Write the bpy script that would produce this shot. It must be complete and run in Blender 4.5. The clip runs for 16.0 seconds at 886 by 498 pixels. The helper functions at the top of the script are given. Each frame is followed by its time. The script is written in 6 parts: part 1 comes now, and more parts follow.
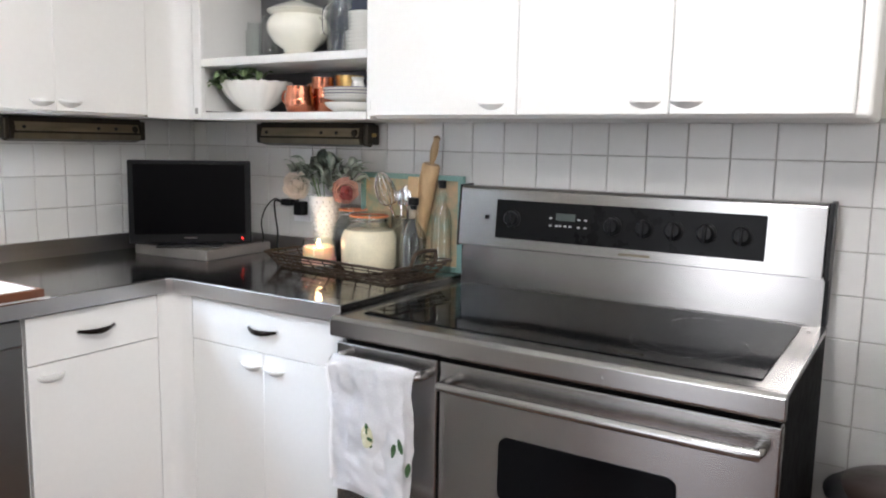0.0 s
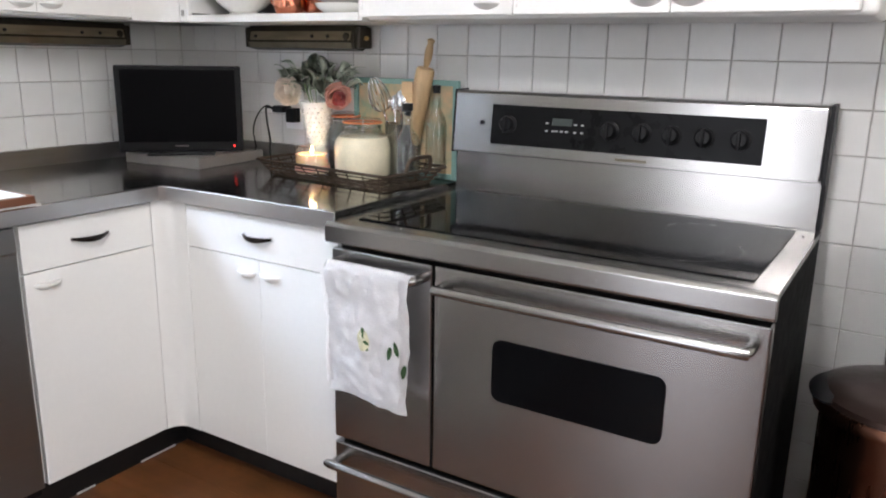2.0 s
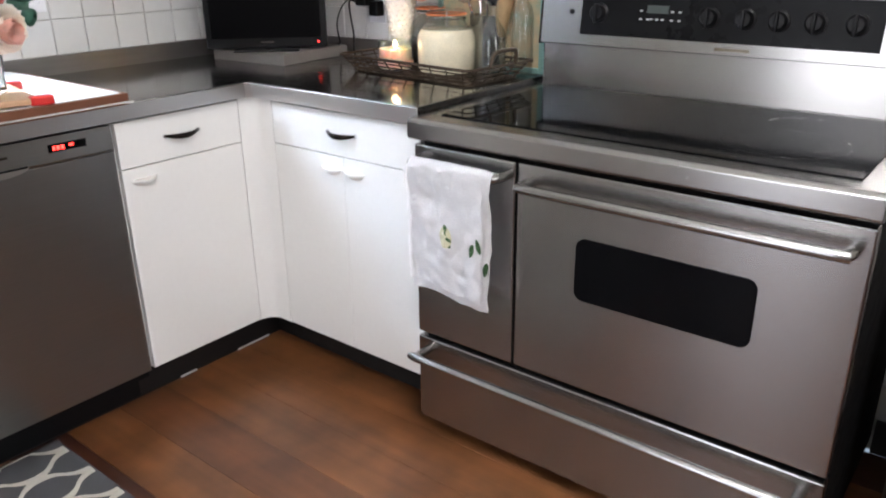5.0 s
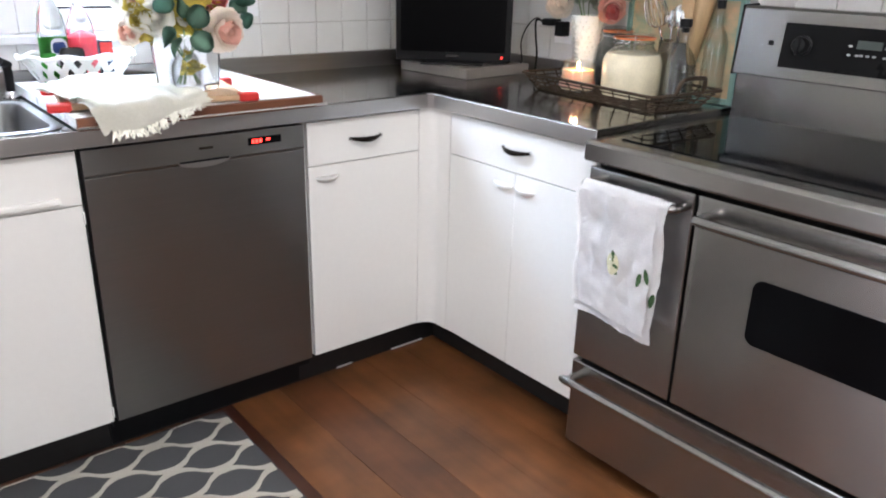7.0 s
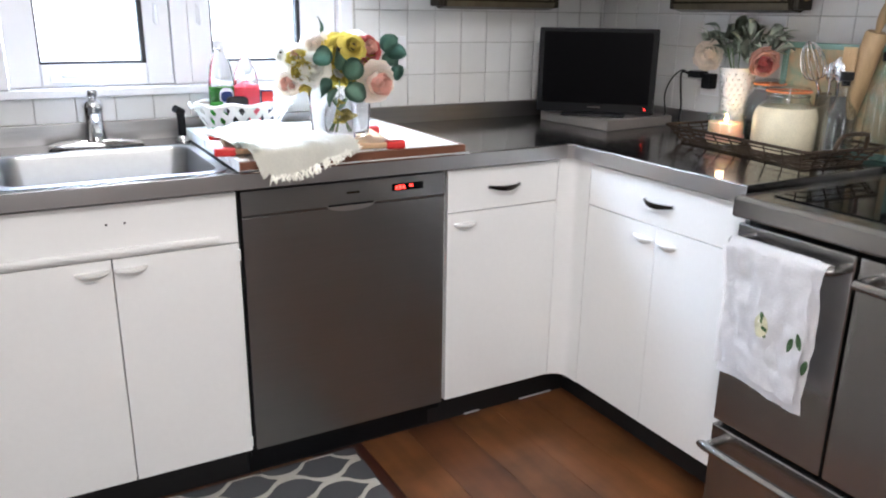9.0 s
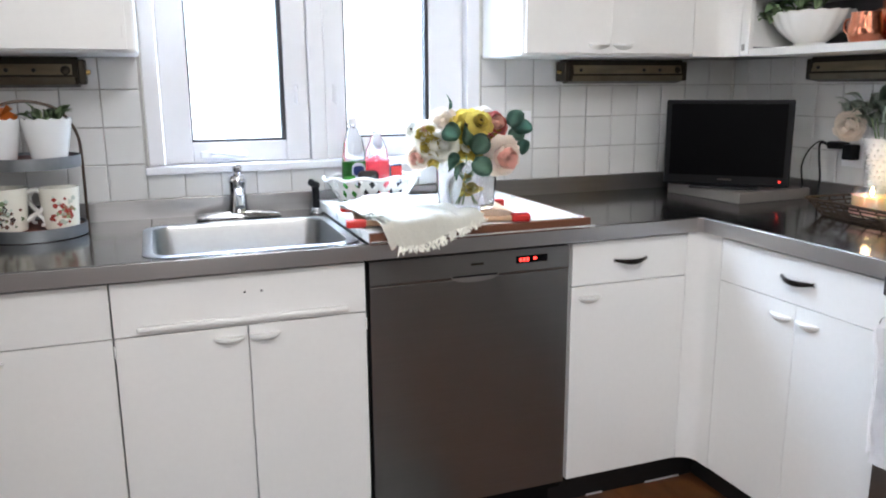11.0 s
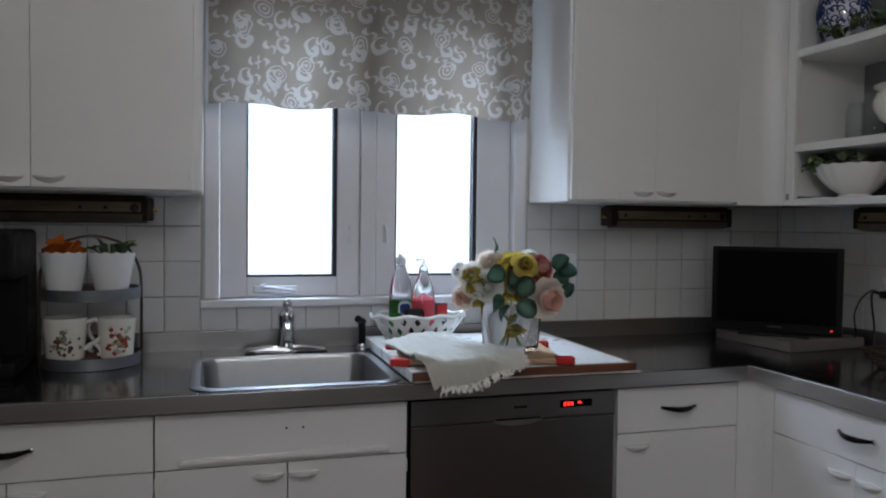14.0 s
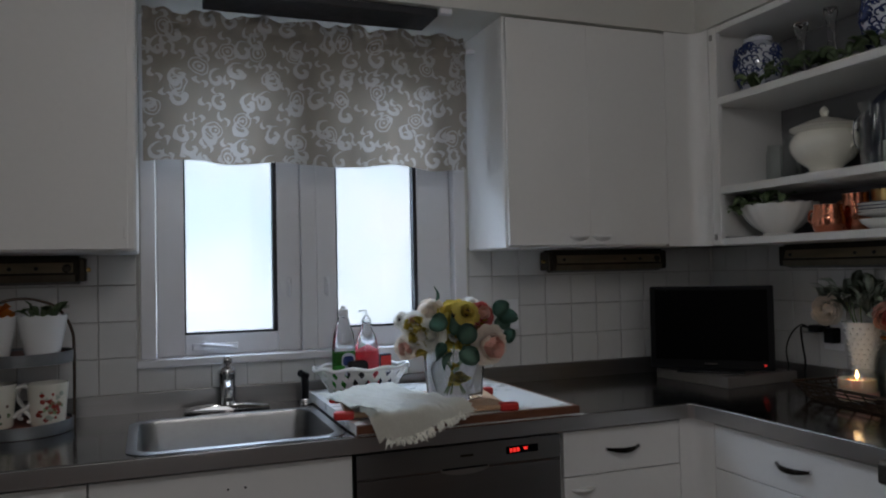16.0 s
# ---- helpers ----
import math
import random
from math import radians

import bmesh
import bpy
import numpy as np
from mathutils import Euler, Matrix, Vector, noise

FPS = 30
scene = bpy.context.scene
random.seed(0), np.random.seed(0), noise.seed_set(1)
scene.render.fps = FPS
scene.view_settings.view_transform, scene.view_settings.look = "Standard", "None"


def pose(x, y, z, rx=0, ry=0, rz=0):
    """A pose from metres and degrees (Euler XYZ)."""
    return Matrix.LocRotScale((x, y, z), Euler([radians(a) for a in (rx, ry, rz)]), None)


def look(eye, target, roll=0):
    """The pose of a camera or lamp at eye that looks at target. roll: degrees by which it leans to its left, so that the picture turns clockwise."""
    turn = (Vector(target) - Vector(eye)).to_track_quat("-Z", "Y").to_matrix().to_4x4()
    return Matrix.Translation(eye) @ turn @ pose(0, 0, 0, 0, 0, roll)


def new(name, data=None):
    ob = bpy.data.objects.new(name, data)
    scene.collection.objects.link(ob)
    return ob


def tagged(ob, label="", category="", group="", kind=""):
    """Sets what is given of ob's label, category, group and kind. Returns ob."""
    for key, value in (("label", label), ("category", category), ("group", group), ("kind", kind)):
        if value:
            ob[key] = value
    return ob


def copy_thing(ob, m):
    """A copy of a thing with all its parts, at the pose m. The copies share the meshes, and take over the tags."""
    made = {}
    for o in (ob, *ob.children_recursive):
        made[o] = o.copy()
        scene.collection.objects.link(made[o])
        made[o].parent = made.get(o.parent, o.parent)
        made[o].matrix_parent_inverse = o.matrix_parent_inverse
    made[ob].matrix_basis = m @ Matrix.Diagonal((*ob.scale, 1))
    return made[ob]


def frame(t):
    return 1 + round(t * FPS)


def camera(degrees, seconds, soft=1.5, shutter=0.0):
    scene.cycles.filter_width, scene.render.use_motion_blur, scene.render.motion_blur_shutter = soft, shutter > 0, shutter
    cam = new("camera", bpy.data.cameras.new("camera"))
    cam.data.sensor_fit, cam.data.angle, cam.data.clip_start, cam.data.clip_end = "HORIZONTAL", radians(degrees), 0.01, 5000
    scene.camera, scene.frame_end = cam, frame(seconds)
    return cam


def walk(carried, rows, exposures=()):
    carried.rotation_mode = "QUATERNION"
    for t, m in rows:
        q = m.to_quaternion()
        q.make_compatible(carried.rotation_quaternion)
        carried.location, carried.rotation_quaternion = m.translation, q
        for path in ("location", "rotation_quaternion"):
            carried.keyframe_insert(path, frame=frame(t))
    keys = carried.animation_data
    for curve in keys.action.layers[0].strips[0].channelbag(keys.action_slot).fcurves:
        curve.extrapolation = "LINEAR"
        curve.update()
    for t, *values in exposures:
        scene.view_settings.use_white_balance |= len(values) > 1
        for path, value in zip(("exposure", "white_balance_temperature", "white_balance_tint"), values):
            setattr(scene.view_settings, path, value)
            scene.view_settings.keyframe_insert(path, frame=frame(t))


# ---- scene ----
PATH = [
    (0, (-2.097, -2.51, 1.322), (-0.419, -1.455, 1.049), 1.1),
    (0.5, (-2.096, -2.507, 1.315), (-0.426, -1.457, 0.989), 1.2),
    (1, (-2.094, -2.508, 1.312), (-0.429, -1.466, 0.935), 1.5),
    (1.5, (-2.09, -2.511, 1.307), (-0.428, -1.487, 0.871), 1.2),
    (2, (-2.09, -2.509, 1.301), (-0.441, -1.49, 0.807), 1.0),
    (2.5, (-2.091, -2.51, 1.297), (-0.45, -1.504, 0.756), 0.8),
    (3, (-2.092, -2.511, 1.292), (-0.462, -1.518, 0.695), 0.5),
    (5.5, (-2.064, -2.505, 1.286), (-0.673, -1.285, 0.528), -0.3),
    (6, (-2.084, -2.496, 1.284), (-0.759, -1.194, 0.543), 0.1),
    (6.5, (-2.086, -2.49, 1.288), (-0.836, -1.111, 0.555), 0.5),
    (7, (-2.1, -2.486, 1.288), (-0.909, -1.041, 0.587), 1.4),
    (7.5, (-2.113, -2.48, 1.291), (-0.977, -0.98, 0.614), 2.0),
    (8, (-2.114, -2.478, 1.291), (-1.039, -0.921, 0.643), 1.9),
    (8.5, (-2.123, -2.476, 1.293), (-1.118, -0.857, 0.685), 1.3),
    (9, (-2.126, -2.474, 1.294), (-1.184, -0.812, 0.702), 0.8),
    (9.5, (-2.13, -2.471, 1.294), (-1.253, -0.76, 0.742), 0.2),
    (12, (-2.144, -2.468, 1.31), (-1.543, -0.589, 0.983), -0.1),
    (12.5, (-2.144, -2.471, 1.314), (-1.563, -0.576, 1.041), 0.2),
    (13, (-2.145, -2.479, 1.318), (-1.579, -0.571, 1.114), 0.5),
    (13.5, (-2.144, -2.486, 1.32), (-1.564, -0.577, 1.181), 0.5),
    (14, (-2.145, -2.489, 1.321), (-1.561, -0.577, 1.249), 0.7),
    (14.5, (-2.142, -2.491, 1.326), (-1.54, -0.584, 1.302), -0.0),
    (15, (-2.139, -2.494, 1.324), (-1.511, -0.595, 1.332), -0.5),
    (15.5, (-2.138, -2.5, 1.326), (-1.468, -0.615, 1.361), -1.0),
    (16, (-2.134, -2.508, 1.324), (-1.417, -0.641, 1.378), -1.2),
]
cam = camera(60.1, 16.0, soft=2.0)
EXPOSURES = [(0.0, 0.62, 6200, 14), (3.0, 0.66, 6200, 15), (6.0, 0.70, 6200, 15), (9.5, 0.58, 6130, 15), (12.0, -0.04, 6020, 13), (13.0, -0.80, 5950, 13), (14.0, -1.46, 6050, 14), (14.5, -1.80, 6120, 14), (16.0, -2.06, 6170, 14)]
walk(cam, [(t, look(e, g, r)) for t, e, g, r in PATH], EXPOSURES)

# ---- world and light ----
world = bpy.data.worlds.new("overcast_sky")
scene.world = world
world.use_nodes = True
wn = world.node_tree.nodes
sky = wn.new("ShaderNodeTexSky")
sky.sky_type, sky.sun_disc = "NISHITA", False
sky.sun_elevation, sky.sun_rotation = radians(40), radians(250)
wn["Background"].inputs[1].default_value = 0.1
world.node_tree.links.new(sky.outputs[0], wn["Background"].inputs[0])
sun = new("sun", bpy.data.lights.new("sun", "SUN"))
sun.data.energy, sun.data.angle = 0.8, radians(15)
sun.matrix_world = look((-8, 6, 9), (0, 0, 0))


def window_light(name, eye, target, sx, sy, power, colour):
    lamp = bpy.data.lights.new(name, "AREA")
    lamp.shape, lamp.size, lamp.size_y, lamp.energy, lamp.color = "RECTANGLE", sx, sy, power, colour
    ob = new(name, lamp)
    ob.matrix_world = look(eye, target)
    return ob


window_light("skylight_sink_window", (-1.64, 0.95, 2.65), (-1.64, -0.3, 1.2), 1.7, 1.3, 440, (0.66, 0.82, 1.0))
window_light("skylight_west_door", (-4.32, -1.36, 1.12), (0, -1.36, 1.12), 0.84, 1.95, 16, (0.97, 0.985, 1.0))
# Added fill from the south, no known source, to brighten the north cabinets.
window_light("fill_light_south", (-2.0, -4.7, 1.6), (-1.3, 0, 1.5), 1.5, 1.2, 20, (1.0, 0.96, 0.88))
# Ceiling lamp out of view, inferred from the shade under the wall cabinets.
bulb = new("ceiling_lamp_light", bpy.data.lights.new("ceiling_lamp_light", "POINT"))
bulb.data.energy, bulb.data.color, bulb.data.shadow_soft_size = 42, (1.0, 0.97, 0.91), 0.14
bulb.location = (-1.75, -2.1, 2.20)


# ---- materials ----
def material(name, colour, rough=0.5, metal=0.0, vary=0.06, scale=30.0, stretch=(1, 1, 1), bump=0.0, rvary=0.1, coat=0.0, second=None, piece=0.0, broad=3.0, sheen=0.0, spec=0.5, brush=""):
    """A surface with fine grain, broad blotches, uneven gloss and relief."""
    m = bpy.data.materials.new(name)
    m.use_nodes = True
    n, l = m.node_tree.nodes, m.node_tree.links
    b = n["Principled BSDF"]
    b.inputs["Metallic"].default_value = metal
    b.inputs["Coat Weight"].default_value = coat
    b.inputs["Sheen Weight"].default_value = sheen
    b.inputs["Specular IOR Level"].default_value = spec
    if brush:
        tg = n.new("ShaderNodeTangent")
        tg.direction_type, tg.axis = "RADIAL", brush
        b.inputs["Anisotropic"].default_value = 0.55
        l.new(tg.outputs[0], b.inputs["Tangent"])
    tc, mp = n.new("ShaderNodeTexCoord"), n.new("ShaderNodeMapping")
    mp.inputs["Scale"].default_value = stretch
    l.new(tc.outputs["Object"], mp.inputs["Vector"])
    fine, wide = n.new("ShaderNodeTexNoise"), n.new("ShaderNodeTexNoise")
    fine.inputs["Scale"].default_value, fine.inputs["Detail"].default_value = scale, 6
    wide.inputs["Scale"].default_value, wide.inputs["Detail"].default_value = broad, 3
    l.new(mp.outputs[0], fine.inputs["Vector"])
    l.new(tc.outputs["Object"], wide.inputs["Vector"])
    add = n.new("ShaderNodeMath")
    add.operation = "ADD"
    l.new(fine.outputs["Fac"], add.inputs[0])
    l.new(wide.outputs["Fac"], add.inputs[1])
    half = n.new("ShaderNodeMath")
    half.operation, half.inputs[1].default_value = "MULTIPLY", 0.5
    l.new(add.outputs[0], half.inputs[0])
    ramp = n.new("ShaderNodeMapRange")
    ramp.inputs["From Min"].default_value, ramp.inputs["From Max"].default_value = 0.3, 0.7
    l.new(half.outputs[0], ramp.inputs["Value"])
    mix = n.new("ShaderNodeMix")
    mix.data_type = "RGBA"
    c2 = second or [c * (1 - 2 * vary) for c in colour]
    mix.inputs[6].default_value, mix.inputs[7].default_value = (*c2, 1), (*colour, 1)
    l.new(ramp.outputs[0], mix.inputs["Factor"])
    out = mix.outputs[2]
    if piece:
        info, hsv, pr = n.new("ShaderNodeObjectInfo"), n.new("ShaderNodeHueSaturation"), n.new("ShaderNodeMapRange")
        pr.inputs["To Min"].default_value, pr.inputs["To Max"].default_value = 1 - piece, 1 + piece
        l.new(info.outputs["Random"], pr.inputs["Value"])
        l.new(pr.outputs[0], hsv.inputs["Value"])
        l.new(out, hsv.inputs["Color"])
        out = hsv.outputs[0]
    l.new(out, b.inputs["Base Color"])
    rr = n.new("ShaderNodeMapRange")
    rr.inputs["From Min"].default_value, rr.inputs["From Max"].default_value = 0.3, 0.7
    rr.inputs["To Min"].default_value, rr.inputs["To Max"].default_value = max(0.02, rough - rvary), min(1, rough + rvary)
    l.new(half.outputs[0], rr.inputs["Value"])
    l.new(rr.outputs[0], b.inputs["Roughness"])
    if bump:
        bp = n.new("ShaderNodeBump")
        bp.inputs["Strength"].default_value, bp.inputs["Distance"].default_value = bump, 0.002
        l.new(fine.outputs["Fac"], bp.inputs["Height"])
        l.new(bp.outputs[0], b.inputs["Normal"])
    return m


def glass(name, colour=(1, 1, 1), rough=0.02):
    m = bpy.data.materials.new(name)
    m.use_nodes = True
    b = m.node_tree.nodes["Principled BSDF"]
    b.inputs["Base Color"].default_value = (*colour, 1)
    b.inputs["Transmission Weight"].default_value, b.inputs["Roughness"].default_value, b.inputs["IOR"].default_value = 1, rough, 1.45
    return m


def glow(name, colour, strength):
    m = bpy.data.materials.new(name)
    m.use_nodes = True
    b = m.node_tree.nodes["Principled BSDF"]
    b.inputs["Base Color"].default_value, b.inputs["Emission Color"].default_value = (*colour, 1), (*colour, 1)
    b.inputs["Emission Strength"].default_value = strength
    return m


M_CAB = material("white_enamel", (0.80, 0.795, 0.77), 0.34, vary=0.02, scale=60, bump=0.04, rvary=0.06, broad=2)
M_WALL = material("wall_paint", (0.66, 0.65, 0.60), 0.7, vary=0.03, scale=120, bump=0.1)
# Dark tone of the unseen far walls, added to cut bounce light.
M_WALLFAR = material("dark_unseen_wall", (0.20, 0.18, 0.165), 0.7, vary=0.08, scale=120, bump=0.1)
M_CEIL = material("ceiling_paint", (0.8, 0.8, 0.78), 0.8, vary=0.03, scale=150, bump=0.1)
M_TILE = material("tile_glaze", (0.64, 0.635, 0.62), 0.33, vary=0.03, scale=25, bump=0.04, rvary=0.05, piece=0.035, spec=0.4)
M_GROUT = material("grout", (0.46, 0.445, 0.42), 0.9, vary=0.12, scale=90, bump=0.3)
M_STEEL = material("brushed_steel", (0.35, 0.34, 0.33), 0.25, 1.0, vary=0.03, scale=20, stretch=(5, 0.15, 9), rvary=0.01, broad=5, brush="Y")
# North copy of the brushed steel, colour darkened for the dim room it reflects.
M_STEELV = material("brushed_steel_north_shaded", (0.265, 0.262, 0.26), 0.31, 1.0, vary=0.04, scale=20, stretch=(0.15, 5, 9), rvary=0.015, broad=5, brush="X")
M_SINK = material("satin_sink_steel", (0.32, 0.318, 0.315), 0.34, 1.0, vary=0.06, scale=60, rvary=0.05, broad=6)
M_UPSTAND = material("satin_upstand_steel", (0.31, 0.30, 0.295), 0.36, 1.0, vary=0.08, scale=18, stretch=(0.3, 0.3, 6), rvary=0.05, broad=6)
M_COUNTER = material("worn_steel_counter", (0.27, 0.262, 0.258), 0.15, 1.0, vary=0.04, scale=90, bump=0.015, rvary=0.05, broad=4)
M_BLACKGLASS = material("black_ceramic_glass", (0.003, 0.003, 0.0035), 0.05, vary=0.05, rvary=0.02, spec=0.065)
M_SCREEN = material("matte_black_screen", (0.002, 0.002, 0.0025), 0.38, vary=0.05, rvary=0.03, spec=0.06)
M_BLACK = material("black_plastic", (0.007, 0.007, 0.008), 0.4, vary=0.1, spec=0.2)
M_TOE = material("black_toe_kick", (0.010, 0.009, 0.009), 0.6, vary=0.2)

def board_finish():
    """Old varnished pine: honey and red-brown boards, soft long grain, scuffs."""
    m = bpy.data.materials.new("stained_floorboard")
    m.use_nodes = True
    n, l = m.node_tree.nodes, m.node_tree.links
    b = n["Principled BSDF"]
    geo, mp, info = n.new("ShaderNodeNewGeometry"), n.new("ShaderNodeMapping"), n.new("ShaderNodeObjectInfo")
    mp.inputs["Scale"].default_value = (22, 1.3, 1)
    l.new(geo.outputs["Position"], mp.inputs["Vector"])
    grain, blot = n.new("ShaderNodeTexNoise"), n.new("ShaderNodeTexNoise")
    grain.inputs["Scale"].default_value, grain.inputs["Detail"].default_value = 1.0, 4
    blot.inputs["Scale"].default_value, blot.inputs["Detail"].default_value = 5.0, 3
    l.new(mp.outputs[0], grain.inputs["Vector"])
    l.new(geo.outputs["Position"], blot.inputs["Vector"])
    tone = n.new("ShaderNodeMix")
    tone.data_type = "RGBA"
    tone.inputs[6].default_value, tone.inputs[7].default_value = (0.058, 0.019, 0.011, 1), (0.160, 0.063, 0.023, 1)
    pick = n.new("ShaderNodeMapRange")
    pick.inputs["From Min"].default_value, pick.inputs["From Max"].default_value = 0.3, 0.7
    l.new(info.outputs["Random"], pick.inputs["Value"])
    l.new(pick.outputs[0], tone.inputs["Factor"])
    src = tone.outputs[2]
    for tex, lo in ((grain, 0.80), (blot, 0.62)):
        rg, hsv = n.new("ShaderNodeMapRange"), n.new("ShaderNodeHueSaturation")
        rg.inputs["From Min"].default_value, rg.inputs["From Max"].default_value = 0.32, 0.68
        rg.inputs["To Min"].default_value, rg.inputs["To Max"].default_value = lo, 2 - lo - 0.06
        l.new(tex.outputs["Fac"], rg.inputs["Value"])
        l.new(rg.outputs[0], hsv.inputs["Value"])
        l.new(src, hsv.inputs["Color"])
        src = hsv.outputs[0]
    l.new(src, b.inputs["Base Color"])
    rr = n.new("ShaderNodeMapRange")
    rr.inputs["To Min"].default_value, rr.inputs["To Max"].default_value = 0.22, 0.42
    l.new(blot.outputs["Fac"], rr.inputs["Value"])
    l.new(rr.outputs[0], b.inputs["Roughness"])
    return m


M_FLOOR = board_finish()
M_PVC = material("white_vinyl", (0.80, 0.80, 0.82), 0.35, vary=0.02)
M_CHROME = material("chrome", (0.75, 0.75, 0.76), 0.08, 1.0, vary=0.02, rvary=0.03)


# ---- mesh helpers ----
BASE = {}


def thing(name, at, label, category, group="", kind=""):
    ob = new(name)
    ob.empty_display_size = 0.05
    ob.location = at
    BASE[ob.name] = Vector(at)
    return tagged(ob, label, category, group, kind)


def part(name, bm, mat, parent=None, label="", smooth=False, keep=False):
    """Links a bmesh, given in world metres, as one mesh under a thing or a part."""
    base = BASE[parent.name] if parent else Vector((0, 0, 0))
    if parent:
        bmesh.ops.translate(bm, verts=bm.verts, vec=-base)
    me = bpy.data.meshes.new(name)
    bmesh.ops.recalc_face_normals(bm, faces=bm.faces)
    bm.to_mesh(me)
    bm.free()
    ob = new(name, me)
    if smooth:
        for p in me.polygons:
            p.use_smooth = True
        me.set_sharp_from_angle(angle=radians(40))
    me.materials.append(mat)
    if parent:
        ob.parent = parent
    BASE[ob.name] = base
    if label:
        tagged(ob, label)
    return ob


def solo(name, bm, mat, label, category, group="", kind="", smooth=False, at=None):
    """A thing that is one mesh."""
    base = Vector(at) if at else Vector((0, 0, 0))
    bmesh.ops.translate(bm, verts=bm.verts, vec=-base)
    ob = part(name, bm, mat, None, "", smooth)
    ob.location = base
    BASE[ob.name] = base
    return tagged(ob, label, category, group, kind)


def box(x0, x1, y0, y1, z0, z1, bevel=0.0, seg=2, bm=None):
    b = bmesh.new()
    bmesh.ops.create_cube(b, size=1)
    for v in b.verts:
        v.co = ((x0 + x1) / 2 + v.co.x * abs(x1 - x0), (y0 + y1) / 2 + v.co.y * abs(y1 - y0), (z0 + z1) / 2 + v.co.z * abs(z1 - z0))
    if bevel:
        bmesh.ops.bevel(b, geom=b.edges[:], offset=bevel, segments=seg, profile=0.5, affect="EDGES")
    return join(bm, b)


def join(bm, b):
    if bm is None:
        return b
    me = bpy.data.meshes.new("tmp")
    b.to_mesh(me)
    b.free()
    bm.from_mesh(me)
    bpy.data.meshes.remove(me)
    return bm


def prism(poly, axis, a, b2, bm=None, bevel=0.0):
    """A polygon in the two other axes, drawn out along axis from a to b2."""
    b = bmesh.new()

    def at(p, q):
        return {"x": (q, p[0], p[1]), "y": (p[0], q, p[1]), "z": (p[0], p[1], q)}[axis]
    lo, hi = [b.verts.new(at(p, a)) for p in poly], [b.verts.new(at(p, b2)) for p in poly]
    b.faces.new(lo[::-1])
    b.faces.new(hi)
    for i in range(len(poly)):
        j = (i + 1) % len(poly)
        b.faces.new((lo[i], lo[j], hi[j], hi[i]))
    if bevel:
        bmesh.ops.recalc_face_normals(b, faces=b.faces)
        bmesh.ops.bevel(b, geom=b.edges[:], offset=bevel, segments=2, profile=0.5, affect="EDGES")
    return join(bm, b)


def lathe(profile, at=(0, 0, 0), seg=32, bm=None, squash=(1, 1), axis=None):
    """Turns (radius, height) pairs about an upright line through at."""
    b = bmesh.new()
    rings = []
    for r, z in profile:
        if r < 1e-5:
            rings.append([b.verts.new((0, 0, z))])
        else:
            rings.append([b.verts.new((r * math.cos(2 * math.pi * i / seg) * squash[0], r * math.sin(2 * math.pi * i / seg) * squash[1], z)) for i in range(seg)])
    for r0, r1 in zip(rings, rings[1:]):
        for i in range(seg):
            j = (i + 1) % seg
            if len(r0) == 1 and len(r1) > 1:
                b.faces.new((r0[0], r1[j], r1[i]))
            elif len(r1) == 1 and len(r0) > 1:
                b.faces.new((r0[i], r0[j], r1[0]))
            elif len(r0) > 1:
                b.faces.new((r0[i], r0[j], r1[j], r1[i]))
    if axis:
        bmesh.ops.transform(b, matrix=Vector((0, 0, 1)).rotation_difference(Vector(axis)).to_matrix().to_4x4(), verts=b.verts)
    bmesh.ops.translate(b, verts=b.verts, vec=at)
    return join(bm, b)


def tube(points, r, seg=8, bm=None, closed=False, flat=1.0, taper=None):
    """A round rod along points."""
    pts = [Vector(p) for p in points]
    b = bmesh.new()
    rings = []
    n = len(pts)
    up = None
    for i, p in enumerate(pts):
        d = (pts[(i + 1) % n] - pts[i - 1]) if closed else (pts[min(i + 1, n - 1)] - pts[max(i - 1, 0)])
        d.normalize()
        if up is None:
            up = d.orthogonal().normalized()
        up = (up - d * up.dot(d)).normalized()
        side = d.cross(up)
        rr = r * (taper[i] if taper else 1)
        rings.append([b.verts.new(p + up * rr * math.cos(2 * math.pi * k / seg) + side * rr * flat * math.sin(2 * math.pi * k / seg)) for k in range(seg)])
    pairs = list(zip(rings, rings[1:])) + ([(rings[-1], rings[0])] if closed else [])
    for r0, r1 in pairs:
        for k in range(seg):
            b.faces.new((r0[k], r0[(k + 1) % seg], r1[(k + 1) % seg], r1[k]))
    if not closed:
        b.faces.new(rings[0][::-1])
        b.faces.new(rings[-1])
    return join(bm, b)


def smoothed(points, step=6):
    """A gliding line through points."""
    p = [Vector(q) for q in points]
    out = []
    for i in range(len(p) - 1):
        a, b, c, d = p[max(i - 1, 0)], p[i], p[i + 1], p[min(i + 2, len(p) - 1)]
        for k in range(step):
            t = k / step
            out.append(0.5 * ((2 * b) + (c - a) * t + (2 * a - 5 * b + 4 * c - d) * t * t + (3 * b - a - 3 * c + d) * t ** 3))
    return out + [p[-1]]


# ---- shell ----
def structure(name, bm, mat, label, category):
    return solo(name, bm, mat, label, category, kind="structure")


W, S, TOP = -4.2, -4.6, 2.45
bm = box(-4.3, -2.16, 0, 0.22, 0, TOP)
box(-1.085, 0.15, 0, 0.22, 0, TOP, bm=bm)
box(-2.16, -1.085, 0, 0.22, 0, 1.05, bm=bm)
box(-2.16, -1.085, 0, 0.22, 2.13, TOP, bm=bm)
wall_n = structure("wall_north", bm, M_WALL, "painted kitchen wall with a window over the sink", "wall")
wall_e = structure("wall_east", box(0, 0.15, S - 0.1, 0, 0, TOP), M_WALL, "painted kitchen wall behind the range", "wall")
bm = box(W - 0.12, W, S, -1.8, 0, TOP)
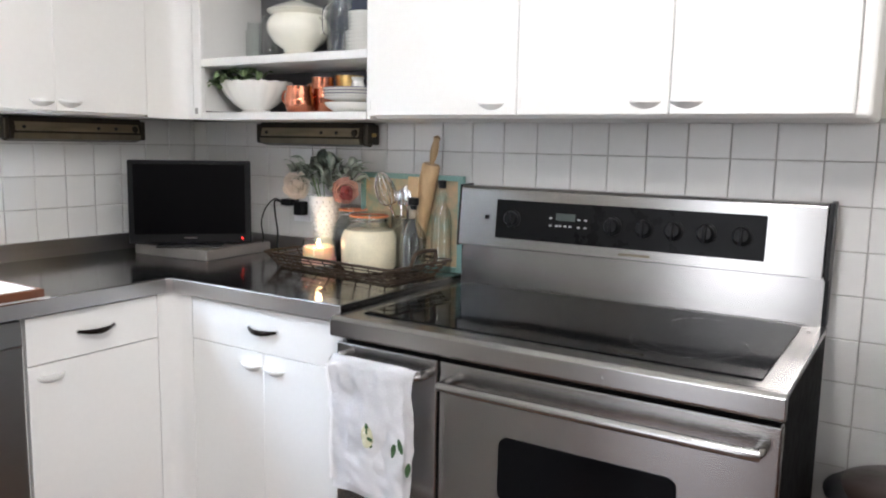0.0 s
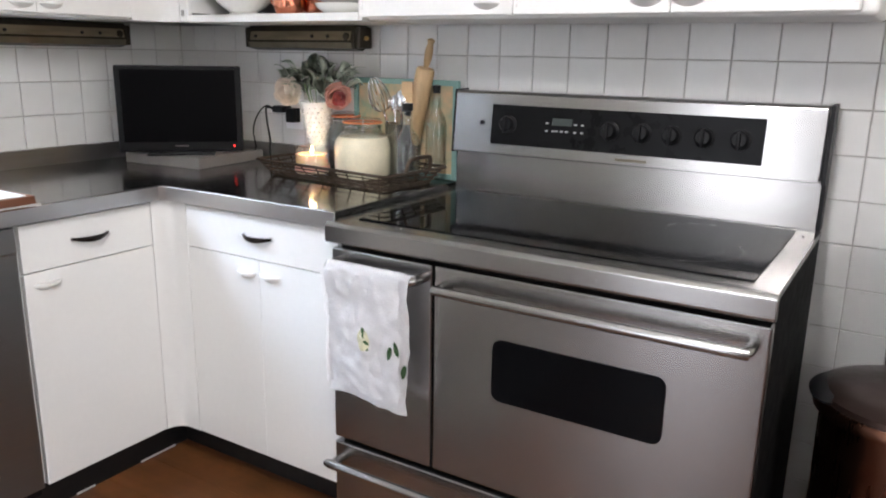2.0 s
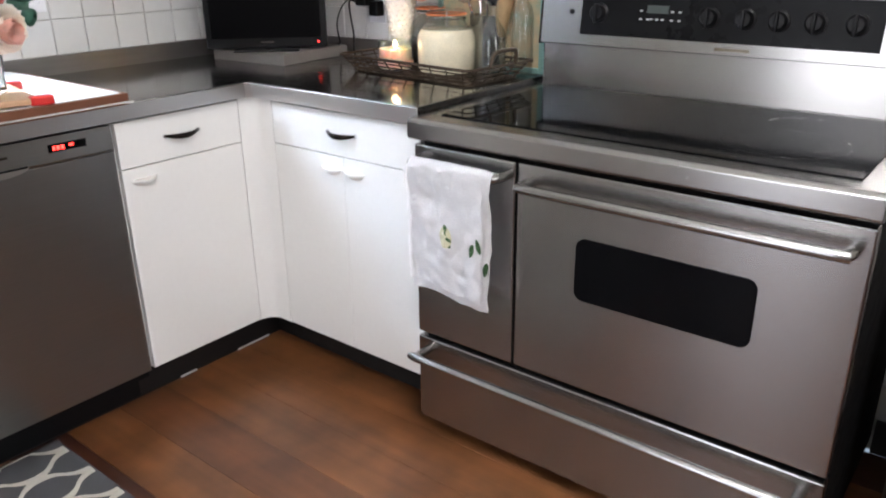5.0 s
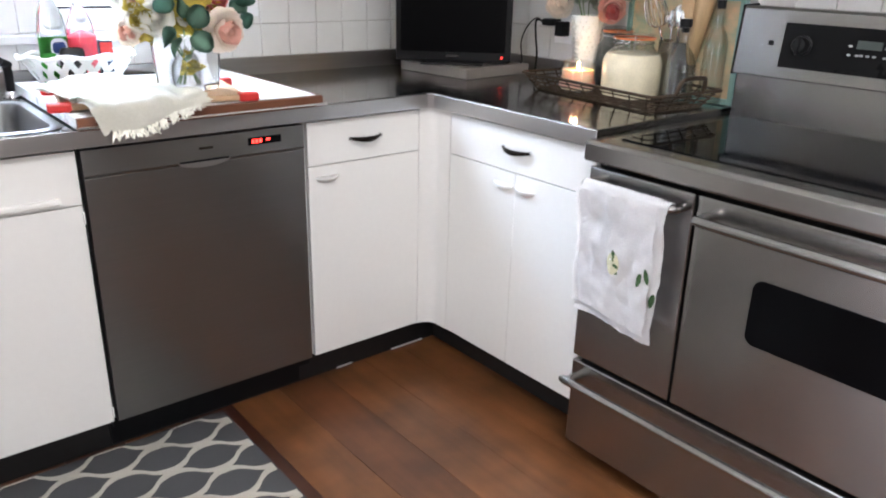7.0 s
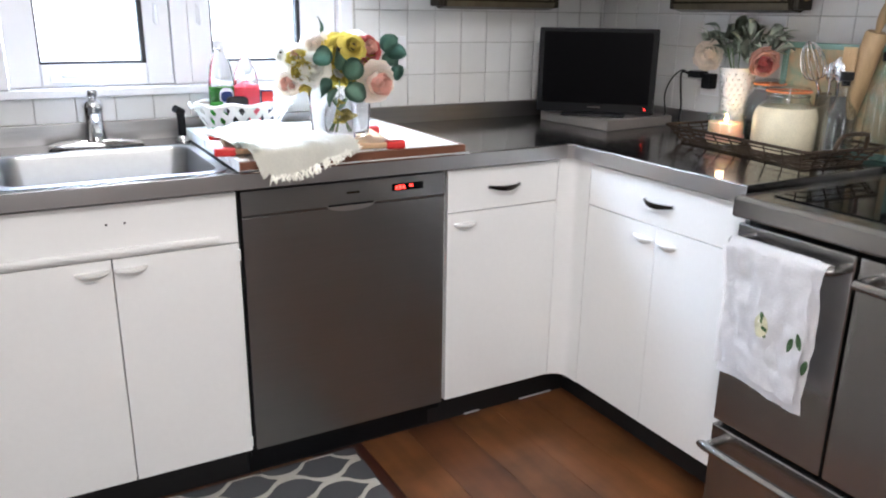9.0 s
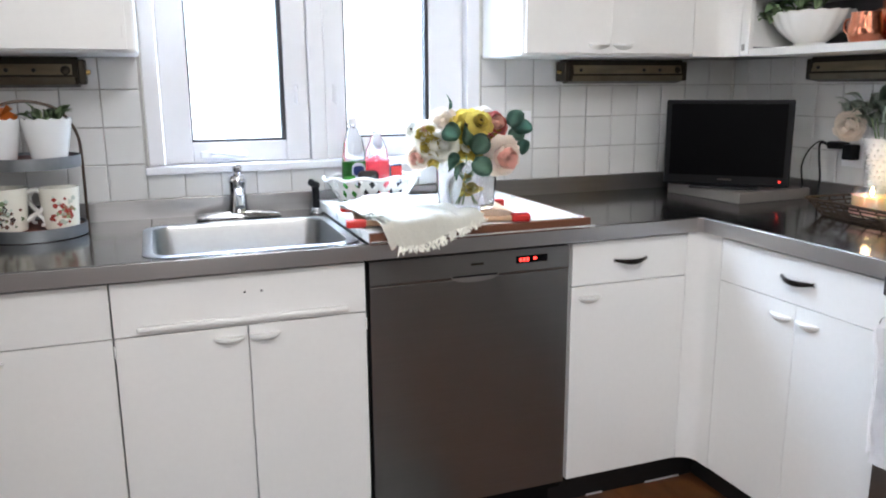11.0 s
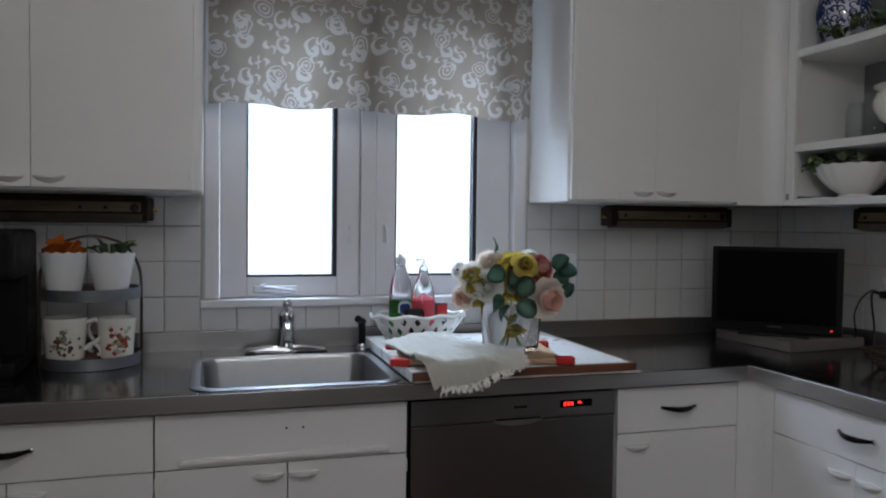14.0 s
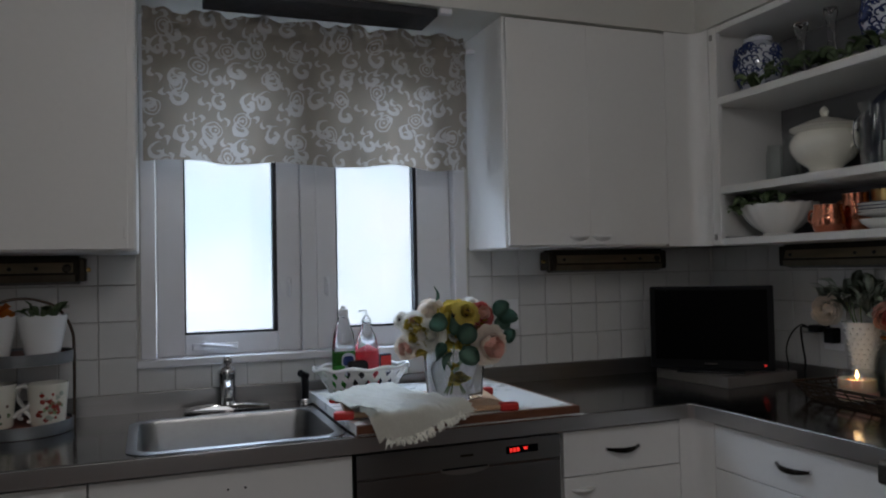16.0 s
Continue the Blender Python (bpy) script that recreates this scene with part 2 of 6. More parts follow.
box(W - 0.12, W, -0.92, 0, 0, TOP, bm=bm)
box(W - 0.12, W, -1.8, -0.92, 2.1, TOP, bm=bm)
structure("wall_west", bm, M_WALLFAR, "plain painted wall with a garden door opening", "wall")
# Unseen wall; its opening is added to let the south fill in.
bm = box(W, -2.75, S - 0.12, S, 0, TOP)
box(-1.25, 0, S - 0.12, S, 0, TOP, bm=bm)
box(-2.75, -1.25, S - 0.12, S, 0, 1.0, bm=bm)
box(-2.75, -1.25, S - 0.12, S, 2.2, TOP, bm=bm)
structure("wall_south", bm, M_WALLFAR, "plain painted wall with an opening added for the fill light", "wall")
# Unseen wall added to block west light from the counter's left corner.
structure("unseen_shade_wall", box(-3.15, -3.03, -0.98, 0, 0, TOP), M_WALL, "unseen wall added to block west light from the sink counter", "wall")
structure("ceiling", box(W, 0, S, 0, TOP, TOP + 0.1), M_CEIL, "white painted ceiling", "ceiling")
bm = box(-4.2, -2.165, -0.33, 0, 2.135, TOP)
box(-2.165, -1.07, -0.33, 0, 2.135, TOP, bm=bm)
box(-1.07, -0.33, -0.33, 0, 2.135, TOP, bm=bm)
box(-0.33, 0, -2.40, 0, 2.137, TOP, bm=bm)
structure("soffit", bm, M_WALL, "cream painted soffit over the wall cabinets", "soffit")
floor = structure("floor", box(W, 0, S, 0, -0.1, -0.012), M_TOE, "stained orange-brown wooden plank floor", "floor")
structure("ground", box(-60, 60, -60, 60, -0.6, -0.5), M_WALL, "pale ground outside the house", "ground")


# ---- base cabinets ----
def fin_pull(parent, x, y, z, face, flip=1):
    """A white moulded fin pull; face: the way the door looks."""
    fx, fy = face
    b = bmesh.new()
    n = 10
    rows = []
    for i in range(n + 1):
        t = i / n
        w = 0.075 * (t - 0.5) * flip
        out = 0.003 + 0.020 * math.sin(math.pi * min(1, t * 1.05)) ** 0.8
        drop = 0.016 * math.sin(math.pi * t) ** 0.7 + 0.002
        px, py = x - fy * w, y + fx * w
        rows.append([b.verts.new((px, py, z + 0.004)), b.verts.new((px + fx * out, py + fy * out, z + 0.003)),
                     b.verts.new((px + fx * out, py + fy * out, z - 0.003)), b.verts.new((px, py, z - drop))])
    for r0, r1 in zip(rows, rows[1:]):
        for k in range(4):
            b.faces.new((r0[k], r0[(k + 1) % 4], r1[(k + 1) % 4], r1[k]))
    b.faces.new(rows[0][::-1])
    b.faces.new(rows[-1])
    return part("handle", b, M_CAB, parent, "white moulded fin pull", smooth=True)


def bow_pull(parent, x, y, z, face):
    """A dark curved drawer pull with bright worn ends."""
    fx, fy = face
    pts = []
    for i in range(13):
        t = i / 12 - 0.5
        out = 0.004 + 0.020 * math.cos(math.pi * t)
        pts.append((x - fy * 0.105 * t + fx * out, y + fx * 0.105 * t + fy * out, z + 0.004 * (2 * t) ** 2 - 0.003))
    h = part("handle", tube(pts, 0.0066, 10, flat=1.2, taper=[0.55 + 0.6 * math.sin(math.pi * i / 12) for i in range(13)]), M_PULL, parent, "dark bronze curved pull", smooth=True)
    for s in (0, 12):
        b = lathe([(0, 0), (0.007, 0.001), (0.006, 0.006), (0, 0.008)], (pts[s][0] - fx * 0.004, pts[s][1] - fy * 0.004, pts[s][2]), 10, axis=(fx, fy, 0))
        part("mount", b, M_CHROME, h, "bright worn mount", smooth=True)


def front(parent, name, face, a0, a1, z0, z1, plane, thick=0.018):
    """A door or drawer front between a0 and a1 along its wall."""
    if face[1]:
        b = box(a0, a1, plane, plane + thick, z0, z1, 0.0014)
    else:
        b = box(plane, plane + thick, a0, a1, z0, z1, 0.0014)
    return part(name, b, M_CAB, parent)


M_PULL = material("dark_bronze", (0.03, 0.025, 0.022), 0.25, 0.8, vary=0.2)
# One edge steel in two copies; north colour darkened for its shaded side.
M_EDGEN = material("edge_steel_north_shaded", (0.45, 0.44, 0.435), 0.34, 1.0, vary=0.0, scale=20, stretch=(0.12, 8, 12), rvary=0.03)
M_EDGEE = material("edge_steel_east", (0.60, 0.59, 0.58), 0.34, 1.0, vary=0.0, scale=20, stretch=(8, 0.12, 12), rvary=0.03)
M_PANEL = material("satin_black_panel", (0.004, 0.004, 0.0045), 0.3, vary=0.05, spec=0.12)
M_SIDE = material("matte_black_enamel", (0.006, 0.006, 0.006), 0.7, vary=0.1, spec=0.1)
M_RING = material("burner_mark", (0.016, 0.016, 0.017), 0.25, spec=0.1)
NORTH, EAST = (0, -1), (-1, 0)
FY, FX = -0.617, -0.617
LIP = 0.868
cab = thing("base_cabinet", (-0.86, -0.3, 0), "white enamelled steel base cabinet with drawer and door", "cabinet", "white base cabinets")
part("body", box(-1.062, -0.62, FY + 0.020, -0.02, 0.135, LIP), M_CAB, cab)
d = front(cab, "drawer", NORTH, -1.060, -0.668, 0.737, LIP - 0.006, FY)
bow_pull(d, -0.868, FY, 0.802, NORTH)
d = front(cab, "door", NORTH, -1.060, -0.668, 0.137, 0.7345, FY)
fin_pull(d, -1.000, FY, 0.700, NORTH, -1)
# rounded inner corner between the two runs
pts = [(-0.666, FY)] + [(-0.666 + 0.049 * math.sin(a), -0.666 + 0.049 * math.cos(a)) for a in [math.pi / 2 * k / 8 for k in range(9)]] + [(FX, -0.709), (FX + 0.018, -0.709), (FX + 0.018, FY + 0.018), (-0.666, FY + 0.018)]
part("corner_panel", prism(pts, "z", 0.135, LIP), M_CAB, cab, "rounded white corner panel", smooth=True)

cab = thing("base_cabinet", (-0.3, -1.0, 0), "white enamelled base cabinet with drawer and double doors beside the range", "cabinet", "white base cabinets")
part("body", box(FX + 0.020, -0.02, -1.285, -0.60, 0.135, LIP), M_CAB, cab)
d = front(cab, "drawer", EAST, -1.282, -0.711, 0.739, LIP - 0.006, FX)
bow_pull(d, FX, -1.0, 0.803, EAST)
for y0, y1, yk, fl in ((-0.9990, -0.711, -0.95, -1), (-1.282, -1.0002, -1.04, 1)):
    d = front(cab, "door", EAST, y0, y1, 0.137, 0.7365, FX)
    fin_pull(d, FX, yk, 0.696, EAST, fl)

cab = thing("sink_cabinet", (-1.96, -0.3, 0), "white enamelled sink base cabinet with double doors", "cabinet", "white base cabinets")
part("body", box(-2.265, -1.665, FY + 0.020, -0.02, 0.135, 0.70), M_CAB, cab)
f = front(cab, "false_front", NORTH, -2.265, -1.664, 0.733, LIP - 0.006, FY)
part("moulding", box(-2.215, -1.71, FY - 0.012, FY, 0.741, 0.757, 0.005), M_CAB, f)
for k in range(2):
    part("screw_hole", lathe([(0, 0), (0.003, 0), (0.003, 0.001), (0, 0.001)], (-1.965 + 0.04 * k, FY - 0.0012, 0.815), 8, axis=(0, 1, 0)), M_TOE, f)
for x0, x1, xk, fl in ((-2.265, -1.9635, -2.008, -1), (-1.9605, -1.664, -1.922, 1)):
    d = front(cab, "door", NORTH, x0, x1, 0.137, 0.7305, FY)
    fin_pull(d, xk, FY, 0.703, NORTH, fl)
    xh = x0 if fl < 0 else x1
    for zh in (0.70, 0.165):
        part("hinge", tube([(xh, FY - 0.0005, zh - 0.015), (xh, FY - 0.0005, zh + 0.015)], 0.0028, 8), M_CAB, d)

cab = thing("base_cabinet", (-2.57, -0.3, 0), "white enamelled base cabinet with drawer and double doors", "cabinet", "white base cabinets")
part("body", box(-2.88, -2.269, FY + 0.020, -0.02, 0.135, LIP), M_CAB, cab)
d = front(cab, "drawer", NORTH, -2.88, -2.269, 0.733, LIP - 0.006, FY)
bow_pull(d, -2.575, FY, 0.802, NORTH)
for x0, x1, xk, fl in ((-2.88, -2.5735, -2.615, -1), (-2.5705, -2.269, -2.53, 1)):
    d = front(cab, "door", NORTH, x0, x1, 0.137, 0.7305, FY)
    fin_pull(d, xk, FY, 0.703, NORTH, fl)

bm = box(-2.88, -0.505, -0.512, -0.48, 0, 0.134)
box(-0.512, -0.48, -1.29, -0.50, 0, 0.1335, bm=bm)
structure("toe_kick", bm, M_TOE, "black recessed toe kick under the cabinets", "toe kick")

# ---- counter ----
SX0, SX1, SY0, SY1 = -2.168, -1.692, -0.602, -0.200


def counter_sheet():
    """Steel worktop with the sink cut out and folded edges."""
    b = bmesh.new()
    z0, z1 = 0.870, 0.914
    box(-2.9, SX0, -0.635, -0.006, z0, z1, 0.003, bm=b)
    box(SX0, SX1, -0.635, SY0, z0, z1, 0.003, bm=b)
    box(SX0, SX1, SY1, -0.006, z0, z1, 0.003, bm=b)
    prism([(SX1, -0.635), (-0.650, -0.635), (-0.635, -0.650), (-0.635, -1.290), (-0.006, -1.290), (-0.006, -0.006), (SX1, -0.006)], "z", z0, z1, b, 0.003)
    return b


ctr = thing("countertop", (-1.4, -0.3, 0.87), "worn stainless steel l-shaped countertop with low upstand", "countertop")
part("worktop", counter_sheet(), M_COUNTER, ctr)
part("upstand", box(-2.9, -0.006, -0.022, -0.004, 0.912, 0.972, 0.002), M_UPSTAND, ctr)
part("upstand", box(-0.022, -0.004, -1.290, -0.022, 0.912, 0.972, 0.002), M_UPSTAND, ctr)


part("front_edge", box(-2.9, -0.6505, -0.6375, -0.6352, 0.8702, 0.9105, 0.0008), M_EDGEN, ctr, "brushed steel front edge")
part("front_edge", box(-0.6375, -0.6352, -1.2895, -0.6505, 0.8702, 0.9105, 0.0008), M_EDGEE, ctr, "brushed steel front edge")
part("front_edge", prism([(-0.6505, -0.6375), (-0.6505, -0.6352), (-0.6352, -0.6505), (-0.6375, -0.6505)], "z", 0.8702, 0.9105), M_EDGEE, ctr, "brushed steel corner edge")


# ---- sink ----
def rounded_rect(x0, x1, y0, y1, r, n=6):
    out = []
    for cx, cy, a in ((x1 - r, y1 - r, 0), (x0 + r, y1 - r, 90), (x0 + r, y0 + r, 180), (x1 - r, y0 + r, 270)):
        for k in range(n + 1):
            t = radians(a + 90 * k / n)
            out.append((cx + r * math.cos(t), cy + r * math.sin(t)))
    return out


def basin():
    b = bmesh.new()
    loops = []
    for grow, r, z in ((0.022, 0.055, 0.9155), (0.018, 0.055, 0.9175), (-0.002, 0.048, 0.9165), (-0.006, 0.046, 0.908), (-0.014, 0.05, 0.80), (-0.022, 0.055, 0.757), (-0.05, 0.06, 0.742)):
        loops.append([b.verts.new((x, y, z)) for x, y in rounded_rect(SX0 - grow, SX1 + grow, SY0 - grow, SY1 + grow, r)])
    for l0, l1 in zip(loops, loops[1:]):
        for i in range(len(l0)):
            j = (i + 1) % len(l0)
            b.faces.new((l0[i], l0[j], l1[j], l1[i]))
    b.faces.new(loops[-1])
    return b


snk = thing("kitchen_sink", (-1.92, -0.37, 0.914), "single bowl stainless steel sink set in the counter", "sink")
part("basin", basin(), M_SINK, snk, smooth=True)
part("drain", lathe([(0, 0.004), (0.028, 0.004), (0.034, 0.006), (0.04, 0.002), (0.04, 0), (0, 0)], (-1.92, -0.37, 0.7425), 24), M_CHROME, snk, "chrome drain", smooth=True)

# ---- dishwasher ----
dw = thing("dishwasher", (-1.362, -0.3, 0), "stainless steel built-in dishwasher with red digital display", "dishwasher")
part("body", box(-1.66, -1.066, -0.585, -0.03, 0.10, 0.862), M_BLACK, dw)
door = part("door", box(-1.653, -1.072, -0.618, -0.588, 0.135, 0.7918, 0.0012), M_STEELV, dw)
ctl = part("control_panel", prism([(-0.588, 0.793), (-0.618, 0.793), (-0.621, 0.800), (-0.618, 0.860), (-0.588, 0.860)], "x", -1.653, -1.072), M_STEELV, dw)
part("display", box(-1.238, -1.142, -0.6225, -0.617, 0.822, 0.842, 0.001), M_BLACKGLASS, ctl, "black display window")
grip = part("pocket_handle", prism([(-1.430, 0.800)] + [(-1.360 + 0.070 * math.cos(a), 0.800 - 0.017 * math.sin(a)) for a in [math.pi - math.pi * k / 12 for k in range(1, 12)]] + [(-1.290, 0.800)], "y", -0.6235, -0.6), M_EDGEN, ctl, "curved pocket grip")
# Black strip stands in for the shade inside the flat pocket.
part("pocket_shadow", box(-1.425, -1.295, -0.6242, -0.62, 0.798, 0.8025), M_BLACK, grip, "dark strip painted as the pocket's shade")
part("toe_panel", box(-1.655, -1.07, -0.522, -0.513, 0.012, 0.132), M_BLACK, dw)


# ---- range ----
RX = -0.668
rng = thing("electric_range", (-0.35, -1.82, 0), "wide stainless steel electric range with glass cooktop", "range")
part("body", box(-0.625, -0.02, -2.330, -1.300, 0.045, 0.885, 0.003), M_SIDE, rng, "black enamelled side panels")
part("cooktop_frame", prism([(-0.680, 0.846), (-0.686, 0.852), (-0.686, 0.890), (-0.676, 0.898), (-0.06, 0.898), (-0.06, 0.885), (-0.66, 0.885), (-0.66, 0.846)], "y", -2.336, -1.298, bevel=0.002), M_STEEL, rng)
top = part("cooktop_glass", box(-0.618, -0.098, -2.284, -1.352, 0.8975, 0.9012, 0.001), M_BLACKGLASS, rng, "black ceramic glass cooktop")
for x, y, r in ((-0.24, -2.09, 0.08), (-0.43, -2.10, 0.125), (-0.43, -2.10, 0.085)):
    part("burner_ring", lathe([(r - 0.002, 0.9011), (r - 0.002, 0.90125), (r + 0.002, 0.90125), (r + 0.002, 0.9011)], (x, y, 0), 48), M_RING, top, "faint grey burner ring")


def oven_front(name, y0, y1, z0, z1):
    return part(name, box(RX, RX + 0.035, y0, y1, z0, z1, 0.004), M_STEEL, rng)


def bar(parent, y0, y1, z, out=0.048, r=0.0115):
    pts = [(RX + 0.002, y1, z), (RX - out * 0.55, y1, z), (RX - out * 0.9, y1 - 0.008, z), (RX - out, y1 - 0.026, z), (RX - out, (y0 + y1) / 2, z), (RX - out, y0 + 0.026, z), (RX - out * 0.9, y0 + 0.008, z), (RX - out * 0.55, y0, z), (RX + 0.002, y0, z)]
    return part("handle", tube(smoothed(pts, 5), r, 14), M_STEEL, parent, "polished steel bar handle", smooth=True)


d1 = oven_front("small_oven_door", -1.602, -1.305, 0.318, 0.832)
bar(d1, -1.578, -1.325, 0.798)
d2 = oven_front("oven_door", -2.331, -1.609, 0.318, 0.832)
bar(d2, -2.300, -1.640, 0.790)
poly = rounded_rect(-2.153, -1.765, 0.543, 0.690, 0.022)
part("oven_window", prism(poly, "x", RX - 0.0025, RX + 0.01), M_BLACKGLASS, d2, "black glass oven window")
d3 = oven_front("storage_drawer", -2.331, -1.305, 0.050, 0.304)
bar(d3, -2.290, -1.330, 0.262)
for y in (-1.34, -2.29):
    part("foot", lathe([(0, 0), (0.018, 0), (0.016, 0.045), (0, 0.05)], (-0.58, y, 0), 12), M_BLACK, rng)
# splash panel and control housing
part("splash_panel", prism([(-0.078, 0.898), (-0.070, 1.03), (-0.03, 1.03), (-0.03, 0.898)], "y", -2.322, -1.308), M_STEEL, rng)
hs = part("control_housing", prism([(-0.110, 1.020), (-0.092, 1.192), (-0.086, 1.198), (-0.03, 1.198), (-0.03, 1.020)], "y", -2.318, -1.314, bevel=0.002), M_STEEL, rng)
for y in (-2.327, -1.309):
    part("end_cap", prism([(-0.102, 1.016), (-0.084, 1.200), (-0.02, 1.202), (-0.02, 0.899), (-0.07, 0.899), (-0.07, 1.016)], "y", y - 0.005, y + 0.005), M_BLACK, hs, "black plastic end cap")


def on_panel(y, z, out=0.0):
    return (-0.110 + (z - 1.020) / 0.172 * 0.018 - out, y, z)


pn = prism([(-0.1085, 1.050), (-0.0968, 1.162), (-0.09, 1.162), (-0.10, 1.050)], "y", -2.188, -1.440)
pan = part("control_panel", pn, M_PANEL, hs, "black control panel")
M_MARK = material("dial_print", (0.5, 0.5, 0.49), 0.6)
NX = Vector((-1, 0, 0.105)).normalized()
for y in (-1.495, -1.798, -1.886, -1.964, -2.046, -2.133):
    c = on_panel(y, 1.108, 0.001)
    b = lathe([(0, 0), (0.0255, 0), (0.0255, 0.004), (0.021, 0.006), (0.0195, 0.022), (0.017, 0.025), (0, 0.025)], c, 24, axis=NX)
    box(c[0] - 0.033, c[0] - 0.015, y - 0.0045, y + 0.0045, 1.086, 1.132, 0.002, bm=b)
    k = part("knob", b, M_BLACK, pan, "black turn knob", smooth=True)
    b = None
    for q in range(9):
        a = radians(-50 + 35 * q)
        ym, zm = y + 0.033 * math.cos(a), 1.108 + 0.033 * math.sin(a)
        xm = on_panel(ym, zm)[0]
        b = box(xm - 0.0012, xm + 0.002, ym - 0.0016, ym + 0.0016, zm - 0.0018, zm + 0.0018, bm=b)
    part("dial_marks", b, M_MARK, pan, "pale printed dial marks")



# ---- wall cabinets ----
M_HINGE = material("worn_hinge_steel", (0.42, 0.41, 0.39), 0.4, 0.6, vary=0.2)
UY, UX, UZ0, UZ1 = -0.325, -0.325, 1.388, 2.134
cab = thing("wall_cabinet", (-0.73, -0.16, UZ0), "white enamelled wall cabinet with two doors", "cabinet", "white wall cabinets")
part("body", box(-1.075, -0.335, UY + 0.016, -0.002, UZ0, UZ1, 0.006), M_CAB, cab)
for x0, x1, xk, fl in ((-1.068, -0.7719, -0.815, -1), (-0.7714, -0.4604, -0.728, 1)):
    d = part("door", box(x0, x1, UY, UY + 0.015, 1.396, 2.126, 0.0012), M_CAB, cab)
    fin_pull(d, xk, UY, 1.424, NORTH, fl)
pts = [(-0.460, UY)] + [(-0.375 + 0.05 * math.sin(a), -0.375 + 0.05 * math.cos(a)) for a in [math.pi / 2 * k / 8 for k in range(9)]] + [(UX, -0.388), (UX + 0.03, -0.388), (UX + 0.03, UY + 0.03), (-0.460, UY + 0.016)]
part("corner_panel", prism(pts, "z", UZ0, UZ1), M_CAB, cab, "rounded white corner panel", smooth=True)

cab = thing("wall_cabinet", (-2.60, -0.16, UZ0), "white enamelled wall cabinet beside the window", "cabinet", "white wall cabinets")
part("body", box(-3.02, -2.162, UY + 0.016, -0.002, UZ0, UZ1, 0.010), M_CAB, cab)
for x0, x1, xk, fl in ((-3.00, -2.5787, -2.63, -1), (-2.5773, -2.186, -2.535, 1)):
    d = part("door", box(x0, x1, UY, UY + 0.015, 1.396, 2.126, 0.0012), M_CAB, cab)
    fin_pull(d, xk, UY, 1.424, NORTH, fl)
    if fl > 0:
        part("hinge", box(-2.196, -2.190, UY - 0.004, UY, 1.425, 1.455, 0.001), M_CAB, d)

# Dark grey with faint level streaks for the shelf's back panel.
M_BACK = material("grey_shelf_back", (0.22, 0.22, 0.225), 0.6, vary=0.12, scale=12, stretch=(1, 0.3, 8), bump=0.1)
cab = thing("open_shelf_cabinet", (-0.16, -0.75, UZ0), "white open wall cabinet with four shelves of crockery", "shelf", "white wall cabinets")
part("back", box(-0.02, -0.003, -1.123, -0.02, UZ0, UZ1), M_BACK, cab, "grey back panel")
part("side", box(-0.318, -0.003, -1.135, -1.123, UZ0, UZ1), M_CAB, cab)
part("side", box(-0.290, -0.020, -0.402, -0.390, UZ0 + 0.03, UZ1), M_CAB, cab)
part("stile", box(UX, UX + 0.02, -0.428, -0.389, UZ0, UZ1, 0.003), M_CAB, cab)
for z0, z1 in ((1.386, 1.410), (1.560, 1.586), (1.864, 1.890), (2.112, 2.134)):
    part("shelf", box(UX + 0.003, -0.02, -1.124, -0.402, z0, z1, 0.003), M_CAB, cab)
for z in (1.415, 2.10):
    part("hinge", box(UX - 0.003, UX + 0.002, -0.410, -0.398, z - 0.010, z + 0.010, 0.001), M_HINGE, cab, "small worn steel hinge")

cab = thing("wall_cabinet", (-0.16, -1.75, UZ0), "white enamelled wall cabinet with three doors over the range", "cabinet", "white wall cabinets")
part("body", box(UX + 0.018, -0.003, -2.404, -1.136, UZ0, UZ1, 0.014, 4), M_CAB, cab)
for y0, y1, yk, fl in ((-1.6063, -1.130, -1.535, 1), (-1.9952, -1.6077, -1.94, -1), (-2.372, -1.9966, -2.035, 1)):
    d = part("door", box(UX, UX + 0.017, y0, y1, 1.396, 2.126, 0.005), M_CAB, cab)
    fin_pull(d, UX, yk, 1.428, EAST, fl)
    part("hinge", box(UX - 0.003, UX + 0.002, y0 + 0.004 if yk > (y0 + y1) / 2 else y1 - 0.012, y0 + 0.012 if yk > (y0 + y1) / 2 else y1 - 0.004, 1.415, 1.44, 0.001), M_CAB, d)

# Unseen body for the inferred ceiling lamp; its round form is assumed.
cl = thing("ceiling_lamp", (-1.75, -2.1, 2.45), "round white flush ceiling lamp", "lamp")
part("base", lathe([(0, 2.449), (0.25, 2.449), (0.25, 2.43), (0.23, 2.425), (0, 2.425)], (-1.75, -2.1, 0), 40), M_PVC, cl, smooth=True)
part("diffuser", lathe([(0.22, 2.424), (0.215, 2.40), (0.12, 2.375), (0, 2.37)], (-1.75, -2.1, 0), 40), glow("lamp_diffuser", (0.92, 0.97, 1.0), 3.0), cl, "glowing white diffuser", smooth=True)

# ---- window over the sink ----
win = thing("window_1", (-1.62, 0.03, 1.05), "white vinyl double casement window over the sink", "window", kind="structure")
bm = box(-2.160, -2.115, -0.006, 0.20, 1.07, 2.13, 0.003)
box(-1.130, -1.085, -0.006, 0.20, 1.07, 2.13, 0.003, bm=bm)
box(-2.115, -1.130, -0.006, 0.20, 2.085, 2.13, 0.003, bm=bm)
part("window_frame", bm, M_PVC, win)
part("window_sill", box(-2.172, -1.080, -0.028, 0.20, 1.045, 1.069, 0.004), M_PVC, win)
part("mullion", box(-1.665, -1.615, 0.020, 0.10, 1.069, 2.085, 0.003), M_PVC, win)
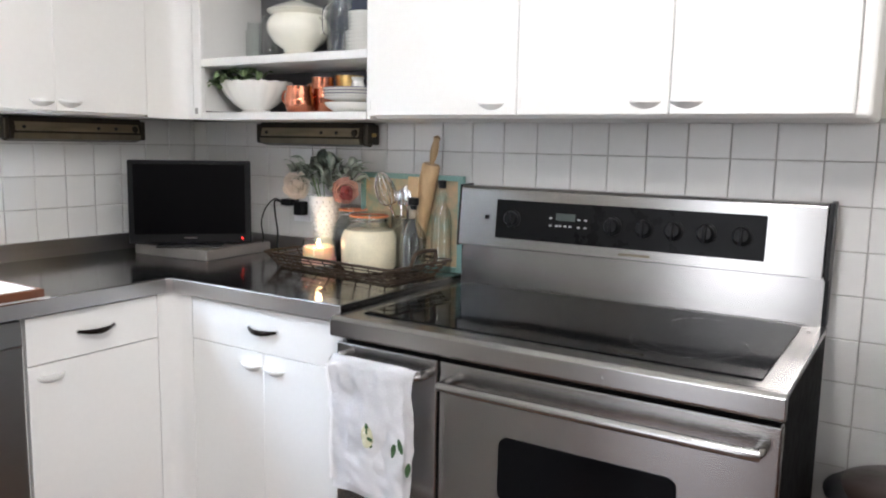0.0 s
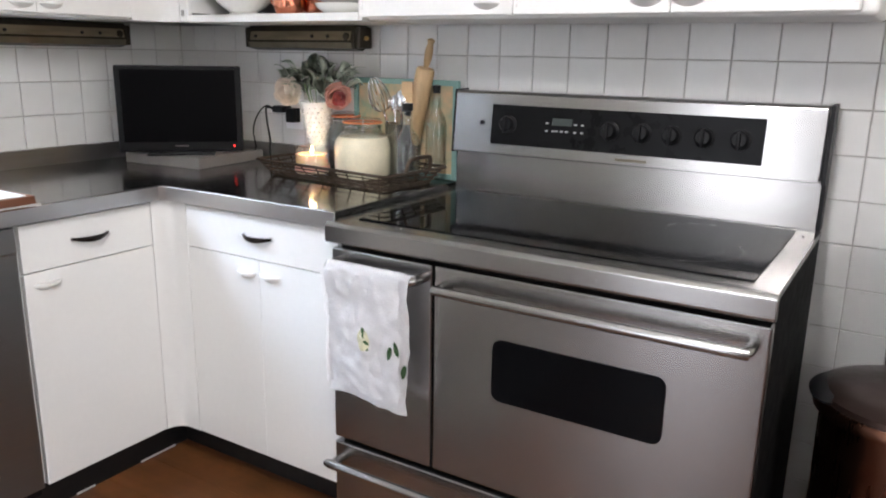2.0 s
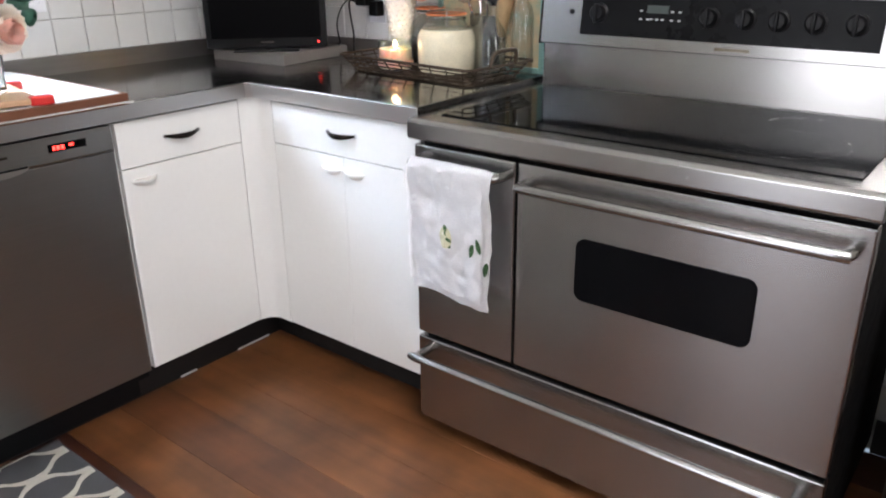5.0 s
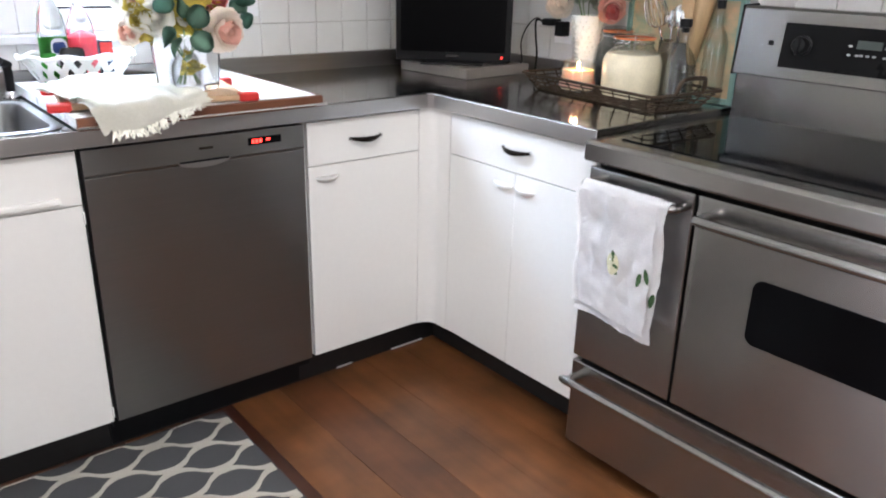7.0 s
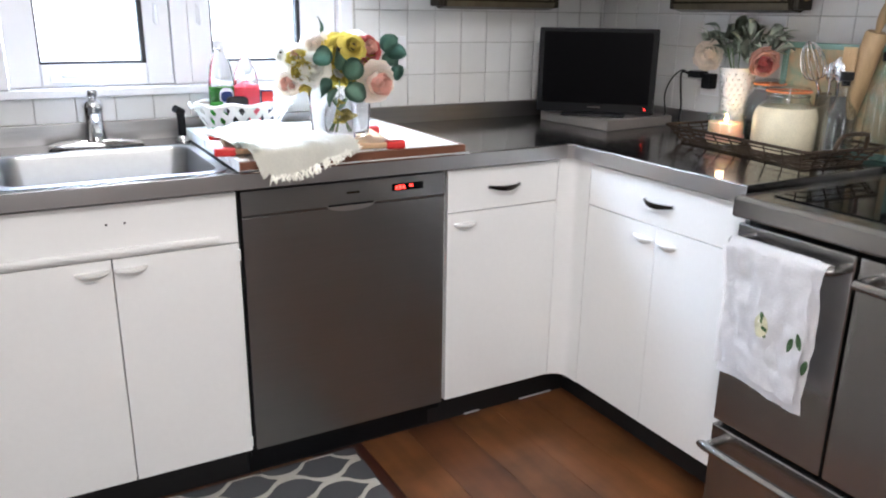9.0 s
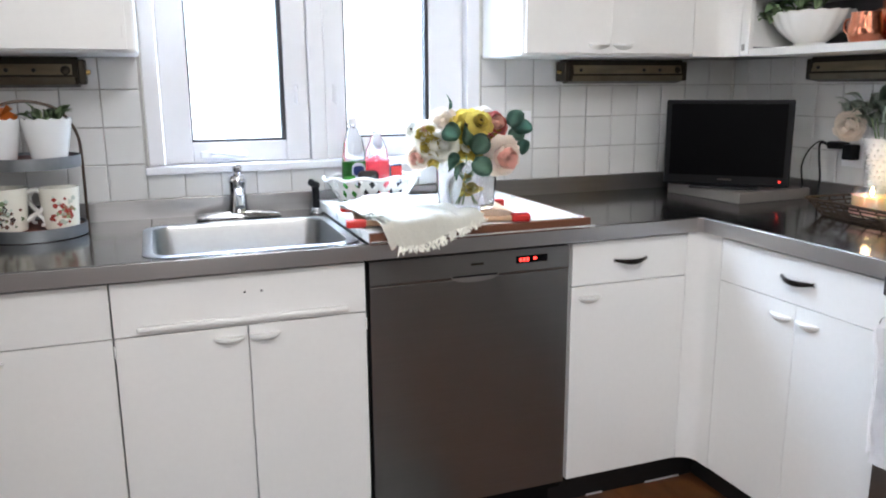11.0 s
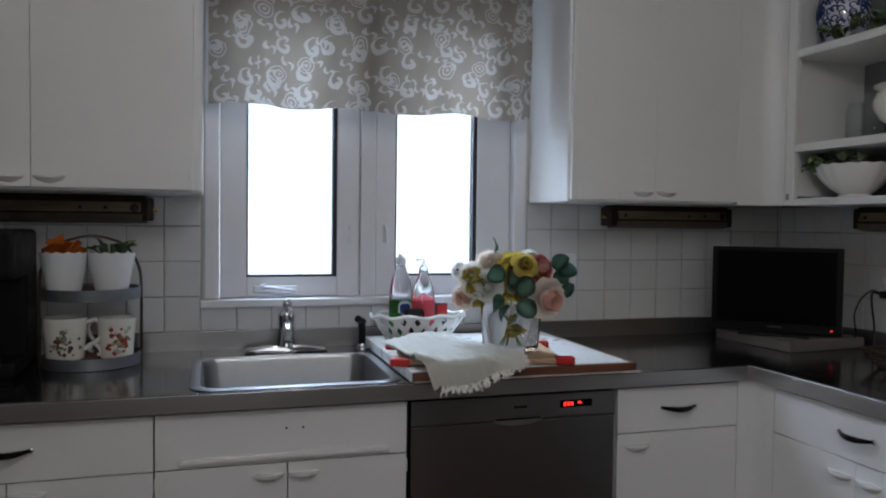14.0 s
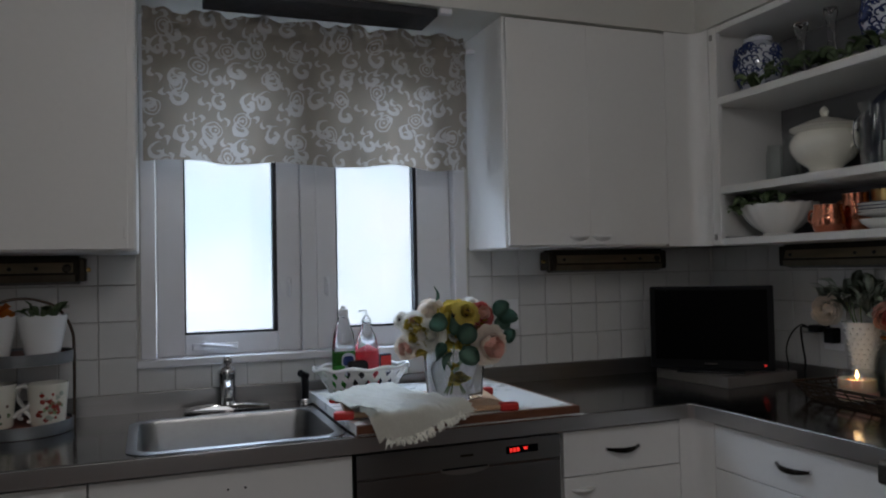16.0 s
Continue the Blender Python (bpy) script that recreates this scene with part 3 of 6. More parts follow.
M_PANE = glass("window_glass")
M_GASKET = material("dark_gasket", (0.02, 0.02, 0.025), 0.6)
for x0, x1, g0, g1, lever in ((-2.115, -1.665, -2.031, -1.742, -1.705), (-1.615, -1.130, -1.545, -1.255, -1.580)):
    sash = part("sash", box(x0 + 0.002, g0, 0.030, 0.085, 1.07, 2.083, 0.004), M_PVC, win)
    part("stile", box(g1, x1 - 0.002, 0.030, 0.085, 1.07, 2.083, 0.004), M_PVC, sash)
    part("rail", box(g0, g1, 0.030, 0.085, 1.07, 1.135, 0.004), M_PVC, sash)
    part("rail", box(g0, g1, 0.030, 0.085, 2.0, 2.083, 0.004), M_PVC, sash)
    b = box(g1 - 0.013, g1, 0.034, 0.07, 1.135, 2.0)
    box(g0, g0 + 0.005, 0.034, 0.07, 1.135, 2.0, bm=b)
    box(g0, g1, 0.034, 0.07, 1.135, 1.142, bm=b)
    part("gasket", b, M_GASKET, sash, "dark rubber glazing gasket")
    p = part("pane", box(g0, g1, 0.052, 0.056, 1.135, 2.0), M_PANE, sash)
    p.visible_shadow = False
    b = box(lever - 0.008, lever + 0.008, 0.022, 0.030, 1.25, 1.31, 0.003)
    tube([(lever, 0.02, 1.30), (lever, 0.008, 1.285), (lever, 0.006, 1.245)], 0.005, 8, b)
    part("latch", b, M_PVC, sash, "white casement latch")
b = box(-2.01, -1.87, 0.018, 0.030, 1.085, 1.108, 0.004)
part("crank_base", b, M_PVC, win)
b = tube([(-1.975, 0.02, 1.098), (-1.975, -0.005, 1.104), (-1.96, -0.012, 1.104), (-1.89, -0.012, 1.094)], 0.006, 10)
lathe([(0, 0), (0.013, 0.002), (0.013, 0.016), (0, 0.02)], (-1.975, 0.02, 1.103), 14, b, axis=(0, -1, 0))
part("crank", b, M_PVC, win, "white folding crank", smooth=True)
def hazy_garden():
    """Bright mist with faint pale green and blue patches."""
    m = glow("hazy_garden", (0.93, 0.97, 1.0), 2.9)
    n, l = m.node_tree.nodes, m.node_tree.links
    tc, nz, rp = n.new("ShaderNodeTexCoord"), n.new("ShaderNodeTexNoise"), n.new("ShaderNodeValToRGB")
    nz.inputs["Scale"].default_value, nz.inputs["Detail"].default_value = 0.9, 4
    rp.color_ramp.elements[0].position, rp.color_ramp.elements[0].color = 0.40, (0.60, 0.78, 0.84, 1)
    rp.color_ramp.elements[1].position, rp.color_ramp.elements[1].color = 0.6, (0.97, 0.99, 1.0, 1)
    l.new(tc.outputs["Object"], nz.inputs["Vector"])
    l.new(nz.outputs["Fac"], rp.inputs[0])
    l.new(rp.outputs[0], n["Principled BSDF"].inputs["Emission Color"])
    return m


bd = solo("backdrop", box(-6, 3, 3.0, 3.02, -0.5, 5), hazy_garden(), "bright hazy daylight outside the window", "backdrop", kind="structure")


# ---- more materials ----
M_GLASS = glass("clear_glass", (1, 1, 1))


def thin_glass(name, tint, gloss=1.0):
    """Thin clear walls: light passes straight, with a gloss that grows to the rim."""
    m = bpy.data.materials.new(name)
    m.use_nodes = True
    n, l = m.node_tree.nodes, m.node_tree.links
    n.remove(n["Principled BSDF"])
    tr, gl, fr, mul, mx = [n.new("ShaderNode" + k) for k in ("BsdfTransparent", "BsdfGlossy", "LayerWeight", "Math", "MixShader")]
    tr.inputs["Color"].default_value = (*tint, 1)
    gl.inputs["Roughness"].default_value, fr.inputs["Blend"].default_value = 0.05, 0.2
    mul.operation, mul.inputs[1].default_value, mul.inputs[2].default_value = "MULTIPLY_ADD", 0.45 * gloss, 0.03
    l.new(fr.outputs["Facing"], mul.inputs[0])
    l.new(mul.outputs[0], mx.inputs[0])
    l.new(tr.outputs[0], mx.inputs[1])
    l.new(gl.outputs[0], mx.inputs[2])
    l.new(mx.outputs[0], n["Material Output"].inputs["Surface"])
    return m


M_THIN = thin_glass("thin_clear_glass", (0.95, 0.965, 0.96))
M_DGLASS = thin_glass("smoky_thin_glass", (0.80, 0.82, 0.81))
M_PORC = material("white_porcelain", (0.82, 0.81, 0.77), 0.2, vary=0.02, coat=0.3)
M_CREAM = material("cream_ironstone", (0.82, 0.80, 0.70), 0.22, vary=0.04, coat=0.4)
M_MILK = material("milk_glass", (0.80, 0.82, 0.82), 0.18, vary=0.02, coat=0.4)
M_COPPER = material("polished_copper", (0.72, 0.27, 0.16), 0.18, 1.0, vary=0.1, scale=90, bump=0.6)
M_BRONZE = material("brushed_copper_bin", (0.15, 0.07, 0.045), 0.3, 1.0, vary=0.1, scale=40, stretch=(1, 1, 0.1))
M_WOOD = material("pale_turned_wood", (0.50, 0.34, 0.18), 0.5, vary=0.12, scale=25, stretch=(6, 6, 1), bump=0.1)
M_BEECH = material("beech_board", (0.52, 0.33, 0.19), 0.45, vary=0.1, scale=20, stretch=(1, 8, 8), bump=0.1)
M_TRIM = material("red_brown_wood_edge", (0.15, 0.055, 0.026), 0.4, vary=0.15, scale=20, stretch=(1, 8, 8), bump=0.1)
M_LAMIN = material("white_laminate", (0.78, 0.78, 0.75), 0.3, vary=0.02)
M_WIRE = material("rusty_brown_wire", (0.12, 0.085, 0.06), 0.5, 0.7, vary=0.3, scale=80, bump=0.2)
M_GRAIN = material("pale_grain", (0.86, 0.78, 0.57), 0.85, vary=0.14, scale=260, bump=0.35, broad=20, coat=0.8)
M_ORANGE = material("orange_rubber_seal", (0.62, 0.17, 0.05), 0.5)
M_WAX = material("cream_wax", (0.85, 0.66, 0.45), 0.5, vary=0.04)
wb = M_WAX.node_tree.nodes["Principled BSDF"].inputs
wb["Subsurface Weight"].default_value, wb["Subsurface Scale"].default_value = 0.9, 0.03
wb["Subsurface Radius"].default_value = (1.0, 0.5, 0.25)
M_FLAME = glow("candle_flame", (1.0, 0.62, 0.22), 40)
M_REDGLOW = glow("red_display", (1.0, 0.03, 0.02), 5)
M_STANDBY = glow("red_standby", (1.0, 0.03, 0.02), 2.5)
M_SILK1 = material("cream_pink_petals", (0.95, 0.86, 0.76), 0.75, vary=0.08, scale=40, sheen=0.3, piece=0.07)
M_SILK2 = material("peach_petals", (0.88, 0.52, 0.42), 0.75, vary=0.14, scale=40, sheen=0.3, piece=0.07)
M_SILK3 = material("white_petals", (0.94, 0.92, 0.86), 0.75, vary=0.05, scale=40, sheen=0.3, piece=0.07)
M_SILK4 = material("rose_red_petals", (0.60, 0.13, 0.12), 0.75, vary=0.15, scale=40, sheen=0.3, piece=0.07)
M_SILK5 = material("yellow_green_petals", (0.72, 0.56, 0.12), 0.75, vary=0.2, scale=60, piece=0.25, second=(0.40, 0.33, 0.06))
M_SAGE = material("sage_leaves", (0.34, 0.40, 0.33), 0.7, vary=0.15, scale=50, second=(0.52, 0.57, 0.48), piece=0.25)
M_EUCA = material("eucalyptus_leaves", (0.13, 0.24, 0.17), 0.75, vary=0.15, scale=50)
M_IVY = material("ivy_leaves", (0.09, 0.16, 0.06), 0.5, vary=0.2, scale=50, second=(0.26, 0.34, 0.18), piece=0.3)
M_CLOTH = material("cream_cotton", (0.90, 0.885, 0.80), 0.9, vary=0.06, scale=160, bump=0.3, sheen=0.3)
M_TOWEL = material("white_linen_towel", (0.91, 0.895, 0.895), 0.9, vary=0.04, scale=180, bump=0.35, sheen=0.2)
M_TEAL = material("teal_painted_frame", (0.19, 0.34, 0.31), 0.5, vary=0.1)
M_FIXT = material("aged_fixture_metal", (0.050, 0.040, 0.027), 0.4, 0.7, vary=0.25, scale=30, bump=0.15)
M_FIXL = material("worn_fixture_face", (0.20, 0.17, 0.12), 0.35, 0.7, vary=0.2, scale=30, bump=0.1)
M_FIXC = material("tarnished_bronze_strip", (0.36, 0.29, 0.19), 0.34, 0.75, vary=0.3, scale=14, stretch=(0.5, 3, 3), bump=0.1)
M_GALV = material("galvanised_band", (0.28, 0.295, 0.31), 0.45, 0.8, vary=0.15, scale=40)
M_REDWOOD = material("red_brown_tray", (0.20, 0.06, 0.04), 0.5, vary=0.15, scale=30)
M_RED = material("red_silicone", (0.55, 0.02, 0.015), 0.45, vary=0.04)
M_GREY = material("grey_brown_box", (0.20, 0.18, 0.165), 0.5, vary=0.08, scale=40)
M_MAT = material("charcoal_mat", (0.075, 0.077, 0.083), 0.95, vary=0.15, scale=300, bump=0.6)
M_MATL = material("ivory_tuft", (0.52, 0.49, 0.43), 0.95, vary=0.12, scale=300, bump=0.6)
M_DARKWOOD = material("dark_brown_wood", (0.035, 0.014, 0.010), 0.4, vary=0.2, scale=20, stretch=(6, 6, 0.6))
M_NAVY = material("navy_glaze", (0.03, 0.05, 0.16), 0.2, vary=0.1, coat=0.3)
M_NAVYP = material("dark_blue_platter", (0.05, 0.06, 0.10), 0.25, vary=0.15, coat=0.3)
M_BRASS = material("brass", (0.62, 0.42, 0.16), 0.3, 1.0)
M_PINK = material("pink_soap", (0.90, 0.17, 0.22), 0.2, vary=0.03)
M_GREEN = material("green_soap", (0.06, 0.32, 0.05), 0.2, vary=0.05)
M_CLEARP = glass("clear_plastic", (0.95, 0.97, 0.97), 0.12)
M_ORANGEF = material("orange_paper", (0.80, 0.24, 0.03), 0.8, vary=0.08)
M_ROSE = material("faded_red_glaze", (0.36, 0.055, 0.04), 0.25, vary=0.2, scale=70)
M_BLUEW = material("blue_white_glaze", (0.62, 0.65, 0.72), 0.15, vary=0.02, coat=0.4)


def let_through(m, share):
    """Thin cloth or petals: a share of the light comes through from behind."""
    n, l = m.node_tree.nodes, m.node_tree.links
    b, tr, ms = n["Principled BSDF"], n.new("ShaderNodeBsdfTranslucent"), n.new("ShaderNodeMixShader")
    l.new(b.inputs["Base Color"].links[0].from_socket, tr.inputs["Color"])
    ms.inputs[0].default_value = share
    l.new(b.outputs[0], ms.inputs[1])
    l.new(tr.outputs[0], ms.inputs[2])
    l.new(ms.outputs[0], n["Material Output"].inputs["Surface"])


for silk in (M_SILK1, M_SILK2, M_SILK3, M_SILK4, M_SILK5):
    let_through(silk, 0.4)
for green in (M_EUCA, M_SAGE):
    let_through(green, 0.2)
for soap in (M_PINK, M_GREEN):
    let_through(soap, 0.5)


def pattern_fabric():
    """Tan cloth woven with cream scrolls and rings."""
    m = bpy.data.materials.new("scroll_fabric")
    m.use_nodes = True
    n, l = m.node_tree.nodes, m.node_tree.links
    b = n["Principled BSDF"]
    b.inputs["Roughness"].default_value = 0.95
    tc = n.new("ShaderNodeTexCoord")
    nz = n.new("ShaderNodeTexNoise")
    nz.inputs["Scale"].default_value = 14
    l.new(tc.outputs["UV"], nz.inputs["Vector"])
    warp = n.new("ShaderNodeMix")
    warp.data_type = "VECTOR"
    warp.inputs["Factor"].default_value = 0.03
    l.new(tc.outputs["UV"], warp.inputs[4])
    l.new(nz.outputs["Color"], warp.inputs[5])

    def scroll(scale, turns, arms, cut, reach, seed):
        off, vo, sub, sep, at, mul, add, sn, gt, lt, both = [n.new("ShaderNode" + k) for k in ("Mapping", "TexVoronoi", "VectorMath", "SeparateXYZ", "Math", "Math", "Math", "Math", "Math", "Math", "Math")]
        off.inputs["Location"].default_value = (seed, seed * 0.7, 0)
        off.inputs["Scale"].default_value = (scale, scale, scale)
        vo.voronoi_dimensions, vo.inputs["Scale"].default_value, vo.inputs["Randomness"].default_value = "2D", 1.0, 0.75
        sub.operation = "SUBTRACT"
        l.new(warp.outputs[1], off.inputs["Vector"])
        l.new(off.outputs[0], vo.inputs["Vector"])
        l.new(off.outputs[0], sub.inputs[0])
        l.new(vo.outputs["Position"], sub.inputs[1])
        l.new(sub.outputs[0], sep.inputs[0])
        at.operation, mul.operation, add.operation, sn.operation, gt.operation, lt.operation, both.operation = "ARCTAN2", "MULTIPLY_ADD", "ADD", "SINE", "GREATER_THAN", "LESS_THAN", "MULTIPLY"
        l.new(sep.outputs[1], at.inputs[0])
        l.new(sep.outputs[0], at.inputs[1])
        l.new(at.outputs[0], mul.inputs[0])
        mul.inputs[1].default_value, mul.inputs[2].default_value = arms, 0.0
        far = n.new("ShaderNodeMath")
        far.operation, far.inputs[1].default_value = "MULTIPLY", turns
        l.new(vo.outputs["Distance"], far.inputs[0])
        l.new(mul.outputs[0], add.inputs[0])
        l.new(far.outputs[0], add.inputs[1])
        l.new(add.outputs[0], sn.inputs[0])
        l.new(sn.outputs[0], gt.inputs[0])
        gt.inputs[1].default_value = cut
        l.new(vo.outputs["Distance"], lt.inputs[0])
        lt.inputs[1].default_value = reach
        l.new(gt.outputs[0], both.inputs[0])
        l.new(lt.outputs[0], both.inputs[1])
        return both.outputs[0]
    layers = scroll(12, 16, 1, 0.2, 0.34, 0.0), scroll(17, 8, 2, 0.5, 0.36, 4.3), scroll(8, 75, 0, 0.35, 0.20, 7.7)
    seen = layers[0]
    for more in layers[1:]:
        mx = n.new("ShaderNodeMath")
        mx.operation = "MAXIMUM"
        l.new(seen, mx.inputs[0])
        l.new(more, mx.inputs[1])
        seen = mx.outputs[0]
    mix = n.new("ShaderNodeMix")
    mix.data_type = "RGBA"
    mix.inputs[6].default_value, mix.inputs[7].default_value = (0.40, 0.355, 0.30, 1), (0.62, 0.60, 0.575, 1)
    l.new(mx.outputs[0], mix.inputs["Factor"])
    l.new(mix.outputs[2], b.inputs["Base Color"])
    weave = n.new("ShaderNodeTexNoise")
    weave.inputs["Scale"].default_value = 400
    l.new(tc.outputs["UV"], weave.inputs["Vector"])
    bp = n.new("ShaderNodeBump")
    bp.inputs["Strength"].default_value, bp.inputs["Distance"].default_value = 0.4, 0.001
    l.new(weave.outputs["Fac"], bp.inputs["Height"])
    l.new(bp.outputs[0], b.inputs["Normal"])
    tr = n.new("ShaderNodeBsdfTranslucent")
    l.new(mix.outputs[2], tr.inputs["Color"])
    ms = n.new("ShaderNodeMixShader")
    ms.inputs[0].default_value = 0.12
    l.new(b.outputs[0], ms.inputs[1])
    l.new(tr.outputs[0], ms.inputs[2])
    l.new(ms.outputs[0], n["Material Output"].inputs["Surface"])
    return m


M_FABRIC = pattern_fabric()


def turned(bm, centre, angle):
    """Turns a bmesh about an upright line."""
    bmesh.ops.rotate(bm, verts=bm.verts, cent=centre, matrix=Matrix.Rotation(radians(angle), 3, "Z"))
    return bm


def sheet(nx, ny, f, thick=0.002, bm=None):
    """A cloth from f(u, v), with thickness."""
    b = bmesh.new()
    uv = b.loops.layers.uv.new("UVMap")
    g = [[b.verts.new(f(i / nx, j / ny)) for j in range(ny + 1)] for i in range(nx + 1)]
    for i in range(nx):
        for j in range(ny):
            fc = b.faces.new((g[i][j], g[i + 1][j], g[i + 1][j + 1], g[i][j + 1]))
            for lp, (a, c) in zip(fc.loops, ((i, j), (i + 1, j), (i + 1, j + 1), (i, j + 1))):
                lp[uv].uv = (a / nx, c / ny)
    if thick:
        bmesh.ops.solidify(b, geom=b.faces[:], thickness=thick)
    return join(bm, b)


# ---- valance ----
val = thing("window_valance", (-1.64, -0.12, 1.66), "tan fabric valance with cream scroll pattern", "curtain")


def drape(u, v):
    x = -2.148 + 1.022 * u
    fold = 0.010 * math.sin(u * 31) + 0.007 * math.sin(u * 57 + 1.3) + 0.005 * math.sin(u * 13 + 2)
    y = -0.125 + fold * (0.35 + 0.65 * (1 - v)) - 0.012 * math.sin(math.pi * v)
    top = max(0.0, (v - 0.86) / 0.14)
    gather = math.sin(u * 118 + 3 * math.sin(u * 9)) + 0.5 * math.sin(u * 71 + 1)
    y -= 0.014 * math.sin(min(1, top * 1.6) * math.pi) + 0.005 * gather * min(1, top * 2)
    z = 1.660 + 0.445 * v + 0.006 * math.sin(u * 19) * (1 - v)
    return (x + 0.003 * math.sin(u * 118) * top, y, z + top * (0.006 + 0.007 * math.sin(u * 43) + 0.005 * math.sin(u * 88 + 2)))


vo = part("cloth", sheet(260, 36, drape, 0.0015), M_FABRIC, val, smooth=True)
for lp in vo.data.uv_layers[0].data:
    lp.uv = (lp.uv[0] * 1.022, lp.uv[1] * 0.445)
part("rod", tube([(-2.155, -0.108, 2.07), (-1.082, -0.108, 2.07)], 0.007, 8), M_PVC, val, "white curtain rod")
shd = thing("ceiling_strip_light", (-1.6, -0.22, 2.11), "dark unlit strip light under the window soffit", "light fixture")
part("housing", box(-1.98, -1.29, -0.31, -0.16, 2.108, 2.134, 0.004), M_GASKET, shd)
part("bracket", box(-1.285, -1.245, -0.318, -0.295, 2.118, 2.1345, 0.002), M_PVC, shd, "small white bracket")


# ---- strip lights under the cabinets ----
def strip_light(x0, x1):
    """An old fluorescent channel, built along the window wall."""
    t = thing("strip_light", ((x0 + x1) / 2, -0.04, 1.30), "aged brown metal fluorescent strip light under the wall cabinet", "light fixture", "under-cabinet strip lights")
    hs_ = part("channel", prism([(-0.012, 1.386), (-0.012, 1.318), (-0.040, 1.304), (-0.082, 1.312), (-0.088, 1.330), (-0.074, 1.386)], "x", x0 + 0.02, x1 - 0.02, bevel=0.002), M_FIXT, t)
    part("face_plate", prism([(-0.0895, 1.331), (-0.0835, 1.312), (-0.0860, 1.312), (-0.0915, 1.331)], "x", x0 + 0.03, x1 - 0.03), M_FIXL, hs_, "worn bright lower edge")
    part("cover_strip", prism([(-0.0880, 1.338), (-0.0798, 1.366), (-0.0820, 1.3665), (-0.0902, 1.3385)], "x", x0 + 0.035, x1 - 0.035), M_FIXC, hs_, "bronze cover strip")
    for x in (x0 + 0.012, x1 - 0.012):
        part("end_socket", box(x - 0.010, x + 0.010, -0.080, -0.014, 1.312, 1.380, 0.005), M_FIXT, t)
        part("screw", lathe([(0, 0), (0.007, 0), (0.006, 0.010), (0, 0.012)], (x + (0.010 if x > (x0 + x1) / 2 else -0.010), -0.05, 1.345), 10, axis=(1 if x > (x0 + x1) / 2 else -1, 0, 0)), M_BRASS, t)
    for k in (0.12, 0.62, 0.75, 0.9):
        part("screw", lathe([(0, 0), (0.006 if k < 0.85 else 0.013, 0), (0.005 if k < 0.85 else 0.011, 0.004), (0, 0.006)], (x0 + (x1 - x0) * k, -0.0875, 1.350), 10, axis=(0, -1, 0.2)), M_TOE if k < 0.85 else M_FIXT, t)
    return t


s1 = strip_light(-0.80, -0.285)
s2 = copy_thing(s1, Matrix.Translation((-2.56, -0.04, 1.30)))
s3 = copy_thing(s1, Matrix.Translation((-0.04, -0.685, 1.30)) @ Matrix.Rotation(radians(-90), 4, "Z"))

# ---- television in the corner ----
TVA = 46
tvc = Vector((-0.30, -0.33, 0))


def tv_part(name, x0, x1, y0, y1, z0, z1, mat, parent, bev=0.003, label=""):
    return part(name, turned(box(tvc.x + x0, tvc.x + x1, tvc.y + y0, tvc.y + y1, z0, z1, bev), tvc, TVA - 90), mat, parent, label)


bx = thing("set_top_box", (-0.23, -0.30, 0.914), "flat grey-brown box under the television", "box")
b = turned(box(-0.385, -0.06, -0.475, -0.135, 0.9145, 0.9485, 0.002), (-0.22, -0.30, 0), 5)
part("case", b, M_GREY, bx)
part("top_panel", turned(box(-0.380, -0.065, -0.470, -0.140, 0.9485, 0.9505, 0.0005), (-0.22, -0.30, 0), 5), M_GREY, bx)
tv = thing("television", (-0.30, -0.33, 0.951), "small black flat-screen television switched off", "television")
tv_part("foot", -0.11, 0.11, -0.075, 0.075, 0.9508, 0.958, M_BLACK, tv)
tv_part("neck", -0.03, 0.03, -0.005, 0.03, 0.957, 1.02, M_BLACK, tv)
bz = tv_part("bezel", -0.204, 0.206, -0.012, 0.028, 0.957, 1.247, M_BLACK, tv, 0.005)
tv_part("screen", -0.186, 0.186, -0.0135, -0.010, 0.990, 1.234, M_SCREEN, tv, 0.0005, "black glossy screen")
tv_part("badge", -0.022, 0.022, -0.0142, -0.011, 0.975, 0.979, M_CHROME, bz, 0, "small pale maker's badge")
tv_part("standby_light", 0.172, 0.178, -0.0155, -0.011, 0.972, 0.978, M_STANDBY, bz, 0, "glowing red standby light")

# ---- outlet, plug and cords ----
ol = thing("wall_outlet", (-0.006, -0.585, 1.08), "white outlet plate with black plug", "outlet")
part("plate", box(-0.009, -0.0045, -0.625, -0.545, 1.03, 1.135, 0.002), M_PVC, ol)
b = box(-0.045, -0.009, -0.615, -0.575, 1.055, 1.105, 0.004)
part("plug", b, M_BLACK, ol, "black plug adaptor")
part("plug", box(-0.060, -0.009, -0.575, -0.525, 1.088, 1.112, 0.005), M_BLACK, ol, "black plug")
cd = [(-0.055, -0.53, 1.10), (-0.075, -0.515, 1.105), (-0.07, -0.51, 1.06), (-0.055, -0.507, 0.99), (-0.06, -0.51, 0.94), (-0.075, -0.53, 0.918)]
solo("power_cord", tube(smoothed(cd, 8), 0.0035, 8), M_BLACK, "black power cord hanging from the outlet", "cord", "black power cords", smooth=True)
cd = [(-0.055, -0.53, 1.10), (-0.05, -0.49, 1.11), (-0.045, -0.44, 1.075), (-0.05, -0.42, 1.02), (-0.06, -0.44, 0.96), (-0.08, -0.455, 0.953)]
solo("power_cord", tube(smoothed(cd, 8), 0.0026, 8), M_BLACK, "black power cord looped to the television", "cord", "black power cords", smooth=True)
ol = thing("wall_outlet", (-0.92, -0.006, 1.10), "white outlet plate over the counter", "outlet")
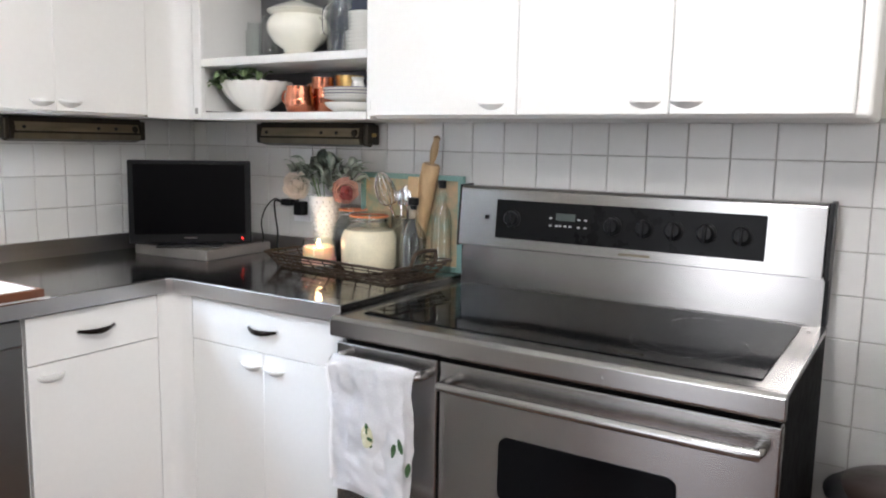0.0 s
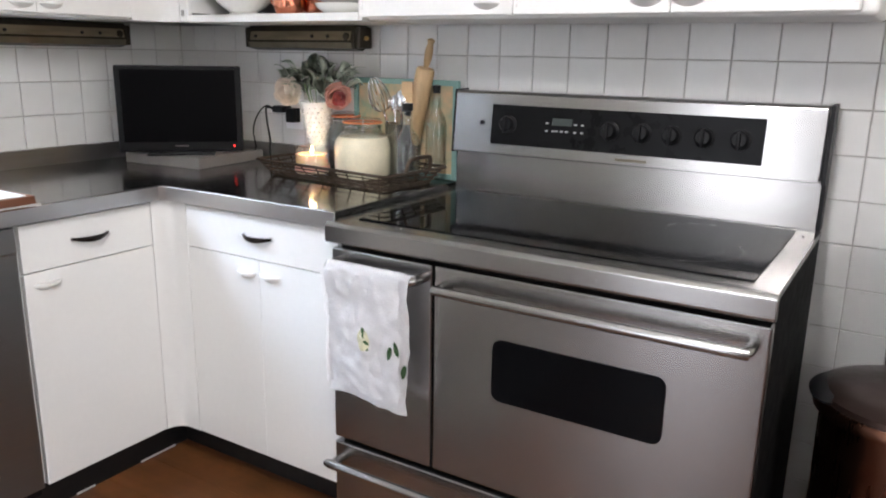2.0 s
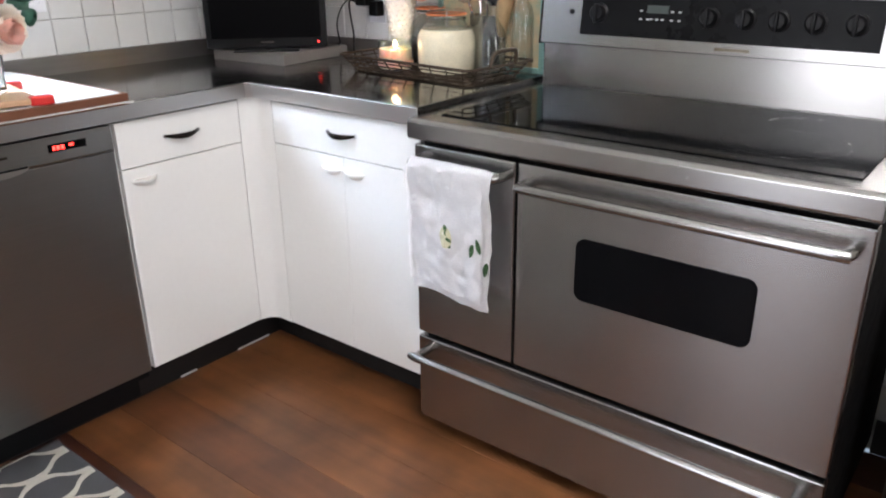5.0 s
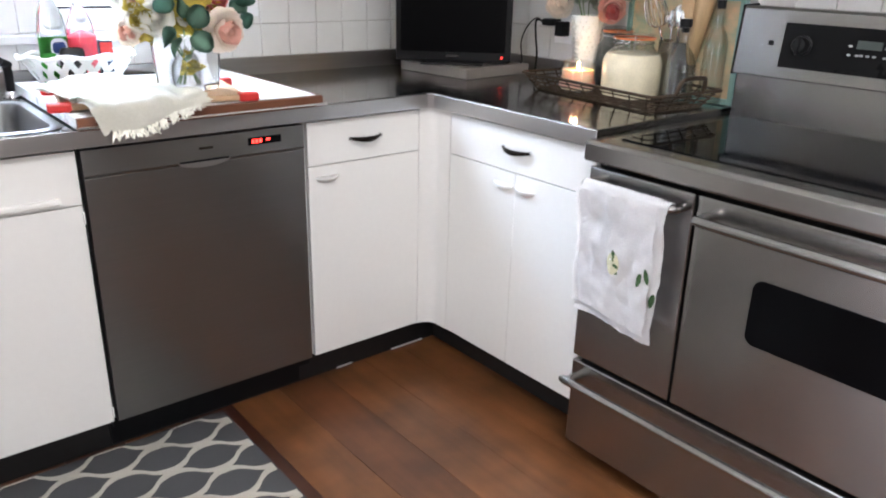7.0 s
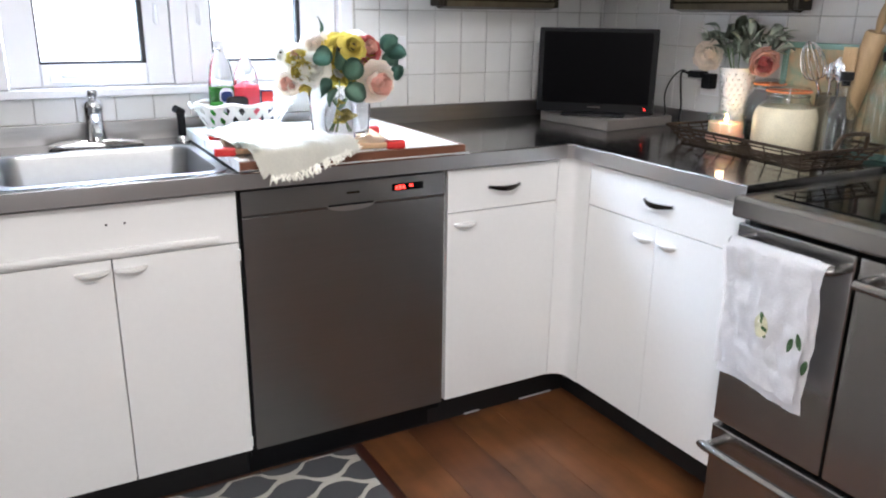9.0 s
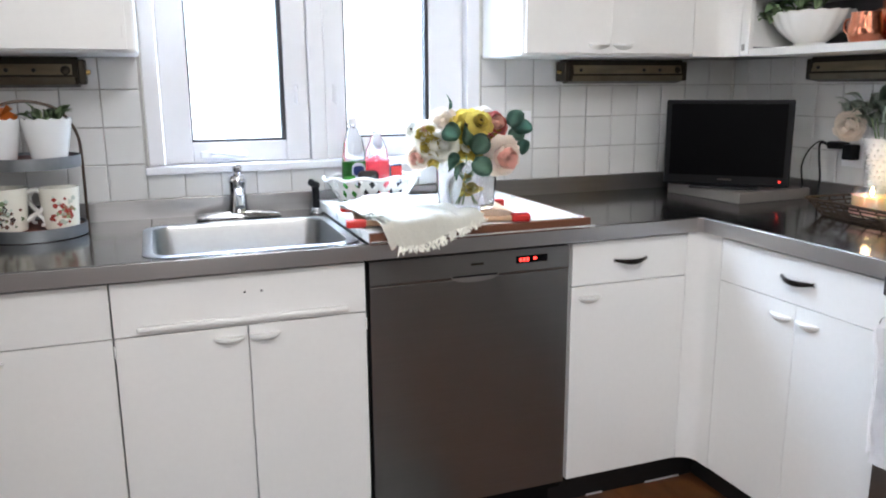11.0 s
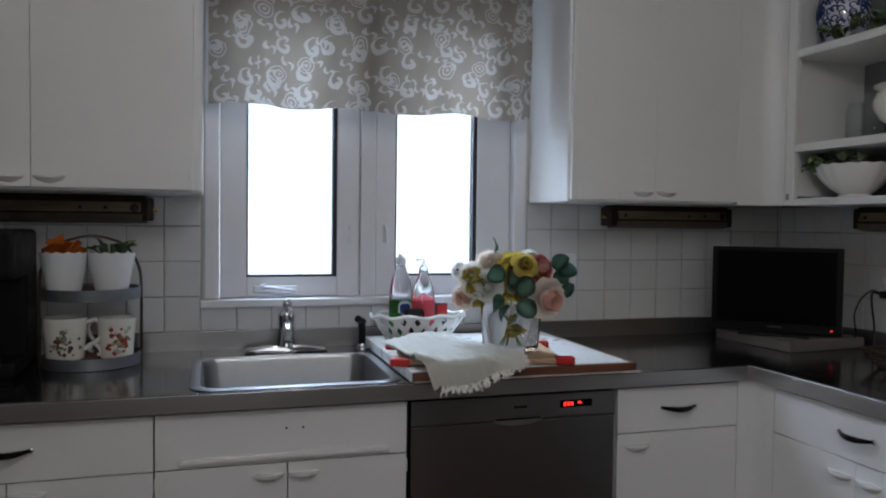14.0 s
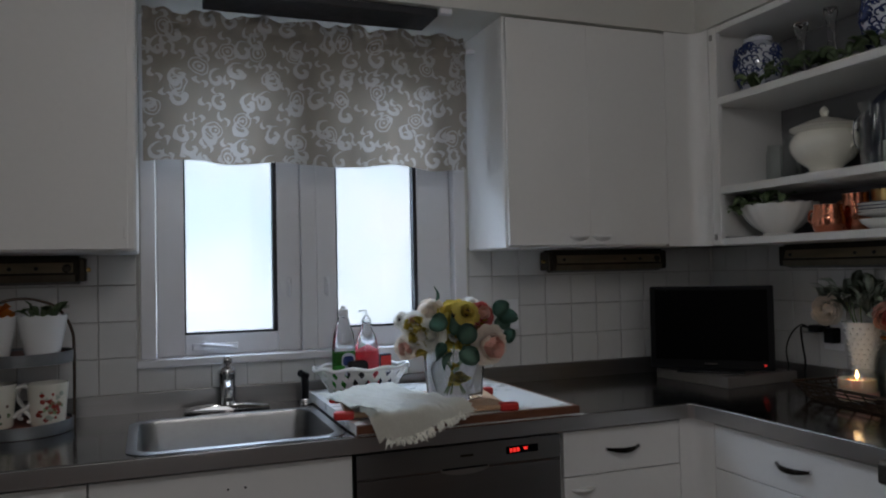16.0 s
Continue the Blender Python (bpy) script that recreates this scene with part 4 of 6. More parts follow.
part("plate", box(-0.955, -0.887, -0.0095, -0.0045, 1.104, 1.212, 0.002), M_PVC, ol)
for z in (1.14, 1.178):
    part("socket", box(-0.936, -0.906, -0.012, -0.0095, z - 0.012, z + 0.012, 0.003), M_PVC, ol)

# ---- wire tray by the range ----
TC = Vector((-0.215, -1.0, 0))
TR = -6


def tray_ring(hx, hy, z, r=0.018):
    c = [(TC.x + x, TC.y + y, z) for x, y in rounded_rect(-hx, hx, -hy, hy, r, 3)]
    m = Matrix.Rotation(radians(TR), 3, "Z")
    return [TC + m @ (Vector(p) - TC) for p in c]


tray = thing("wire_tray", (-0.215, -1.0, 0.914), "rusty brown wire tray holding jars and bottles", "tray")
for k, z in enumerate((0.918, 0.930, 0.942, 0.954)):
    g = 0.008 * k
    part("wire_ring", tube(tray_ring(0.112 + g, 0.245 + g, z), 0.0022, 6, closed=True), M_WIRE, tray)
part("rim", tube(tray_ring(0.145, 0.278, 0.966), 0.0045, 8, closed=True), M_WIRE, tray, "thick wire rim")
rot = Matrix.Rotation(radians(TR), 3, "Z")
for k in range(9):
    y = -0.23 + 0.46 * k / 8
    p = [(-0.145, y * 1.12, 0.966), (-0.112, y, 0.919), (0.112, y, 0.919), (0.145, y * 1.12, 0.966)]
    part("cross_wire", tube([TC + rot @ Vector((a, c2, 0)) + Vector((0, 0, z)) for a, c2, z in p], 0.0024, 6), M_WIRE, tray)
for k in range(5):
    x = -0.09 + 0.18 * k / 4
    p = [(x * 1.2, -0.278, 0.966), (x, -0.245, 0.919), (x, 0.245, 0.919), (x * 1.2, 0.278, 0.966)]
    part("cross_wire", tube([TC + rot @ Vector((a, c2, 0)) + Vector((0, 0, z)) for a, c2, z in p], 0.0024, 6), M_WIRE, tray)
for s in (-1, 1):
    p = [(-0.055, s * 0.278, 0.966), (-0.050, s * 0.285, 0.995), (-0.035, s * 0.29, 1.008), (0.035, s * 0.29, 1.008), (0.050, s * 0.285, 0.995), (0.055, s * 0.278, 0.966)]
    if s < 0:
        part("handle", tube(smoothed([TC + rot @ Vector((a, c2, 0)) + Vector((0, 0, z)) for a, c2, z in p], 5), 0.006, 8), M_WIRE, tray, "wire loop handle", smooth=True)
ZB = 0.9225


def vessel(name, at, prof, wall, mat, label, cat, fills=(), smooth=True):
    """A hollow turned vessel; fills: (name, profile, material, label)."""
    t = thing(name, at, label, cat)
    inner = [(max(r - wall, 0.001), z + (wall if i == 0 else 0)) for i, (r, z) in enumerate(prof)][::-1]
    part("glass_body" if "glass" in mat.name else "body", lathe([(0, prof[0][1])] + prof + inner + [(0, prof[0][1] + wall)], at, 36), mat, t, smooth=smooth)
    for nm, pr, mt, lb in fills:
        part(nm, lathe(pr, at, 32), mt, t, lb, smooth=True)
    return t


cn = vessel("candle", (-0.238, -0.868, ZB), [(0.050, 0), (0.055, 0.004), (0.055, 0.080), (0.052, 0.088)], 0.0025, M_THIN, "lit cream candle in a glass jar", "candle",
            [("wax", [(0, 0.004), (0.051, 0.004), (0.051, 0.064), (0.012, 0.060), (0, 0.059)], M_WAX, "cream wax")])
part("wick", tube([(-0.238, -0.868, ZB + 0.057), (-0.238, -0.867, ZB + 0.066)], 0.0012, 6), M_BLACK, cn)
part("flame", lathe([(0, 0.062), (0.004, 0.066), (0.0055, 0.072), (0.003, 0.081), (0, 0.089)], (-0.238, -0.868, ZB), 12), M_FLAME, cn, "small yellow flame", smooth=True)
part("label_band", lathe([(0.0554, 0.012), (0.0558, 0.012), (0.0558, 0.030), (0.0554, 0.030)], (-0.238, -0.868, ZB), 32), M_SILK2, cn, "faded printed band")
lp = new("candle_light", bpy.data.lights.new("candle_light", "POINT"))
lp.data.energy, lp.data.color, lp.data.shadow_soft_size = 0.22, (1.0, 0.62, 0.28), 0.012
lp.location = (-0.258, -0.884, ZB + 0.072)


def bail_jar(at, r, h, mat, fill, label):
    prof = [(r * 0.9, 0), (r, 0.012), (r * 1.01, h * 0.50), (r * 0.97, h * 0.60), (r * 0.88, h * 0.68), (r * 0.74, h * 0.745), (r * 0.66, h * 0.79), (r * 0.64, h * 0.90)]
    fl = []
    if fill:
        fl = [("grain_fill", [(0, 0.0)] + prof[:5] + [(r * 0.5, h * 0.705), (0, h * 0.70)], M_GRAIN, "pale grain behind glass")]
        prof = [(r * 0.885, h * 0.682)] + prof[5:]
    t = vessel("storage_jar", at, prof, 0.003, mat, label, "jar", fl) if not fill else thing("storage_jar", at, label, "jar")
    if fill:
        part("glass_neck", lathe(prof + [(q - 0.003, z) for q, z in prof[::-1]], at, 36), mat, t, smooth=True)
        part("grain_fill", lathe(fl[0][1], at, 36), M_GRAIN, t, "pale grain behind glass", smooth=True)
    part("seal", lathe([(r * 0.60, h * 0.90), (r * 0.70, h * 0.90), (r * 0.72, h * 0.915), (r * 0.70, h * 0.93), (r * 0.60, h * 0.93)], at, 32), M_ORANGE, t, "orange rubber seal", smooth=True)
    part("lid", lathe([(r * 0.66, h * 0.93), (r * 0.68, h * 0.95), (r * 0.6, h * 0.985), (r * 0.25, h), (0, h)], at, 32), mat, t, "domed glass lid", smooth=True)
    a = Vector(at)
    b = lathe([(r * 0.665, h * 0.84), (r * 0.69, h * 0.84), (r * 0.69, h * 0.855), (r * 0.665, h * 0.855)], at, 32)
    tube([a + Vector((-r * 0.55, -r * 0.45, h * 0.98)), a + Vector((-r * 0.62, -r * 0.5, h * 0.9)), a + Vector((-r * 0.7, -r * 0.56, h * 0.74)), a + Vector((-r * 0.66, -r * 0.5, h * 0.86))], 0.0016, 6, b)
    part("wire_clamp", b, M_CHROME, t, "wire bail clamp")
    return t


bail_jar((-0.185, -1.03, ZB), 0.087, 0.185, M_THIN, True, "glass clamp jar full of pale grain")
bail_jar((-0.085, -0.885, ZB), 0.068, 0.190, M_DGLASS, False, "empty smoky glass clamp jar with orange seal")
bt = vessel("glass_bottle", (-0.150, -1.175, ZB), [(0.036, 0), (0.042, 0.006), (0.043, 0.105), (0.036, 0.130), (0.016, 0.158), (0.0135, 0.172), (0.0135, 0.198), (0.016, 0.200), (0.016, 0.206)], 0.003, M_THIN, "clear glass bottle with black stopper", "bottle")
part("stopper", lathe([(0, 0.195), (0.010, 0.195), (0.011, 0.208), (0.017, 0.210), (0.017, 0.232), (0, 0.234)], (-0.150, -1.175, ZB), 20), M_BLACK, bt, "black stopper", smooth=True)
bt = vessel("glass_bottle", (-0.085, -1.238, ZB), [(0.031, 0), (0.034, 0.006), (0.034, 0.165), (0.028, 0.190), (0.014, 0.215), (0.013, 0.265), (0.015, 0.268)], 0.0028, M_THIN, "tall slender clear glass bottle", "bottle")
part("cap", lathe([(0, 0.262), (0.012, 0.262), (0.013, 0.285), (0, 0.288)], (-0.085, -1.238, ZB), 16), M_BLACK, bt, "dark cap", smooth=True)
CK = Vector((-0.075, -1.105, ZB))
crk = vessel("utensil_crock", CK, [(0.050, 0), (0.054, 0.004), (0.056, 0.160), (0.058, 0.163)], 0.002, M_STEEL, "steel canister holding whisk, spoons and rolling pin", "canister")


b = tube([CK + Vector((0.0, 0.0, 0.03)), CK + Vector((-0.03, 0.050, 0.20))], 0.005, 8)
wh = solo("whisk", b, M_CHROME, "steel wire balloon whisk in the canister", "whisk", smooth=True)
BASE[wh.name] = Vector((0, 0, 0))
ax = (Vector((-0.03, 0.050, 0.20)) - Vector((0.0, 0.0, 0.03))).normalized()
for k in range(6):
    a = math.pi * k / 6
    side = (ax.orthogonal() * math.cos(a) + ax.cross(ax.orthogonal()) * math.sin(a)).normalized()
    p0 = CK + Vector((-0.03, 0.050, 0.20))
    p = [p0 + ax * 0.11 * (1 - math.cos(math.pi * q / 10)) / 2 + side * 0.033 * math.sin(math.pi * (q / 10) ** 0.8) for q in range(11)]
    p += [p0 + ax * 0.11 * (1 - math.cos(math.pi * q / 10)) / 2 - side * 0.033 * math.sin(math.pi * (q / 10) ** 0.8) for q in range(10, -1, -1)]
    part("wire_loop", tube(p, 0.0016, 5), M_CHROME, wh)
for (ox, oy), (ex, ey), ln, wd in (((0.01, 0.0), (-0.02, -0.005), 0.235, 0.022), ((0.0, 0.02), (0.0, 0.03), 0.22, 0.018), ((-0.02, -0.02), (-0.05, -0.03), 0.225, 0.016)):
    p0, p1 = CK + Vector((ox, oy, 0.03)), CK + Vector((ex, ey, ln))
    b = tube([p0, p0.lerp(p1, 0.7), p1], 0.0035, 8)
    lathe([(0, -0.028), (wd * 0.7, -0.018), (wd, 0.0), (wd * 0.75, 0.022), (0, 0.032)], p1, 16, b, squash=(0.25, 1))
    solo("serving_spoon", b, M_CHROME, "steel serving spoon standing in the canister", "spoon", "spoons in the canister", smooth=True)
p0, p1 = CK + Vector((0.005, -0.015, 0.04)), CK + Vector((-0.012, -0.115, 0.43))
d = (p1 - p0).normalized()
rp = thing("rolling_pin", p0, "pale wooden rolling pin standing in the canister", "rolling pin")
part("roller", lathe([(0, 0), (0.025, 0.0), (0.029, 0.006), (0.029, 0.234), (0.025, 0.24), (0, 0.24)], p0 + d * 0.065, 20, axis=d), M_WOOD, rp, smooth=True)
part("handle", lathe([(0.006, 0), (0.008, 0.006), (0.0125, 0.03), (0.0125, 0.055), (0.009, 0.075), (0.0125, 0.085), (0, 0.092)], p0 + d * 0.305, 16, axis=d), M_WOOD, rp, smooth=True)
p0, p1 = CK + Vector((0.0, -0.01, 0.03)), CK + Vector((-0.04, -0.045, 0.28))
b = tube([p0, p1], 0.005, 8)
box(p1.x - 0.003, p1.x + 0.003, p1.y - 0.02, p1.y + 0.02, p1.z - 0.06, p1.z + 0.015, 0.002, bm=b)
solo("wooden_spatula", b, M_WOOD, "wooden spatula standing in the canister", "spatula")

# ---- painted board against the wall ----
pb = thing("framed_picture", (-0.04, -1.09, 0.914), "teal framed botanical picture leaning on the wall", "picture")
fr = [(-1.289, -1.272, 0.916, 1.222), (-0.905, -0.888, 0.916, 1.222), (-1.272, -0.905, 1.205, 1.222), (-1.272, -0.905, 0.916, 0.933)]
for y0, y1, z0, z1 in fr:
    part("frame_rail", box(-0.048, -0.028, y0, y1, z0, z1, 0.002), M_TEAL, pb)
M_PAINT = material("faded_floral_print", (0.62, 0.36, 0.20), 0.6, vary=0.3, scale=16, second=(0.16, 0.28, 0.20), broad=22)
part("print", box(-0.040, -0.034, -1.272, -0.905, 0.933, 1.205), M_PAINT, pb, "faded floral print")


# ---- flowers and leaves ----
def leaf_mesh(ln, wd, curl, name, blunt=0.8):
    b = bmesh.new()
    rows = []
    n = 6
    for i in range(n + 1):
        t = i / n
        w = wd * math.sin(math.pi * min(0.97, t * 0.93 + 0.06)) ** blunt
        z = curl * ln * math.sin(t * 2.2) - curl * ln * 0.6 * t * t
        rows.append([b.verts.new((t * ln, s * w / 2, z + abs(s) * 0.12 * w)) for s in (-1, 0, 1)])
    for r0, r1 in zip(rows, rows[1:]):
        for k in range(2):
            b.faces.new((r0[k], r1[k], r1[k + 1], r0[k + 1]))
    bmesh.ops.solidify(b, geom=b.faces[:], thickness=0.0006)
    me = bpy.data.meshes.new(name)
    b.to_mesh(me)
    b.free()
    for p in me.polygons:
        p.use_smooth = True
    return me


def leaf(parent, me, mat, at, yaw, pitch, roll=0, size=1.0):
    ob = new("leaf", me)
    if not me.materials:
        me.materials.append(mat)
    ob.parent = parent
    ob.matrix_local = Matrix.Translation(Vector(at) - BASE[parent.name]) @ pose(0, 0, 0, 0, 0, yaw) @ pose(0, 0, 0, roll, -pitch, 0) @ Matrix.Scale(size, 4)
    BASE[ob.name] = BASE[parent.name]
    return ob


def bloom(parent, at, r, facing, mat, seed, heart=None, label="", spread=1.0):
    """A full rose: rings of petals wrapped round an egg, the outer ones spread open."""
    rnd = random.Random(seed)
    turn = Matrix.Translation(at) @ Vector((0, 0, 1)).rotation_difference(Vector(facing)).to_matrix().to_4x4()
    core = lathe([(0, -0.45 * r), (0.3 * r, -0.3 * r), (0.24 * r, 0.25 * r), (0.14 * r, 0.52 * r), (0, 0.58 * r)], (0, 0, 0), 10)
    bmesh.ops.transform(core, matrix=turn, verts=core.verts)
    ob = part("bloom", core, heart or mat, parent, label, smooth=True)
    for ring, (cnt, wide, top) in enumerate(((3, 0.30, 0.78), (4, 0.48, 0.74), (5, 0.68, 0.62), (5, 0.86, 0.46), (6, 1.0, 0.22))):
        bend = spread * (ring / 4) ** 1.6
        for k in range(cnt):
            b = bmesh.new()
            yaw = 2 * math.pi * k / cnt + ring * 0.65 + rnd.uniform(-0.25, 0.25)
            tall, lean = rnd.uniform(0.86, 1.1), rnd.uniform(-0.08, 0.12)
            rows = []
            for i in range(7):
                t = i / 6
                row = []
                for s in (-1, -0.5, 0, 0.5, 1):
                    tt = t * (1 - 0.16 * s * s)
                    shut = wide * math.sin(math.pi * (0.10 + 0.56 * tt))
                    loose = wide * (0.22 + 0.95 * tt)
                    rad = r * (shut * (1 - bend) + loose * bend + lean * tt + 0.09 * abs(s) * tt ** 2 + 0.05 * math.sin(5 * s + 2 * k + ring) * tt ** 3)
                    ang = yaw + s * math.pi / cnt * 1.35 * (0.55 + 0.45 * math.sin(math.pi * min(1, 0.25 + 0.55 * tt)))
                    up = r * (-0.45 + (top * tall + 0.45) * tt ** 0.85 - 0.25 * bend * tt ** 4 + 0.04 * math.sin(7 * s + 3 * k + seed) * tt ** 2)
                    row.append(b.verts.new((rad * math.cos(ang), rad * math.sin(ang), up)))
                rows.append(row)
            for r0, r1 in zip(rows, rows[1:]):
                for q in range(4):
                    b.faces.new((r0[q], r1[q], r1[q + 1], r0[q + 1]))
            bmesh.ops.transform(b, matrix=turn, verts=b.verts)
            part("petal", b, heart if heart and heart is not M_DARKWOOD and ring < 2 else mat, ob, smooth=True)
    return ob


SAGE_ME = leaf_mesh(0.075, 0.034, 0.35, "sage_leaf")
EUCA_ME = leaf_mesh(0.052, 0.050, 0.2, "eucalyptus_leaf", 0.5)
IVY_ME = leaf_mesh(0.045, 0.024, 0.3, "ivy_leaf")
YEL_ME = leaf_mesh(0.06, 0.03, 0.4, "yellow_leaf")

VS = Vector((-0.125, -0.795, ZB))
vs = vessel("hobnail_vase", VS, [(0.031, 0), (0.033, 0.006), (0.028, 0.022), (0.032, 0.08), (0.044, 0.16), (0.054, 0.205), (0.058, 0.218)], 0.003, M_MILK, "white hobnail vase with silk peonies", "vase")
b = None
for j in range(12):
    z = 0.028 + j * 0.0155
    r = float(np.interp(z, [0.022, 0.08, 0.16, 0.205], [0.028, 0.032, 0.044, 0.054]))
    for k in range(16):
        a = 2 * math.pi * (k + 0.5 * (j % 2)) / 16
        if math.cos(a - math.radians(225)) < -0.2:
            continue
        b = lathe([(0.0045, 0), (0.003, 0.003), (0, 0.004)], VS + Vector((r * math.cos(a), r * math.sin(a), z)), 6, b, axis=(math.cos(a), math.sin(a), 0))
tagged(part("raised_relief", b, M_MILK, vs, smooth=True), kind="stuff")
fl = thing("silk_peonies", VS + Vector((0, 0, 0.19)), "cream and peach silk peonies with sage leaves", "flowers")
FC = VS + Vector((0, 0, 0.225))
bloom(fl, FC + Vector((-0.035, 0.095, 0.028)), 0.046, (-0.75, -0.30, -0.15), M_SILK1, 3, None, "cream pink peony", 0.45)
bloom(fl, FC + Vector((-0.040, -0.122, 0.018)), 0.044, (-0.6, -0.75, -0.25), M_SILK2, 4, M_SILK4, "peach peony", 0.3)
rnd = random.Random(8)
for k in range(64):
    a = rnd.uniform(0, 360)
    up = rnd.uniform(-15, 60)
    o = Vector((math.cos(radians(a)) * 0.03 * rnd.uniform(-0.3, 1.3), math.sin(radians(a)) * 0.125 * rnd.uniform(0.2, 1.25), rnd.uniform(0.015, 0.088)))
    if math.cos(radians(a)) > 0.6:
        o.x *= 0.3
    leaf(fl, SAGE_ME, M_SAGE, FC + o, a, up, rnd.uniform(-40, 40), rnd.uniform(0.75, 1.1))
for k in range(6):
    part("stem", tube(smoothed([VS + Vector((0, 0, 0.03)), VS + Vector((0, 0, 0.13)), FC + Vector((rnd.uniform(-0.03, 0.01), rnd.uniform(-0.06, 0.06), 0.05))], 4), 0.0018, 6), M_IVY, fl)


# ---- pastry board, cutting board and cloth ----
pb = thing("pastry_board", (-1.35, -0.35, 0.915), "white laminate board edged in red-brown wood", "board")
part("top", box(-1.662, -1.050, -0.655, -0.045, 0.918, 0.9455, 0.001), M_LAMIN, pb)
part("edging", box(-1.662, -1.036, -0.670, -0.656, 0.915, 0.9445, 0.002), M_TRIM, pb, "red-brown wooden edging")
part("edging", box(-1.049, -1.036, -0.655, -0.045, 0.915, 0.9445, 0.002), M_TRIM, pb, "red-brown wooden edging")
rl = tube(smoothed([(-1.64, -0.671, 0.924), (-1.64, -0.682, 0.924), (-1.62, -0.684, 0.924), (-1.075, -0.684, 0.924), (-1.058, -0.682, 0.924), (-1.058, -0.671, 0.924)], 4), 0.0035, 8)
part("rail", rl, M_CHROME, pb, "thin chrome rail")
CB = Vector((-1.435, -0.482, 0.9455))
cb = thing("cutting_board", CB, "pale wooden cutting board with red corner grips", "cutting board")
part("board", turned(box(CB.x - 0.215, CB.x + 0.215, CB.y - 0.145, CB.y + 0.145, 0.949, 0.964, 0.004), CB, -10), M_BEECH, cb)
for sx in (-1, 1):
    for sy in (-1, 1):
        part("corner_grip", turned(box(CB.x + sx * 0.218 - 0.026, CB.x + sx * 0.218 + 0.026, CB.y + sy * 0.134 - 0.014, CB.y + sy * 0.134 + 0.014, 0.9458, 0.9675, 0.005), CB, -10), M_RED, cb, "red silicone corner grip")
CL = Vector((-1.53, -0.46, 0.966))


def fold(layer):
    def f(u, v):
        a, c = Vector((-1.692, -0.430)), Vector((-1.447, -0.285))
        e, g = Vector((-1.392, -0.700)), Vector((-1.612, -0.752))
        p = a.lerp(c, u).lerp(g.lerp(e, u), v)
        p += Vector((0.008 * math.sin(v * 6 + layer), 0.006 * math.sin(u * 7 + layer * 2)))
        p += (Vector((-0.012, 0.010)) * layer) * (1 - v) + Vector((0.010, -0.004)) * layer * v
        z = 0.9695 + 0.0065 * layer + 0.009 * (noise.noise(Vector((u * 7, v * 7, 3))) + 0.5) + 0.0045 * noise.noise(Vector((u * 16, v * 12, 5))) + 0.002 * noise.noise(Vector((u * 34, v * 34, 9)))
        z += 0.010 * max(0, noise.noise(Vector((u * 2.3 + 4, v * 2.3, 1)))) + 0.003 * math.sin(u * 15 + v * 6) * math.sin(v * 7)
        z = max(z, 0.9685 + 0.004 * layer)
        past = -0.686 - p.y
        over = 0.5 * (past + math.sqrt(past * past + 0.014 ** 2))
        z -= over * 1.05
        p.y += over * 0.86 - 0.004 * layer * min(1, over * 60)
        return (p.x, p.y, z)
    return f


clo = thing("cotton_cloth", CL, "folded cream cotton cloth with fringed ends", "cloth")
for k in range(3):
    part("fold", sheet(44, 48, fold(k), 0.003), M_CLOTH, clo, smooth=True)
b = bmesh.new()
rnd = random.Random(2)
f = fold(1)
for k in range(240):
    side = k % 3
    u = rnd.random()
    p = Vector(f(u, 1.0)) if side < 2 else Vector(f(1.0, 0.55 + 0.45 * u))
    d = Vector((rnd.uniform(-0.012, 0.012), -rnd.uniform(0.008, 0.02), -rnd.uniform(0.008, 0.022))) if side < 2 else Vector((rnd.uniform(0.010, 0.024), -rnd.uniform(0.0, 0.014), -rnd.uniform(0, 0.006)))
    b = tube([p, p + d * 0.5 + Vector((rnd.uniform(-1, 1), 0, rnd.uniform(-1, 1))) * 0.003, p + d], 0.0015, 4, b)
tagged(part("fringe", b, M_CLOTH, clo, "frayed cotton fringe"), kind="stuff")

# ---- glass vase and bouquet ----
GV = Vector((-1.338, -0.505, 0.9645))
gv = thing("glass_vase", GV, "square clear glass vase with mixed silk flowers", "vase")


def square_cup(h, s0, s1, wall, base):
    b = bmesh.new()
    loops = []
    for s, z in ((s0 * 0.94, 0), (s0, 0.006), (s1, h), (s1 - wall, h), (s0 - wall, base), (s0 * 0.8, base)):
        loops.append([b.verts.new((GV.x + x, GV.y + y, GV.z + z)) for x, y in rounded_rect(-s, s, -s, s, 0.010, 3)])
    b.faces.new(loops[0][::-1])
    for l0, l1 in zip(loops, loops[1:]):
        for i in range(len(l0)):
            j = (i + 1) % len(l0)
            b.faces.new((l0[i], l0[j], l1[j], l1[i]))
    b.faces.new(loops[-1])
    return turned(b, GV, 28)


